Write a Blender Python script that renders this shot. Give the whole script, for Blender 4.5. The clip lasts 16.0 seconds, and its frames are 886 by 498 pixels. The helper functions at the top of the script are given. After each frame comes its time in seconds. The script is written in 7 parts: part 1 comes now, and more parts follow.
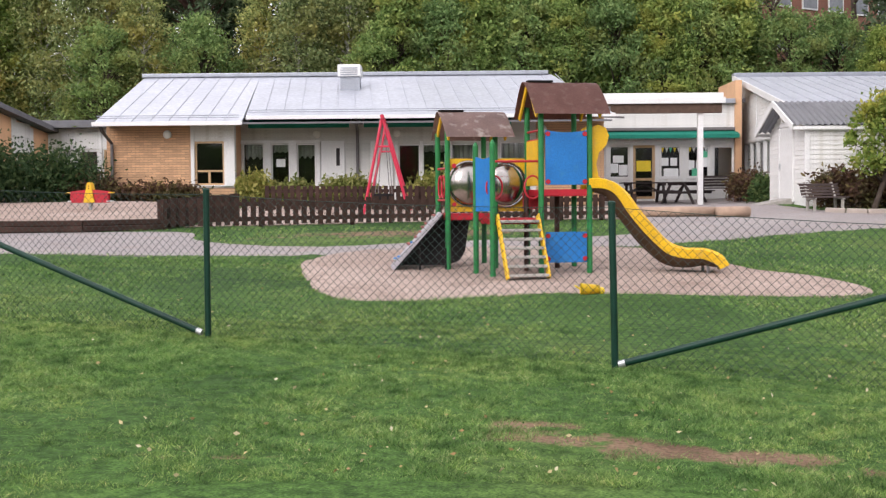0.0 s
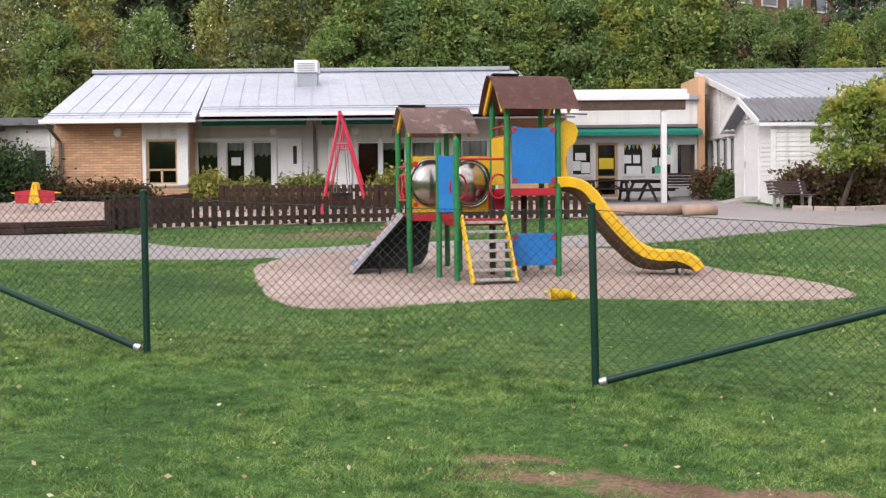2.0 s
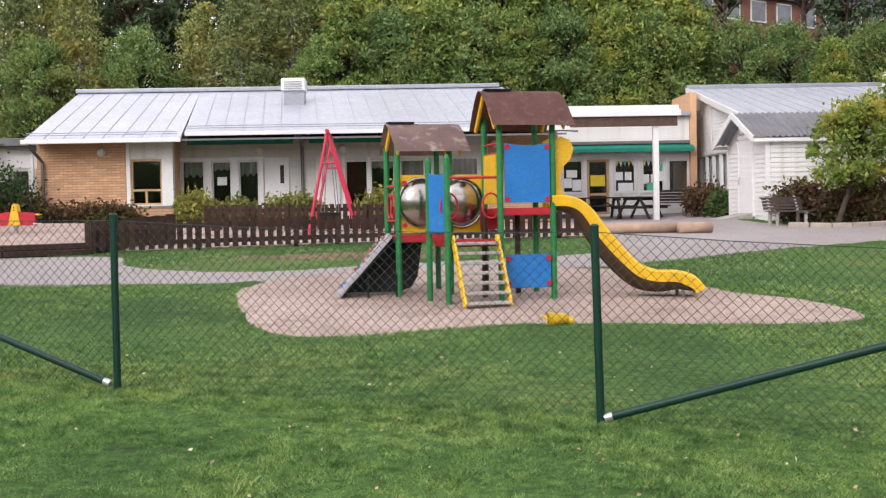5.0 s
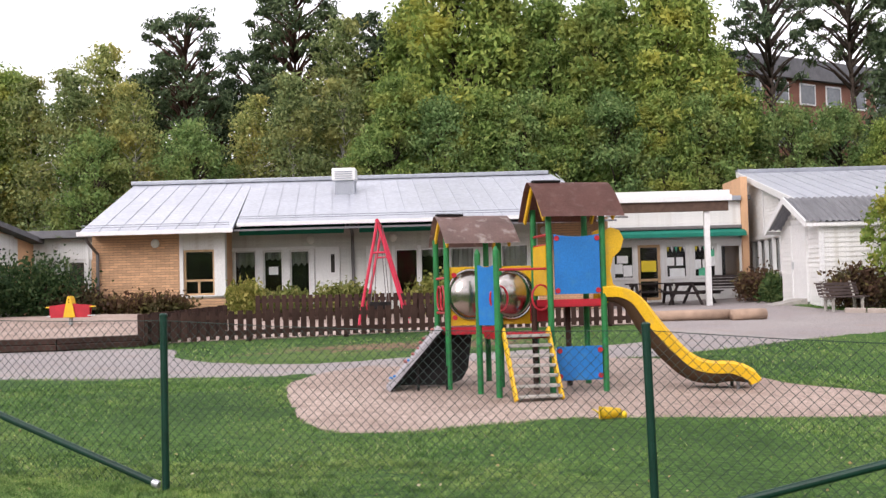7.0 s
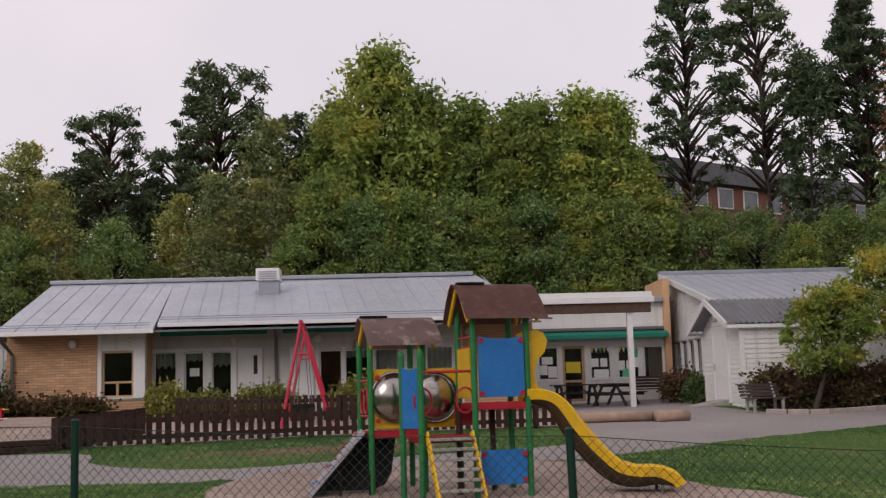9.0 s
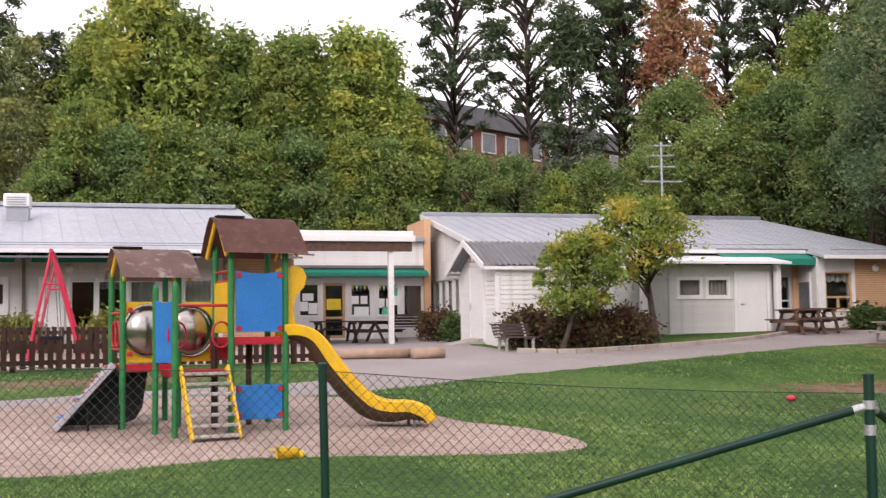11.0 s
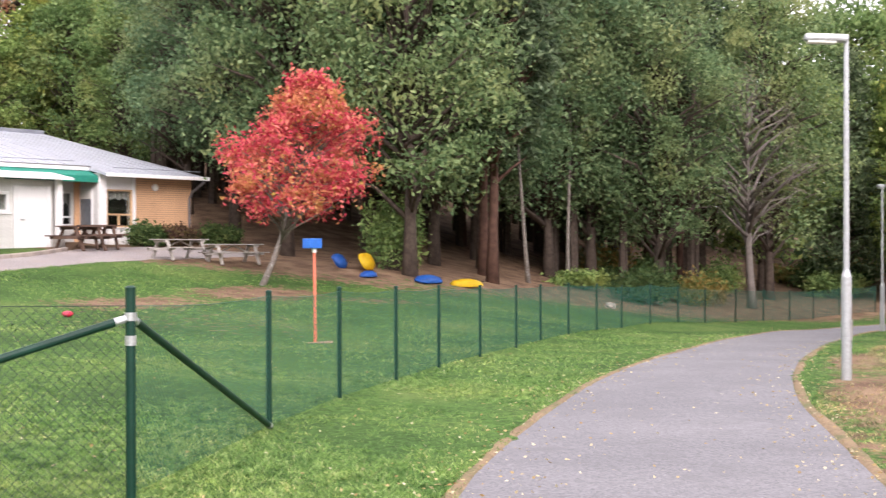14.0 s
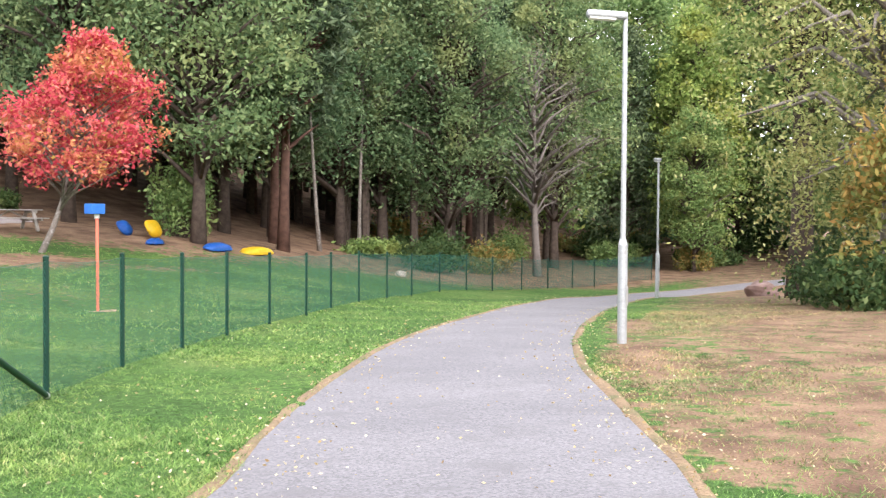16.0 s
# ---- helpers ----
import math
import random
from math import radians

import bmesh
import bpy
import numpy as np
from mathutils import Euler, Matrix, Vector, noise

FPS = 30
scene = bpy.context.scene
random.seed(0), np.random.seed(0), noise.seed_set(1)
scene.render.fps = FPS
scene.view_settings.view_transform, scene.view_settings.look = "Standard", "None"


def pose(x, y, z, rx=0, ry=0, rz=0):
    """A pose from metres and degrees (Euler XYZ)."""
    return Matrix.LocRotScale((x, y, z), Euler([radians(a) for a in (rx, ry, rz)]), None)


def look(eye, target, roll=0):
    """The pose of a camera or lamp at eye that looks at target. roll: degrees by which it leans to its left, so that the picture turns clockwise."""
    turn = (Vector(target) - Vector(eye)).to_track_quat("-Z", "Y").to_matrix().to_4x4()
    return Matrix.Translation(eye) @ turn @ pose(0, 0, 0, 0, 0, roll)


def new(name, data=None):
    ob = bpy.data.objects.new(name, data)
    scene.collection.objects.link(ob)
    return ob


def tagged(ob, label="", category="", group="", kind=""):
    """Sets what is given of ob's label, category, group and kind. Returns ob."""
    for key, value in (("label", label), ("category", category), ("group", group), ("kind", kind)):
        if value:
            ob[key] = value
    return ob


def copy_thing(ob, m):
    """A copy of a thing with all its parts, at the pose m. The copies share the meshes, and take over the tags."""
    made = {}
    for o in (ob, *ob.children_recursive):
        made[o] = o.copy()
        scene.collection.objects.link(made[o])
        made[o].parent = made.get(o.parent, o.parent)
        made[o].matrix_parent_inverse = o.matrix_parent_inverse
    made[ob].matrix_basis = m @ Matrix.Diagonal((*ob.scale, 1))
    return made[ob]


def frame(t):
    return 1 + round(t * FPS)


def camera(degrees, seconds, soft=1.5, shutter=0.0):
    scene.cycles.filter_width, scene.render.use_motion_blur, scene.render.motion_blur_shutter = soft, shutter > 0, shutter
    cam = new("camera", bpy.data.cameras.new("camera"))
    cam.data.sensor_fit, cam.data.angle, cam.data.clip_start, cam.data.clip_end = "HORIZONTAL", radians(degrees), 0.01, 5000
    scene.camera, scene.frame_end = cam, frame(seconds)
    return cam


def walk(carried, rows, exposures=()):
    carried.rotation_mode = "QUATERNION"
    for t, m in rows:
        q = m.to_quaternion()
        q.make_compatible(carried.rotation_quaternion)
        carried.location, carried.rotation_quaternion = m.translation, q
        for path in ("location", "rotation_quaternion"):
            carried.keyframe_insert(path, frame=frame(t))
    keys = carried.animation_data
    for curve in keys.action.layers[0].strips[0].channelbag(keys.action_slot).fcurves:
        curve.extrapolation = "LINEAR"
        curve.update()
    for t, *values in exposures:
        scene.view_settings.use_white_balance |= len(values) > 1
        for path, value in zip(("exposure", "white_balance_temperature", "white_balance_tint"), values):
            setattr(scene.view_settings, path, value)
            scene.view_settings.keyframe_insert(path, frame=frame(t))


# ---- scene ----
# ---- camera and walk ----
cam = camera(40.73, 16.0, soft=1.3, shutter=0.25)
PATH = [
    (0, -0.040, -1.459, 1.415, 0.710, -2.325, 0.444),
    (0.5, -0.047, -1.201, 1.420, 0.170, -2.580, 0.565),
    (1, -0.043, -1.162, 1.419, -0.391, -2.558, 0.656),
    (1.5, -0.064, -0.934, 1.426, -1.054, -2.533, 0.684),
    (2, -0.070, -0.628, 1.441, -1.228, -2.440, 0.648),
    (2.5, -0.070, -0.627, 1.442, -0.984, -2.239, 0.671),
    (3, -0.071, -0.599, 1.444, -0.597, -2.216, 0.557),
    (3.2, -0.071, -0.570, 1.444, -0.400, -2.240, 0.560),
    (5.3, -0.067, -0.023, 1.472, -1.809, -1.206, 1.087),
    (5.5, -0.067, -0.023, 1.472, -1.729, -0.826, 1.087),
    (6, -0.067, -0.003, 1.489, -0.672, 0.209, 1.510),
    (6.5, -0.067, 0.002, 1.532, 0.703, 1.274, 1.648),
    (7, -0.052, 0.001, 1.558, 0.611, 2.533, 1.513),
    (7.5, -0.047, 0.010, 1.585, -0.816, 4.780, 1.752),
    (8, -0.047, 0.044, 1.586, -1.734, 6.963, 2.046),
    (8.2, -0.047, 0.044, 1.586, -1.534, 7.613, 2.046),
    (10.3, -0.001, 0.102, 1.571, -9.936, 5.462, 0.787),
    (10.5, -0.001, 0.102, 1.571, -11.186, 5.082, 0.787),
    (11, 0.006, 0.065, 1.575, -14.348, 3.994, 0.696),
    (11.5, 0.007, 0.052, 1.569, -16.911, 3.098, 0.784),
    (12, 0.009, 0.044, 1.570, -20.564, 2.231, 0.942),
    (12.5, 0.013, 0.040, 1.562, -26.363, 1.372, 0.671),
    (13, 0.009, -0.022, 1.560, -33.945, 0.660, 0.344),
    (13.5, 0.028, -0.051, 1.561, -41.342, 0.142, 0.204),
    (14, 0.055, -0.052, 1.560, -47.673, -0.234, 0.132),
    (14.5, 0.056, -0.072, 1.552, -52.750, -0.581, 0.199),
    (15, 0.065, -0.081, 1.546, -56.842, -1.111, 0.148),
    (15.5, 0.050, -0.105, 1.545, -59.148, -1.619, -0.263),
    (16, 0.056, -0.098, 1.537, -57.615, -1.705, -0.367),
]
walk(cam, [(t, pose(x, y, z, 90 + p, 0, w) @ pose(0, 0, 0, 0, 0, -r)) for t, x, y, z, w, p, r in PATH],
     exposures=[(0, 0.52, 6500, 18), (7.0, 0.52, 6550, 19), (7.5, 0.55, 6600, 20), (8.0, -0.38, 6650, 21), (8.2, -0.68, 6700, 22), (9.2, -0.65, 6750, 23), (10.3, 0.0, 6800, 24), (11, 0.4, 6750, 24), (12.5, 0.85, 6750, 24), (13.5, 1.12, 6700, 24), (14.5, 1.38, 6600, 22), (16, 1.57, 6450, 18)])

# ---- world and sun: a bright overcast sky ----
world = bpy.data.worlds.new("overcast_sky")
scene.world = world
world.use_nodes = True
wn, wl = world.node_tree.nodes, world.node_tree.links
wn.clear()
w_out, w_bg, w_mix = wn.new("ShaderNodeOutputWorld"), wn.new("ShaderNodeBackground"), wn.new("ShaderNodeMix")
w_sky = wn.new("ShaderNodeTexSky")
w_sky.sky_type, w_sky.sun_disc, w_sky.sun_elevation, w_sky.sun_rotation = "NISHITA", False, radians(29), radians(216)
w_scale = wn.new("ShaderNodeVectorMath")
w_scale.operation = "SCALE"
w_scale.inputs["Scale"].default_value = 0.1
w_noise, w_ramp = wn.new("ShaderNodeTexNoise"), wn.new("ShaderNodeValToRGB")
w_noise.inputs["Scale"].default_value, w_noise.inputs["Detail"].default_value = 2.2, 5
w_ramp.color_ramp.elements[0].position, w_ramp.color_ramp.elements[0].color = 0.3, (0.80, 0.82, 0.86, 1)
w_ramp.color_ramp.elements[1].position, w_ramp.color_ramp.elements[1].color = 0.7, (1.0, 1.0, 1.0, 1)
w_mix.data_type = "RGBA"
w_mix.inputs["Factor"].default_value = 0.88
wl.new(w_sky.outputs[0], w_scale.inputs[0])
wl.new(w_scale.outputs[0], w_mix.inputs["A"])
wl.new(w_noise.outputs["Fac"], w_ramp.inputs[0])
wl.new(w_ramp.outputs[0], w_mix.inputs["B"])
wl.new(w_mix.outputs["Result"], w_bg.inputs["Color"])
w_bg.inputs["Strength"].default_value = 1.4
wl.new(w_bg.outputs[0], w_out.inputs[0])
sun = new("sun", bpy.data.lights.new("sun", "SUN"))
sun.data.energy, sun.data.angle, sun.data.color = 1.5, radians(30), (1, 0.97, 0.92)
sun.matrix_world = look((-26, -36, 25), (0, 0, 0))


# ---- materials ----
def material(name, rough=0.7, metal=0.0, spec=0.4):
    m = bpy.data.materials.new(name)
    m.use_nodes = True
    n = m.node_tree.nodes
    b = n["Principled BSDF"]
    b.inputs["Roughness"].default_value, b.inputs["Metallic"].default_value = rough, metal
    b.inputs["Specular IOR Level"].default_value = spec
    return m, n, m.node_tree.links, b


def tint(n, l, socket, scale, stops, detail=6.0, coord="Object", stretch=None):
    """A colour from noise at one size, as a ramp of (position, colour)."""
    tc, tx, rp = n.new("ShaderNodeTexCoord"), n.new("ShaderNodeTexNoise"), n.new("ShaderNodeValToRGB")
    tx.inputs["Scale"].default_value, tx.inputs["Detail"].default_value = scale, detail
    src = tc.outputs[coord]
    if stretch:
        mp = n.new("ShaderNodeMapping")
        mp.inputs["Scale"].default_value = stretch
        l.new(src, mp.inputs[0])
        src = mp.outputs[0]
    l.new(src, tx.inputs["Vector"])
    l.new(tx.outputs["Fac"], rp.inputs[0])
    e = rp.color_ramp.elements
    while len(e) < len(stops):
        e.new(0.5)
    for k, (p, c) in enumerate(stops):
        e[k].position, e[k].color = p, (*c, 1)
    if socket is not None:
        l.new(rp.outputs[0], socket)
    return rp.outputs[0], tx.outputs["Fac"]


def blend(n, l, a, b, fac, mode="MIX"):
    m = n.new("ShaderNodeMix")
    m.data_type, m.blend_type = "RGBA", mode
    for s, v in (("A", a), ("B", b), ("Factor", fac)):
        if isinstance(v, (int, float)):
            m.inputs[s].default_value = v
        elif isinstance(v, tuple):
            m.inputs[s].default_value = (*v, 1)
        else:
            l.new(v, m.inputs[s])
    return m.outputs["Result"]


def relief(n, l, b, scale, strength, dist=0.02, detail=8.0):
    tc, tx, bp = n.new("ShaderNodeTexCoord"), n.new("ShaderNodeTexNoise"), n.new("ShaderNodeBump")
    tx.inputs["Scale"].default_value, tx.inputs["Detail"].default_value = scale, detail
    bp.inputs["Strength"].default_value, bp.inputs["Distance"].default_value = strength, dist
    l.new(tc.outputs["Object"], tx.inputs["Vector"])
    l.new(tx.outputs["Fac"], bp.inputs["Height"])
    l.new(bp.outputs[0], b.inputs["Normal"])


def worn(name, col, rough=0.6, var=0.18, scale=3.0, fine=60.0, metal=0.0, dirt=None, bump=0.15, random_each=0.0, spec=0.4):
    """A painted or plain surface: large blotches, fine grain, some dirt of its own shape, soft relief."""
    m, n, l, b = material(name, rough, metal, spec)
    lo = tuple(c * (1 - var) for c in col)
    hi = tuple(min(1, c * (1 + var)) for c in col)
    c1, _ = tint(n, l, None, scale, [(0.3, lo), (0.7, hi)])
    c2, _ = tint(n, l, None, fine, [(0.3, (0.82, 0.82, 0.82)), (0.7, (1.1, 1.1, 1.1))])
    c = blend(n, l, c1, c2, 1.0, "MULTIPLY")
    if dirt:
        _, f = tint(n, l, None, scale * 2.7, [(0, (0, 0, 0)), (1, (1, 1, 1))], 10)
        rp = n.new("ShaderNodeValToRGB")
        rp.color_ramp.elements[0].position, rp.color_ramp.elements[1].position = 0.55, 0.72
        l.new(f, rp.inputs[0])
        c = blend(n, l, c, dirt, rp.outputs[0])
    if random_each:
        oi, rp = n.new("ShaderNodeObjectInfo"), n.new("ShaderNodeValToRGB")
        rp.color_ramp.elements[0].color = (1 - random_each,) * 3 + (1,)
        rp.color_ramp.elements[1].color = (1 + random_each * .6, 1 + random_each * .5, 1 + random_each * .4, 1)
        l.new(oi.outputs["Random"], rp.inputs[0])
        c = blend(n, l, c, rp.outputs[0], 1.0, "MULTIPLY")
    l.new(c, b.inputs["Base Color"])
    if bump:
        relief(n, l, b, fine * 0.7, bump, 0.01)
    return m


def leaf_material(name, stops, patch=None, patch_scale=0.5, translucent=0.4, rough=0.55):
    """Leaves: a tone for each leaf, and patches of another tone over the crown."""
    m, n, l, b = material(name, rough, 0, 0.12)
    geo, rp = n.new("ShaderNodeNewGeometry"), n.new("ShaderNodeValToRGB")
    e = rp.color_ramp.elements
    while len(e) < len(stops):
        e.new(0.5)
    for k, (p, c) in enumerate(stops):
        e[k].position, e[k].color = p, (*c, 1)
    l.new(geo.outputs["Random Per Island"], rp.inputs[0])
    c = rp.outputs[0]
    if patch:
        _, f = tint(n, l, None, patch_scale, [(0, (0, 0, 0)), (1, (1, 1, 1))], 3)
        r2 = n.new("ShaderNodeValToRGB")
        r2.color_ramp.elements[0].position, r2.color_ramp.elements[1].position = 0.50, 0.68
        l.new(f, r2.inputs[0])
        c = blend(n, l, c, blend(n, l, patch, c, 0.35), r2.outputs[0])
    oi, r3 = n.new("ShaderNodeObjectInfo"), n.new("ShaderNodeValToRGB")
    r3.color_ramp.elements[0].color, r3.color_ramp.elements[1].color = (0.75, 0.8, 0.8, 1), (1.2, 1.12, 0.95, 1)
    l.new(oi.outputs["Random"], r3.inputs[0])
    c = blend(n, l, c, r3.outputs[0], 1.0, "MULTIPLY")
    l.new(c, b.inputs["Base Color"])
    tr, mx, out = n.new("ShaderNodeBsdfTranslucent"), n.new("ShaderNodeMixShader"), n["Material Output"]
    l.new(c, tr.inputs[0])
    mx.inputs[0].default_value = translucent
    l.new(b.outputs[0], mx.inputs[1])
    l.new(tr.outputs[0], mx.inputs[2])
    l.new(mx.outputs[0], out.inputs[0])
    return m


def ground_material():
    """Grass turf, with bare soil and needle litter where the sheet's soil value says so."""
    m, n, l, b = material("turf", 0.95, 0, 0.15)
    g1, _ = tint(n, l, None, 0.35, [(0.3, (0.035, 0.085, 0.020)), (0.52, (0.065, 0.140, 0.032)), (0.72, (0.12, 0.18, 0.052))])
    g2, _ = tint(n, l, None, 14, [(0.3, (0.36, 0.42, 0.36)), (0.7, (1.25, 1.2, 1.15))])
    g3, _ = tint(n, l, None, 70, [(0.3, (0.4, 0.45, 0.4)), (0.7, (1.5, 1.4, 1.4))])
    grass = blend(n, l, blend(n, l, g1, g2, 1.0, "MULTIPLY"), g3, 1.0, "MULTIPLY")
    s1, _ = tint(n, l, None, 1.5, [(0.3, (0.10, 0.062, 0.042)), (0.55, (0.20, 0.135, 0.09)), (0.75, (0.27, 0.19, 0.125))])
    s2, _ = tint(n, l, None, 40, [(0.3, (0.6, 0.58, 0.55)), (0.7, (1.2, 1.15, 1.1))])
    soil = blend(n, l, s1, s2, 1.0, "MULTIPLY")
    at = n.new("ShaderNodeAttribute")
    at.attribute_name = "soil"
    _, f = tint(n, l, None, 5.0, [(0, (0, 0, 0)), (1, (1, 1, 1))], 10)
    ad, rp = n.new("ShaderNodeMath"), n.new("ShaderNodeValToRGB")
    ad.operation = "ADD"
    l.new(at.outputs["Fac"], ad.inputs[0])
    l.new(f, ad.inputs[1])
    rp.color_ramp.elements[0].position, rp.color_ramp.elements[1].position = 0.86, 1.0
    dv = n.new("ShaderNodeMath")
    dv.operation = "MULTIPLY"
    dv.inputs[1].default_value = 1.0
    l.new(ad.outputs[0], dv.inputs[0])
    l.new(dv.outputs[0], rp.inputs[0])
    l.new(blend(n, l, grass, soil, rp.outputs[0]), b.inputs["Base Color"])
    relief(n, l, b, 30, 0.6, 0.04)
    return m


def speckled(name, a, c, d, scale, rough=0.9, bump=0.5):
    """Gravel or asphalt: grains over large stains."""
    m, n, l, b = material(name, rough, 0, 0.3)
    c1, _ = tint(n, l, None, 0.5, [(0.3, a), (0.7, c)])
    vo, tc = n.new("ShaderNodeTexVoronoi"), n.new("ShaderNodeTexCoord")
    vo.inputs["Scale"].default_value = scale
    l.new(tc.outputs["Object"], vo.inputs["Vector"])
    rp = n.new("ShaderNodeValToRGB")
    rp.color_ramp.elements[0].color, rp.color_ramp.elements[1].color = (0.6, 0.6, 0.6, 1), (1.3, 1.3, 1.3, 1)
    l.new(vo.outputs["Color"], rp.inputs[0])
    cc = blend(n, l, c1, rp.outputs[0], 1.0, "MULTIPLY")
    _, f = tint(n, l, None, 1.8, [(0, (0, 0, 0)), (1, (1, 1, 1))], 9)
    r2 = n.new("ShaderNodeValToRGB")
    r2.color_ramp.elements[0].position, r2.color_ramp.elements[1].position = 0.52, 0.75
    l.new(f, r2.inputs[0])
    l.new(blend(n, l, cc, d, r2.outputs[0]), b.inputs["Base Color"])
    bp = n.new("ShaderNodeBump")
    bp.inputs["Strength"].default_value, bp.inputs["Distance"].default_value = bump, 0.01
    l.new(vo.outputs["Distance"], bp.inputs["Height"])
    l.new(bp.outputs[0], b.inputs["Normal"])
    return m


def blade_material(name, stops, tuft_lo, tuft_hi):
    """Grass blades: a tone for each blade, tufts a hand wide and wide soft patches."""
    m, n, l, b = material(name, 0.6, 0, 0.15)
    geo, rp = n.new("ShaderNodeNewGeometry"), n.new("ShaderNodeValToRGB")
    e = rp.color_ramp.elements
    while len(e) < len(stops):
        e.new(0.5)
    for k, (p, c) in enumerate(stops):
        e[k].position, e[k].color = p, (*c, 1)
    l.new(geo.outputs["Random Per Island"], rp.inputs[0])
    t1, _ = tint(n, l, None, 5.5, [(0.34, tuft_lo), (0.5, (1, 1, 1)), (0.64, tuft_hi)], 5)
    t2, _ = tint(n, l, None, 0.7, [(0.35, (0.75, 0.85, 0.8)), (0.5, (1, 1, 1)), (0.66, (1.25, 1.1, 1.1))], 4)
    c = blend(n, l, blend(n, l, rp.outputs[0], t1, 1.0, "MULTIPLY"), t2, 1.0, "MULTIPLY")
    l.new(c, b.inputs["Base Color"])
    tr, mx = n.new("ShaderNodeBsdfTranslucent"), n.new("ShaderNodeMixShader")
    l.new(c, tr.inputs[0])
    mx.inputs[0].default_value = 0.25
    l.new(b.outputs[0], mx.inputs[1])
    l.new(tr.outputs[0], mx.inputs[2])
    l.new(mx.outputs[0], n["Material Output"].inputs[0])
    return m


M_TURF = ground_material()
M_BLADE = blade_material("grass_blades", [(0, (0.020, 0.052, 0.011)), (0.25, (0.092, 0.190, 0.048)), (0.8, (0.222, 0.365, 0.104)), (0.95, (0.30, 0.40, 0.16)), (1, (0.42, 0.41, 0.21))],
                         (0.42, 0.5, 0.45), (1.34, 1.22, 1.15))
M_DRYBLADE = blade_material("dry_grass_blades", [(0, (0.10, 0.10, 0.045)), (0.5, (0.27, 0.235, 0.115)), (1, (0.48, 0.41, 0.24))], (0.5, 0.5, 0.5), (1.3, 1.2, 1.1))
M_ASPHALT = speckled("asphalt", (0.142, 0.140, 0.148), (0.185, 0.182, 0.189), (0.129, 0.126, 0.131), 60)
M_COURT = speckled("court_asphalt", (0.258, 0.228, 0.224), (0.318, 0.288, 0.275), (0.284, 0.232, 0.211), 80)
M_SAND = speckled("play_sand", (0.300, 0.222, 0.184), (0.405, 0.315, 0.266), (0.225, 0.160, 0.130), 28, 0.95, 1.0)
M_LITTER = speckled("edge_litter", (0.15, 0.105, 0.06), (0.25, 0.175, 0.105), (0.085, 0.105, 0.04), 45, 0.95, 0.8)
M_BRICK = worn("yellow_brick", (0.66, 0.405, 0.235), 0.85, 0.12, 1.2, 50, bump=0.4, random_each=0.22)
M_BRICKRED = worn("red_brick_far", (0.22, 0.10, 0.07), 0.9, 0.15, 0.7, 20)
M_MORTAR = worn("mortar", (0.27, 0.185, 0.125), 0.95, 0.1, 2, 60)
M_WHITE = worn("white_board_paint", (0.72, 0.72, 0.70), 0.55, 0.05, 1.5, 40, dirt=(0.58, 0.57, 0.53), bump=0.1, random_each=0.05)
M_GREYBOARD = worn("pale_grey_board_paint", (0.60, 0.60, 0.57), 0.6, 0.05, 1.5, 40, dirt=(0.5, 0.49, 0.46), bump=0.1, random_each=0.05)
M_TRIM = worn("white_trim_paint", (0.72, 0.72, 0.71), 0.45, 0.04, 2, 40, bump=0.05)
M_ROOF = worn("galvanised_roof_sheet", (0.46, 0.48, 0.53), 0.42, 0.07, 0.8, 8, metal=0.35, dirt=(0.38, 0.40, 0.46), bump=0.05, random_each=0.05, spec=0.5)
M_ROOFEDGE = worn("grey_roof_edge", (0.33, 0.35, 0.39), 0.45, 0.1, 2, 30, metal=0.5)
# Roof felt colour; on the soffit it serves as painted eave shadow.
M_DARKROOF_EAVESHADE = worn("roof_felt_and_eave_shade", (0.16, 0.16, 0.17), 0.85, 0.15, 2, 30, spec=0.12)
M_GUTTER = worn("grey_drainpipe", (0.16, 0.15, 0.15), 0.5, 0.1, 3, 30, metal=0.4)
M_AWNING = worn("green_awning_cloth", (0.006, 0.20, 0.14), 0.8, 0.12, 4, 90)
M_WINWOOD = worn("pine_window_frame", (0.50, 0.33, 0.18), 0.5, 0.15, 6, 60)
# Near-black colour that paints in the darkness of unlit rooms.
M_ROOMSHADE = worn("room_shade_black", (0.05, 0.047, 0.045), 0.9, 0.2, 1, 10, spec=0.12)
M_CURTAIN = worn("cream_curtain", (0.62, 0.60, 0.55), 0.9, 0.12, 9, 60)
M_PAPER = worn("paper", (0.80, 0.82, 0.82), 0.8, 0.03, 6, 60, bump=0)
M_YPAPER = worn("yellow_paper", (0.75, 0.58, 0.04), 0.8, 0.05, 6, 60, bump=0)
M_GPAPER = worn("green_paper", (0.10, 0.50, 0.30), 0.8, 0.05, 6, 60, bump=0)
M_LAMPGLASS = worn("opal_glass", (0.72, 0.71, 0.66), 0.3, 0.03, 6, 60, bump=0)
M_FENCE = worn("dark_green_fence_paint", (0.004, 0.032, 0.020), 0.42, 0.2, 4, 60, bump=0.05, spec=0.28)
M_WIRE = worn("green_coated_wire", (0.010, 0.032, 0.024), 0.5, 0.15, 4, 60, bump=0)
M_NET = worn("green_net_wire", (0.013, 0.092, 0.065), 0.55, 0.15, 4, 60, bump=0)
M_ZINC = worn("zinc_clamp", (0.55, 0.56, 0.57), 0.35, 0.1, 12, 60, metal=0.7)
M_LAMPPOST = worn("galvanised_pole", (0.40, 0.42, 0.43), 0.45, 0.08, 5, 50, metal=0.5, dirt=(0.33, 0.34, 0.34))
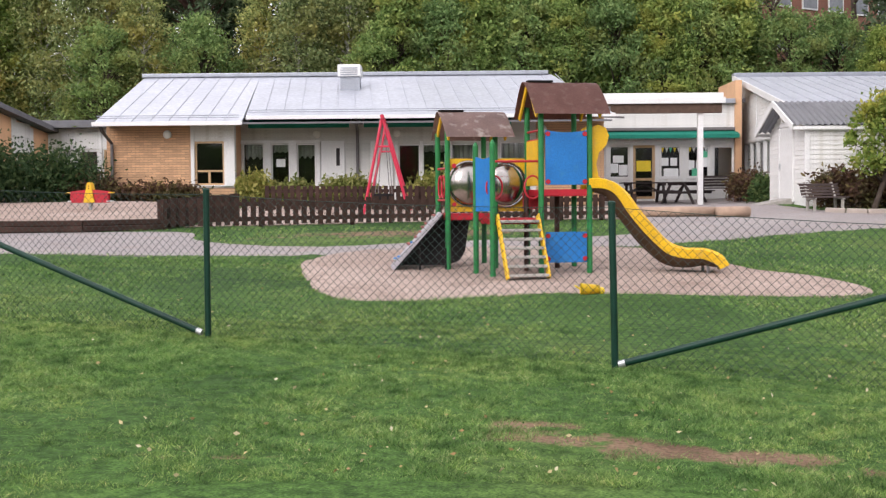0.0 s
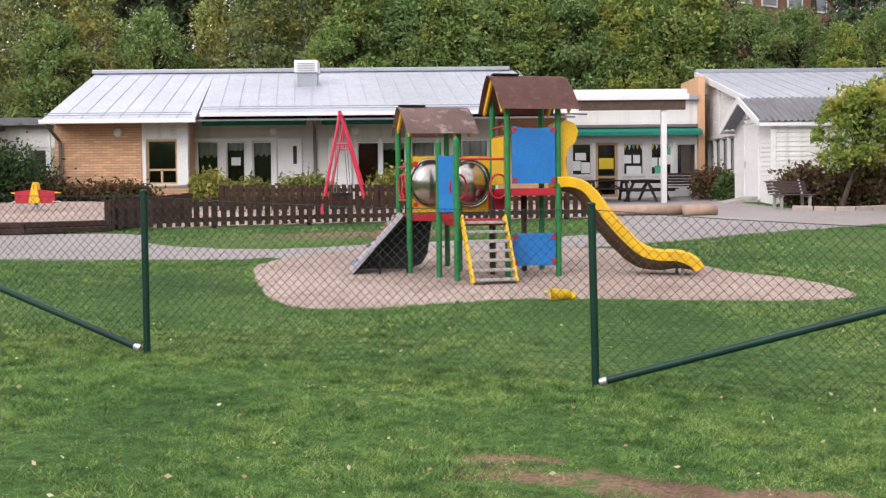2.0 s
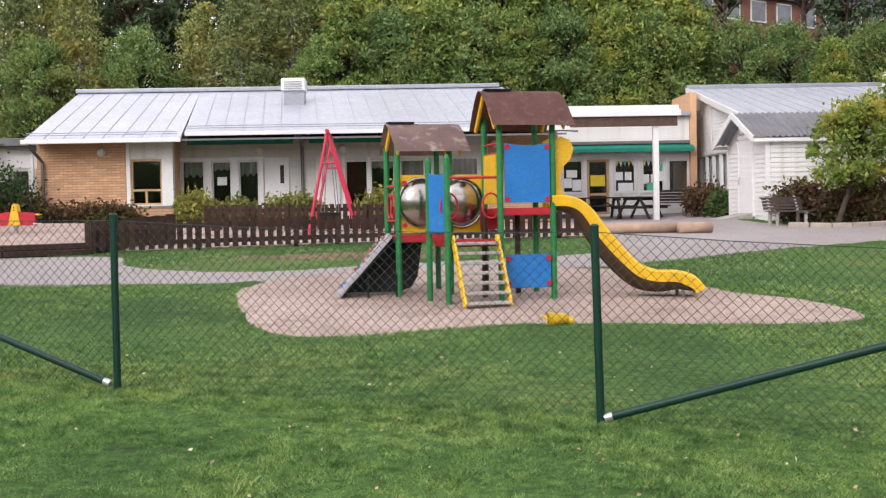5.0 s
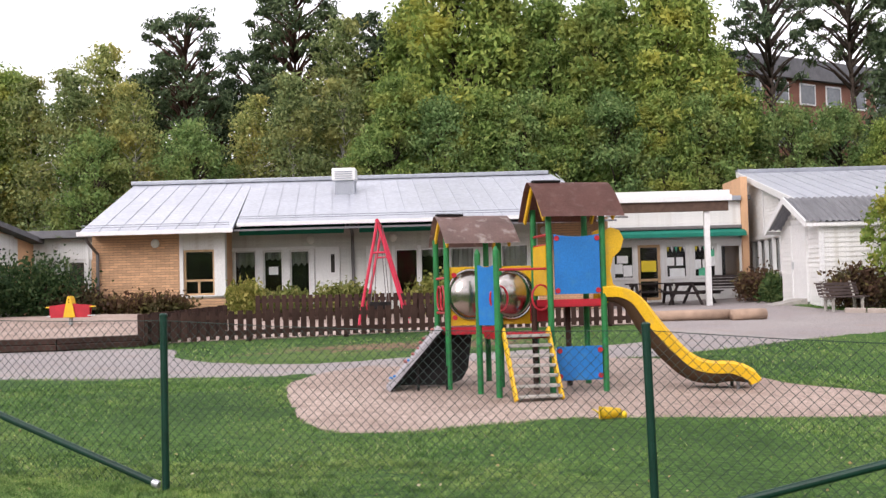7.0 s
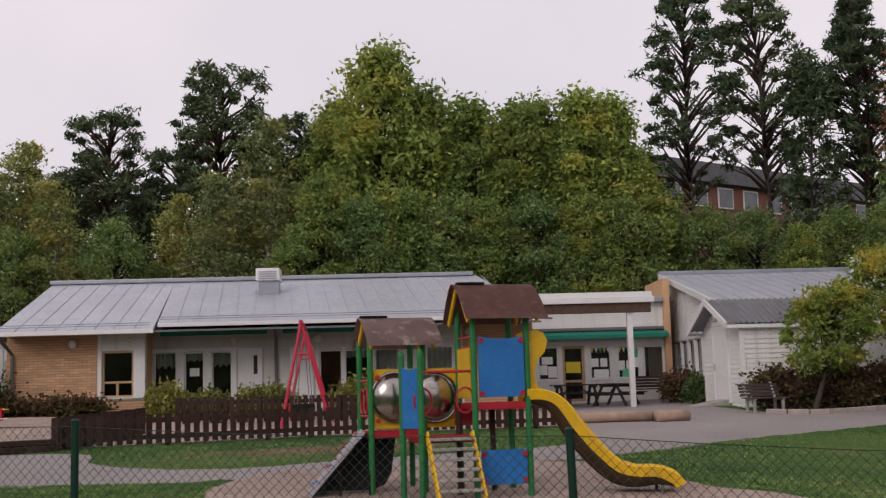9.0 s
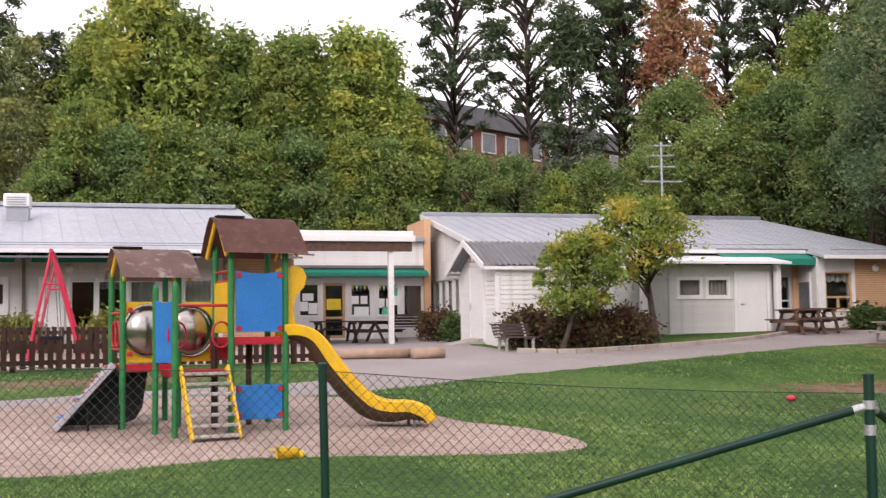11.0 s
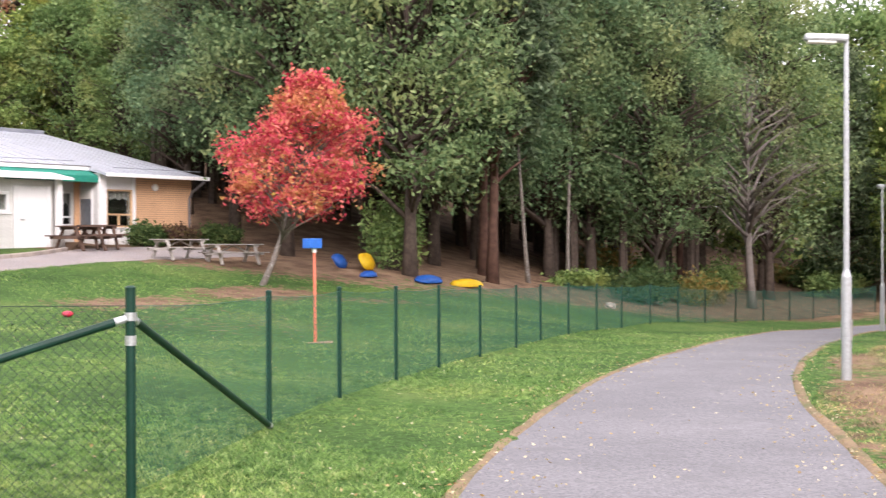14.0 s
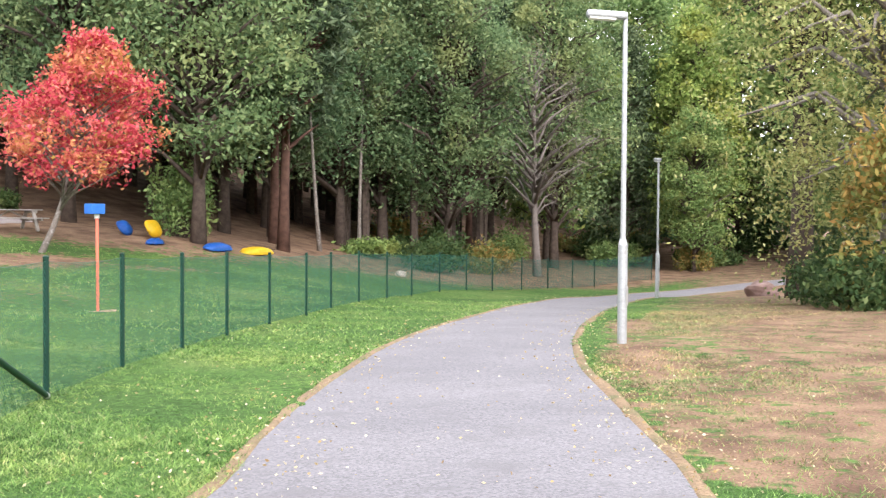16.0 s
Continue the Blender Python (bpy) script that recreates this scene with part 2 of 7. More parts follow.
M_PICKET = worn("dark_brown_stained_wood", (0.052, 0.030, 0.024), 0.7, 0.3, 5, 60, bump=0.3, random_each=0.25, spec=0.12)
M_GREEN = worn("green_post_paint", (0.012, 0.17, 0.045), 0.45, 0.2, 6, 60, dirt=(0.02, 0.12, 0.05))
M_RED = worn("red_paint", (0.42, 0.015, 0.028), 0.42, 0.15, 5, 60)
M_PINKRED = worn("red_swing_paint", (0.52, 0.025, 0.06), 0.4, 0.12, 5, 60)
M_BLUE = worn("blue_panel_paint", (0.012, 0.16, 0.46), 0.4, 0.1, 3, 60, dirt=(0.03, 0.18, 0.42))
M_YELLOW = worn("yellow_panel_paint", (0.74, 0.44, 0.015), 0.4, 0.1, 3, 60, dirt=(0.62, 0.38, 0.05))
M_SLIDEIN = worn("slide_underside", (0.055, 0.032, 0.018), 0.6, 0.2, 4, 50, spec=0.12)
M_BROWNROOF = worn("weathered_maroon_roof_sheet", (0.20, 0.105, 0.09), 0.6, 0.15, 4, 60, dirt=(0.25, 0.16, 0.14), spec=0.12)
M_PEELROOF = worn("peeling_maroon_roof_sheet", (0.27, 0.18, 0.16), 0.65, 0.2, 3, 60, dirt=(0.52, 0.45, 0.41))
M_BLACK = worn("black_rubber_panel", (0.016, 0.014, 0.014), 0.75, 0.3, 4, 60, spec=0.12)
M_STEEL = worn("polished_steel_tube", (0.42, 0.39, 0.36), 0.22, 0.05, 4, 20, metal=1.0, bump=0.02)
M_GREYWOOD = worn("weathered_grey_wood", (0.36, 0.34, 0.31), 0.8, 0.2, 8, 90, bump=0.3, random_each=0.15)
M_CLIMB = worn("grey_climbing_panel", (0.33, 0.31, 0.33), 0.7, 0.15, 5, 60)
M_FADEDRED = worn("faded_red_hold", (0.36, 0.12, 0.11), 0.7, 0.2, 8, 60)
M_DARKWOOD = worn("dark_bench_wood", (0.055, 0.045, 0.045), 0.7, 0.25, 5, 60, bump=0.3, random_each=0.2, spec=0.12)
M_LOG = worn("barked_log_wood", (0.36, 0.25, 0.18), 0.8, 0.2, 4, 60, bump=0.4)
M_KERB = worn("kerb_stone", (0.36, 0.31, 0.27), 0.85, 0.15, 4, 60, bump=0.4, random_each=0.15)
M_BARK = worn("grey_brown_bark", (0.075, 0.058, 0.047), 0.9, 0.35, 6, 40, bump=0.8, spec=0.12)
M_PINEBARK = worn("orange_pine_bark", (0.085, 0.048, 0.036), 0.9, 0.35, 4, 40, bump=0.8, spec=0.12)
M_BIRCH = worn("white_birch_bark", (0.52, 0.50, 0.46), 0.8, 0.12, 3, 40, dirt=(0.04, 0.035, 0.03), bump=0.4)
M_GREYBARK = worn("bare_grey_twigs", (0.15, 0.13, 0.115), 0.9, 0.2, 5, 40, bump=0.5)
M_BLUETARP = worn("blue_plastic", (0.02, 0.13, 0.48), 0.45, 0.15, 5, 40)
M_YELTARP = worn("yellow_plastic", (0.80, 0.55, 0.02), 0.45, 0.12, 5, 40)
M_REDPOLE = worn("faded_red_pole_paint", (0.62, 0.16, 0.10), 0.5, 0.12, 5, 50)
M_ROCK = worn("brown_rock", (0.20, 0.13, 0.11), 0.85, 0.25, 3, 30, bump=0.6)
M_LEAFLIT = leaf_material("fallen_leaves", [(0, (0.30, 0.19, 0.09)), (0.5, (0.48, 0.38, 0.20)), (1, (0.60, 0.55, 0.42))], translucent=0.1)
L_BROAD = leaf_material("broadleaf_green", [(0, (0.095, 0.150, 0.040)), (0.45, (0.205, 0.305, 0.082)), (1, (0.38, 0.46, 0.14))], (0.54, 0.50, 0.12), 0.45)
L_DEEP = leaf_material("deep_green_leaves", [(0, (0.085, 0.145, 0.054)), (0.6, (0.185, 0.295, 0.104)), (1, (0.310, 0.415, 0.165))], (0.33, 0.345, 0.115), 0.5)
# Darker, bluer leaf tones: the shade inside the wood is put into the colour.
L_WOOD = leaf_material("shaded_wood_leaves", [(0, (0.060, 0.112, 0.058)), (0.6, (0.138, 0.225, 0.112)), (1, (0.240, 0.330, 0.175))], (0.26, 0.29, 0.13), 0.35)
L_BIRCH = leaf_material("birch_leaves_turning", [(0, (0.085, 0.120, 0.045)), (0.5, (0.27, 0.33, 0.130)), (1, (0.46, 0.48, 0.21))], (0.55, 0.43, 0.12), 0.4)
L_PINE = leaf_material("pine_needles", [(0, (0.035, 0.062, 0.034)), (0.6, (0.080, 0.122, 0.066)), (1, (0.145, 0.190, 0.110))], None, 0.5, 0.15)
L_RED = leaf_material("red_rowan_leaves", [(0, (0.36, 0.030, 0.055)), (0.5, (0.68, 0.10, 0.15)), (0.85, (0.78, 0.24, 0.21)), (1, (0.50, 0.34, 0.10))], (0.50, 0.34, 0.09), 0.7)
L_ORANGE = leaf_material("orange_leaves", [(0, (0.32, 0.13, 0.09)), (0.5, (0.52, 0.23, 0.15)), (1, (0.52, 0.36, 0.17))], (0.22, 0.26, 0.10), 0.35)
L_APPLE = leaf_material("apple_leaves", [(0, (0.105, 0.180, 0.038)), (0.5, (0.195, 0.285, 0.068)), (1, (0.330, 0.375, 0.105))], (0.690, 0.495, 0.090), 0.8)
L_SHRUB = leaf_material("dark_shrub_leaves", [(0, (0.031, 0.065, 0.026)), (0.6, (0.077, 0.134, 0.050)), (1, (0.144, 0.192, 0.077))], None)
L_MAROON = leaf_material("maroon_shrub_leaves", [(0, (0.060, 0.038, 0.032)), (0.6, (0.130, 0.075, 0.056)), (1, (0.20, 0.17, 0.075))], (0.085, 0.105, 0.045), 1.4)
L_YSHRUB = leaf_material("yellow_green_shrub_leaves", [(0, (0.13, 0.16, 0.04)), (0.6, (0.29, 0.30, 0.09)), (1, (0.48, 0.44, 0.18))], (0.120, 0.156, 0.042), 1.2)


def glass_material():
    m, n, l, b = material("window_glass", 0.03, 0, 0.5)
    b.inputs["Base Color"].default_value = (0.75, 0.8, 0.8, 1)
    b.inputs["Transmission Weight"].default_value = 1.0
    b.inputs["IOR"].default_value = 1.45
    return m


M_GLASS = glass_material()

L_BIRCHGREEN = leaf_material("drooping_birch_leaves", [(0, (0.12, 0.15, 0.055)), (0.5, (0.26, 0.31, 0.12)), (1, (0.43, 0.46, 0.23))], (0.46, 0.40, 0.17), 0.6)
L_ROWANMIX = leaf_material("rowan_leaves_mixed", [(0, (0.090, 0.135, 0.045)), (0.5, (0.23, 0.235, 0.075)), (1, (0.42, 0.27, 0.10))], (0.38, 0.22, 0.09), 0.9)
L_BAREISH = leaf_material("sparse_grey_leaves", [(0, (0.10, 0.11, 0.06)), (1, (0.18, 0.17, 0.11))])
M_BIRCHDARK = worn("lichen_grey_bark", (0.16, 0.14, 0.12), 0.9, 0.3, 6, 40, dirt=(0.30, 0.29, 0.27), bump=0.6)
M_BENCH = worn("brown_slat_wood", (0.091, 0.070, 0.066), 0.7, 0.2, 6, 60, bump=0.3, random_each=0.2, spec=0.12)
M_REDWOODTABLE = worn("brown_table_wood", (0.120, 0.078, 0.060), 0.75, 0.2, 6, 60, bump=0.3, random_each=0.2, spec=0.12)


# ---- building helpers ----
def base(ob):
    while ob.parent:
        ob = ob.parent
    return ob


def thing(name, at, label, category, group="", kind="", rz=0.0):
    ob = new(name)
    ob.location, ob.rotation_euler = at, (0, 0, rz)
    ob.empty_display_size = 0.2
    return tagged(ob, label, category, group, kind)


def link_mesh(name, mesh, parent=None, label="", at=(0, 0, 0)):
    ob = new(name, mesh)
    ob.location = at
    if parent is not None:
        ob.parent = parent
    if label:
        ob["label"] = label
    return ob


def part(name, bm, mat, parent, label="", w=False, smooth=False):
    """One bmesh as one mesh under its thing. w: its points are given in world metres."""
    if w:
        bmesh.ops.translate(bm, verts=bm.verts, vec=-Vector(base(parent).location))
    bmesh.ops.recalc_face_normals(bm, faces=bm.faces)
    me = bpy.data.meshes.new(name)
    bm.to_mesh(me)
    bm.free()
    me.materials.append(mat)
    if smooth:
        me.shade_smooth()
    return link_mesh(name, me, parent, label)


def single(name, bm, mat, label, category, at=(0, 0, 0), group="", kind="", smooth=False):
    me = bpy.data.meshes.new(name)
    bmesh.ops.translate(bm, verts=bm.verts, vec=-Vector(at))
    bmesh.ops.recalc_face_normals(bm, faces=bm.faces)
    bm.to_mesh(me)
    bm.free()
    me.materials.append(mat)
    if smooth:
        me.shade_smooth()
    return tagged(link_mesh(name, me, None, "", at), label, category, group, kind)


def box(bm, x0, x1, y0, y1, z0, z1):
    v = [bm.verts.new(p) for p in ((x0, y0, z0), (x1, y0, z0), (x1, y1, z0), (x0, y1, z0), (x0, y0, z1), (x1, y0, z1), (x1, y1, z1), (x0, y1, z1))]
    for f in ((3, 2, 1, 0), (4, 5, 6, 7), (0, 1, 5, 4), (1, 2, 6, 5), (2, 3, 7, 6), (3, 0, 4, 7)):
        bm.faces.new([v[k] for k in f])
    return v


def boxed(*a, bevel=0.0):
    bm = bmesh.new()
    box(bm, *a)
    if bevel:
        bmesh.ops.bevel(bm, geom=bm.edges[:], offset=bevel, segments=2, affect="EDGES", profile=0.6)
    return bm


def tube(bm, pts, r, seg=8, cap=True):
    """A round bar through points; r one radius or one for each point."""
    pts = [Vector(p) for p in pts]
    rs = r if isinstance(r, (list, tuple)) else [r] * len(pts)
    rings, up = [], None
    for k, p in enumerate(pts):
        d = (pts[min(k + 1, len(pts) - 1)] - pts[max(k - 1, 0)]).normalized()
        if up is None:
            up = d.orthogonal().normalized()
        a = (up - d * up.dot(d)).normalized()
        up = a
        c = d.cross(a)
        rings.append([bm.verts.new(p + (a * math.cos(t) + c * math.sin(t)) * rs[k]) for t in [2 * math.pi * q / seg for q in range(seg)]])
    for a, c in zip(rings, rings[1:]):
        for q in range(seg):
            bm.faces.new((a[q], a[(q + 1) % seg], c[(q + 1) % seg], c[q]))
    if cap and seg > 2:
        bm.faces.new(rings[0][::-1])
        bm.faces.new(rings[-1])


def tubed(pts, r, seg=8):
    bm = bmesh.new()
    tube(bm, pts, r, seg)
    return bm


def prism(bm, pts, vec):
    """A flat outline pushed along vec."""
    vec = Vector(vec)
    a = [bm.verts.new(p) for p in pts]
    c = [bm.verts.new(Vector(p) + vec) for p in pts]
    n = len(pts)
    bm.faces.new(a)
    bm.faces.new(c[::-1])
    for k in range(n):
        bm.faces.new((a[k], c[k], c[(k + 1) % n], a[(k + 1) % n]))


def prismed(pts, vec, bevel=0.0):
    bm = bmesh.new()
    prism(bm, pts, vec)
    if bevel:
        bmesh.ops.bevel(bm, geom=bm.edges[:], offset=bevel, segments=2, affect="EDGES")
    return bm


def beam(bm, p, q, w, h, up=(0, 0, 1)):
    """A square bar from p to q."""
    p, q = Vector(p), Vector(q)
    d = (q - p).normalized()
    s = d.cross(Vector(up)).normalized() * w / 2
    u = s.cross(d).normalized() * h / 2
    a = [bm.verts.new(p + x) for x in (s + u, s - u, -s - u, -s + u)]
    c = [bm.verts.new(q + x) for x in (s + u, s - u, -s - u, -s + u)]
    bm.faces.new(a)
    bm.faces.new(c[::-1])
    for k in range(4):
        bm.faces.new((a[k], c[k], c[(k + 1) % 4], a[(k + 1) % 4]))


def beamed(p, q, w, h, up=(0, 0, 1), bevel=0.0):
    bm = bmesh.new()
    beam(bm, p, q, w, h, up)
    if bevel:
        bmesh.ops.bevel(bm, geom=bm.edges[:], offset=bevel, segments=1, affect="EDGES")
    return bm


# ---- terrain ----
CTRL = np.array([(-2.1, 8.3, 0.31), (1.1, 7.2, 0.19), (4.1, 6.2, 0.02), (6.8, 8.2, -0.07), (10.9, 10.7, -0.2), (15.6, 13.3, -0.36), (20.3, 15.6, -0.53), (28.5, 19.1, -0.86), (36.3, 20.9, -1.21), (48, 22.3, -1.66), (14.2, 6.2, -0.12), (33.4, 13.5, -0.92), (14.6, 16.4, -0.26), (0, 0, 0), (0.3, 14.2, 0.46), (3.5, 14.1, 0.48), (1.5, 12.5, 0.33), (-9.8, 34, 1.35), (8.2, 39.2, 1.2), (8.6, 31.9, 1.25), (17, 34.5, 1.42), (26, 35, 1.6), (20.1, 24.9, 0.5), (19.5, 29.1, 1.15), (-12, 25, 1.05), (-14, 9, 0.7), (28, 26, 0.6), (45, 30, -0.6), (62, 32, -1), (52, 54, 5.5), (33, 44, 3.8), (20, 0, -0.15), (32, 4, -0.4), (-20, -15, 0), (20, -20, 0), (60, 10, -1.2), (60, -20, -0.5), (-25, 45, 1.5), (0, 60, 2), (20, 60, 2.5), (45, 62, 7)])


def spread(a, b):
    return np.sqrt(((a[:, None, :] - b[None, :, :]) ** 2).sum(-1) + 4)


def solve_terrain():
    p = CTRL[:, :2]
    n = len(p)
    q = np.hstack([np.ones((n, 1)), p])
    m = np.block([[spread(p, p) - np.eye(n) * .3, q], [q.T, np.zeros((3, 3))]])
    return np.linalg.solve(m, np.concatenate([CTRL[:, 2], np.zeros(3)]))


COEF = solve_terrain()


def ground_many(xy):
    xy = np.clip(np.asarray(xy, float), (-45, -40), (75, 62))
    return spread(xy, CTRL[:, :2]) @ COEF[:-3] + np.hstack([np.ones((len(xy), 1)), xy]) @ COEF[-3:]


def ground(x, y):
    return float(ground_many([(x, y)])[0])


def smooth_line(pts, per=6, closed=False):
    """A soft curve through points (Catmull-Rom)."""
    p = [np.array(q, float) for q in pts]
    n = len(p)
    out = []
    for k in range(n if closed else n - 1):
        a, b, c, d = (p[(k + j) % n] if closed else p[min(max(k + j, 0), n - 1)] for j in (-1, 0, 1, 2))
        for s in range(per):
            t = s / per
            out.append(0.5 * (2 * b + (c - a) * t + (2 * a - 5 * b + 4 * c - d) * t * t + (3 * b - a - 3 * c + d) * t ** 3))
    if not closed:
        out.append(p[-1])
    return np.array(out)


def inside(poly, xy):
    """Which points lie in the outline."""
    x, y = xy[:, 0], xy[:, 1]
    hit = np.zeros(len(xy), bool)
    for (x0, y0), (x1, y1) in zip(poly, np.roll(poly, -1, 0)):
        if y0 != y1:
            hit ^= ((y0 > y) != (y1 > y)) & (x < (x1 - x0) * (y - y0) / (y1 - y0) + x0)
    return hit


PATH_L = smooth_line([(-9, -1.6), (-3, .9), (1.5, 2.9), (4.9, 4.5), (6.8, 5.7), (10.1, 7.5), (14.0, 9.4), (20.8, 12.3), (30.7, 15.9), (43.6, 18.6), (51.9, 18.2), (58, 16.5), (70, 12)])
PATH_R = smooth_line([(-7.7, -4.1), (-1.7, -1.6), (3, .6), (6.6, 2.3), (8.1, 3.2), (9.8, 4.3), (12.2, 5.8), (15.4, 7.4), (20.7, 9.7), (27.4, 12.1), (34, 13.9), (45, 16.2), (52.4, 15.7), (57, 14), (69, 9.5)])
SAND = smooth_line([(-2.2, 15.6), (-2.0, 13.7), (-1.65, 12.1), (-1.15, 11.3), (-0.4, 11.45), (.4, 12.0), (1.2, 12.3), (2.7, 12.15), (3.8, 12.2), (4.7, 12.5), (4.95, 13.2), (4.6, 14.1), (3.9, 14.7), (3.7, 16.4), (3.3, 18.0), (1.5, 18.3), (0, 18), (-1.4, 17.4)], 5, True)
SAND = SAND + np.array([(.05 * noise.noise((x * 3.3, y * 3.3, 1)), .05 * noise.noise((x * 2.3, y * 2.3, 8))) for x, y in SAND])
COURT = smooth_line([(-22, 15.5), (-12, 15.7), (-5.4, 15.95), (-3.6, 16.1), (-2.2, 16.3), (-1.2, 17.1), (1, 18.0), (2.7, 18.5), (3.8, 19.6), (5, 20.9), (6.5, 22.6), (8.9, 24.4), (11.7, 26.3), (14.8, 27.9), (17.9, 28.9), (21.5, 29.6), (25, 31), (24, 33.6), (20.5, 33.7), (17, 31.3), (14.2, 30.1), (12.2, 29.2), (10.2, 28.6), (9.0, 30.2), (9, 34), (10.5, 38), (10.5, 43), (4.6, 43), (4, 34), (4.2, 27), (3.6, 22.6), (2.5, 20.9), (0, 19.4), (-1.2, 18.6), (-2.0, 18.1), (-3.6, 18.2), (-4.6, 19.2), (-5.4, 21.2), (-9, 20.6), (-22, 19)], 4, True)
CORNER = [(-5.3, 9.3), (-2.09, 8.26), (1.1, 7.19), (4.12, 6.21)]


def soil_at(xy):
    """How bare the ground is: forest floor, trodden places, the verge under the trees."""
    x, y = xy[:, 0], xy[:, 1]
    s = .55 / (1 + np.exp(np.clip((y - 1.3 - .36 * x) / .7, -30, 30))) * (x > 7)
    wood = 1 / (1 + np.exp(-np.clip(((y - 23.2 + (x - 26) * .12) + np.minimum(0, (x - 24.5)) * .75) / 1.2, -30, 30))) * (x > 19)
    behind = 1 / (1 + np.exp(-np.clip((y - 47) / 1.5, -30, 30)))
    s = np.maximum(s, .75 * np.maximum(wood * .9, behind))
    for cx, cy, a, b, r, k in ((1.2, 4.66, 1.35, .24, -.26, .8), (.35, 5.2, .3, .12, 0, .75), (-1.3, 4.4, .5, .2, 0, .5), (14.6, 22.2, 3.2, 1.2, .25, .62), (19, 23.6, 2.8, 1.4, .1, .7), (22, 22.3, 3.2, .8, -.25, .45),
                               (24, 6.5, 6, 2.0, .35, .62), (15.2, 4.4, 2.2, 1.5, .5, .42), (35, 10.5, 10, 2.5, .2, .55), (11.5, 3.2, 2.5, .7, .6, .35), (12.9, 5.3, 3.4, .55, .48, .72), (18.6, 7.9, 4.5, .6, .4, .7), (21, 6.4, 2.4, .9, .3, .85), (2.35, 4.3, .7, .18, -.2, .6), (2.9, 4.0, .5, .16, -.1, .55), (-2.4, 4.1, .5, .15, 0, .5), (13.3, 29.2, 2.5, .6, .3, .3), (-.8, 21.2, 3.6, 1.4, .4, .6), (14.5, 19.5, 7, 4.5, .2, .33), (-3.4, 19.6, 1.2, .8, .3, .42)):
        dx, dy = x - cx, y - cy
        u, v = dx * math.cos(r) + dy * math.sin(r), -dx * math.sin(r) + dy * math.cos(r)
        s = np.maximum(s, k * np.exp(-((u / a) ** 2 + (v / b) ** 2)))
    return s


def build_ground():
    def axis(lo, hi, fine_lo, fine_hi, step):
        a = list(np.arange(fine_lo, fine_hi + 1e-6, step))
        s, p = step, fine_hi
        while p < hi:
            s *= 1.35
            p += s
            a.append(p)
        s, p = step, fine_lo
        while p > lo:
            s *= 1.35
            p -= s
            a.insert(0, p)
        return np.array(a)
    xs, ys = axis(-900, 900, -16, 50, .3), axis(-500, 1200, 1, 34, .3)
    gx, gy = np.meshgrid(xs, ys)
    xy = np.stack([gx.ravel(), gy.ravel()], 1)
    z = ground_many(xy)
    bump = np.array([noise.noise((x * .9, y * .9, 0)) * .018 + noise.noise((x * .3, y * .3, 5)) * .03 for x, y in xy])
    flat = inside(np.vstack([PATH_L, PATH_R[::-1]]), xy) | inside(SAND, xy) | inside(COURT, xy)
    z = z + np.where(flat, -.04, bump)
    nx, ny = len(xs), len(ys)
    i = np.arange(nx * ny).reshape(ny, nx)
    f = np.stack([i[:-1, :-1], i[:-1, 1:], i[1:, 1:], i[1:, :-1]], -1).reshape(-1, 4)
    me = bpy.data.meshes.new("ground")
    me.from_pydata(np.column_stack([xy, z]).tolist(), [], f.tolist())
    at = me.attributes.new("soil", "FLOAT", "POINT")
    at.data.foreach_set("value", soil_at(xy).astype(np.float32))
    me.materials.append(M_TURF)
    me.shade_smooth()
    tagged(link_mesh("ground", me), "uneven mown green lawn with trodden bare patches", "lawn", kind="structure")


def strip(name, left, right, lift, mat, label, cat):
    """A surface between two lines, laid over the ground."""
    n, k = 120, 7
    def even(p):
        d = np.concatenate([[0], np.cumsum(np.hypot(*np.diff(p, axis=0).T))])
        s = np.linspace(0, d[-1], n)
        return np.stack([np.interp(s, d, p[:, 0]), np.interp(s, d, p[:, 1])], 1)
    a, b = even(left), even(right)
    v = []
    for t in np.linspace(0, 1, k):
        q = a * (1 - t) + b * t
        v.append(np.column_stack([q, ground_many(q) + lift + .03 * (1 - (2 * t - 1) ** 2)]))
    v = np.vstack(v)
    i = np.arange(n * k).reshape(k, n)
    f = np.stack([i[:-1, :-1], i[:-1, 1:], i[1:, 1:], i[1:, :-1]], -1).reshape(-1, 4)
    me = bpy.data.meshes.new(name)
    me.from_pydata(v.tolist(), [], f[:, ::-1].tolist())
    me.materials.append(mat)
    me.shade_smooth()
    return tagged(link_mesh(name, me), label, cat, kind="structure")


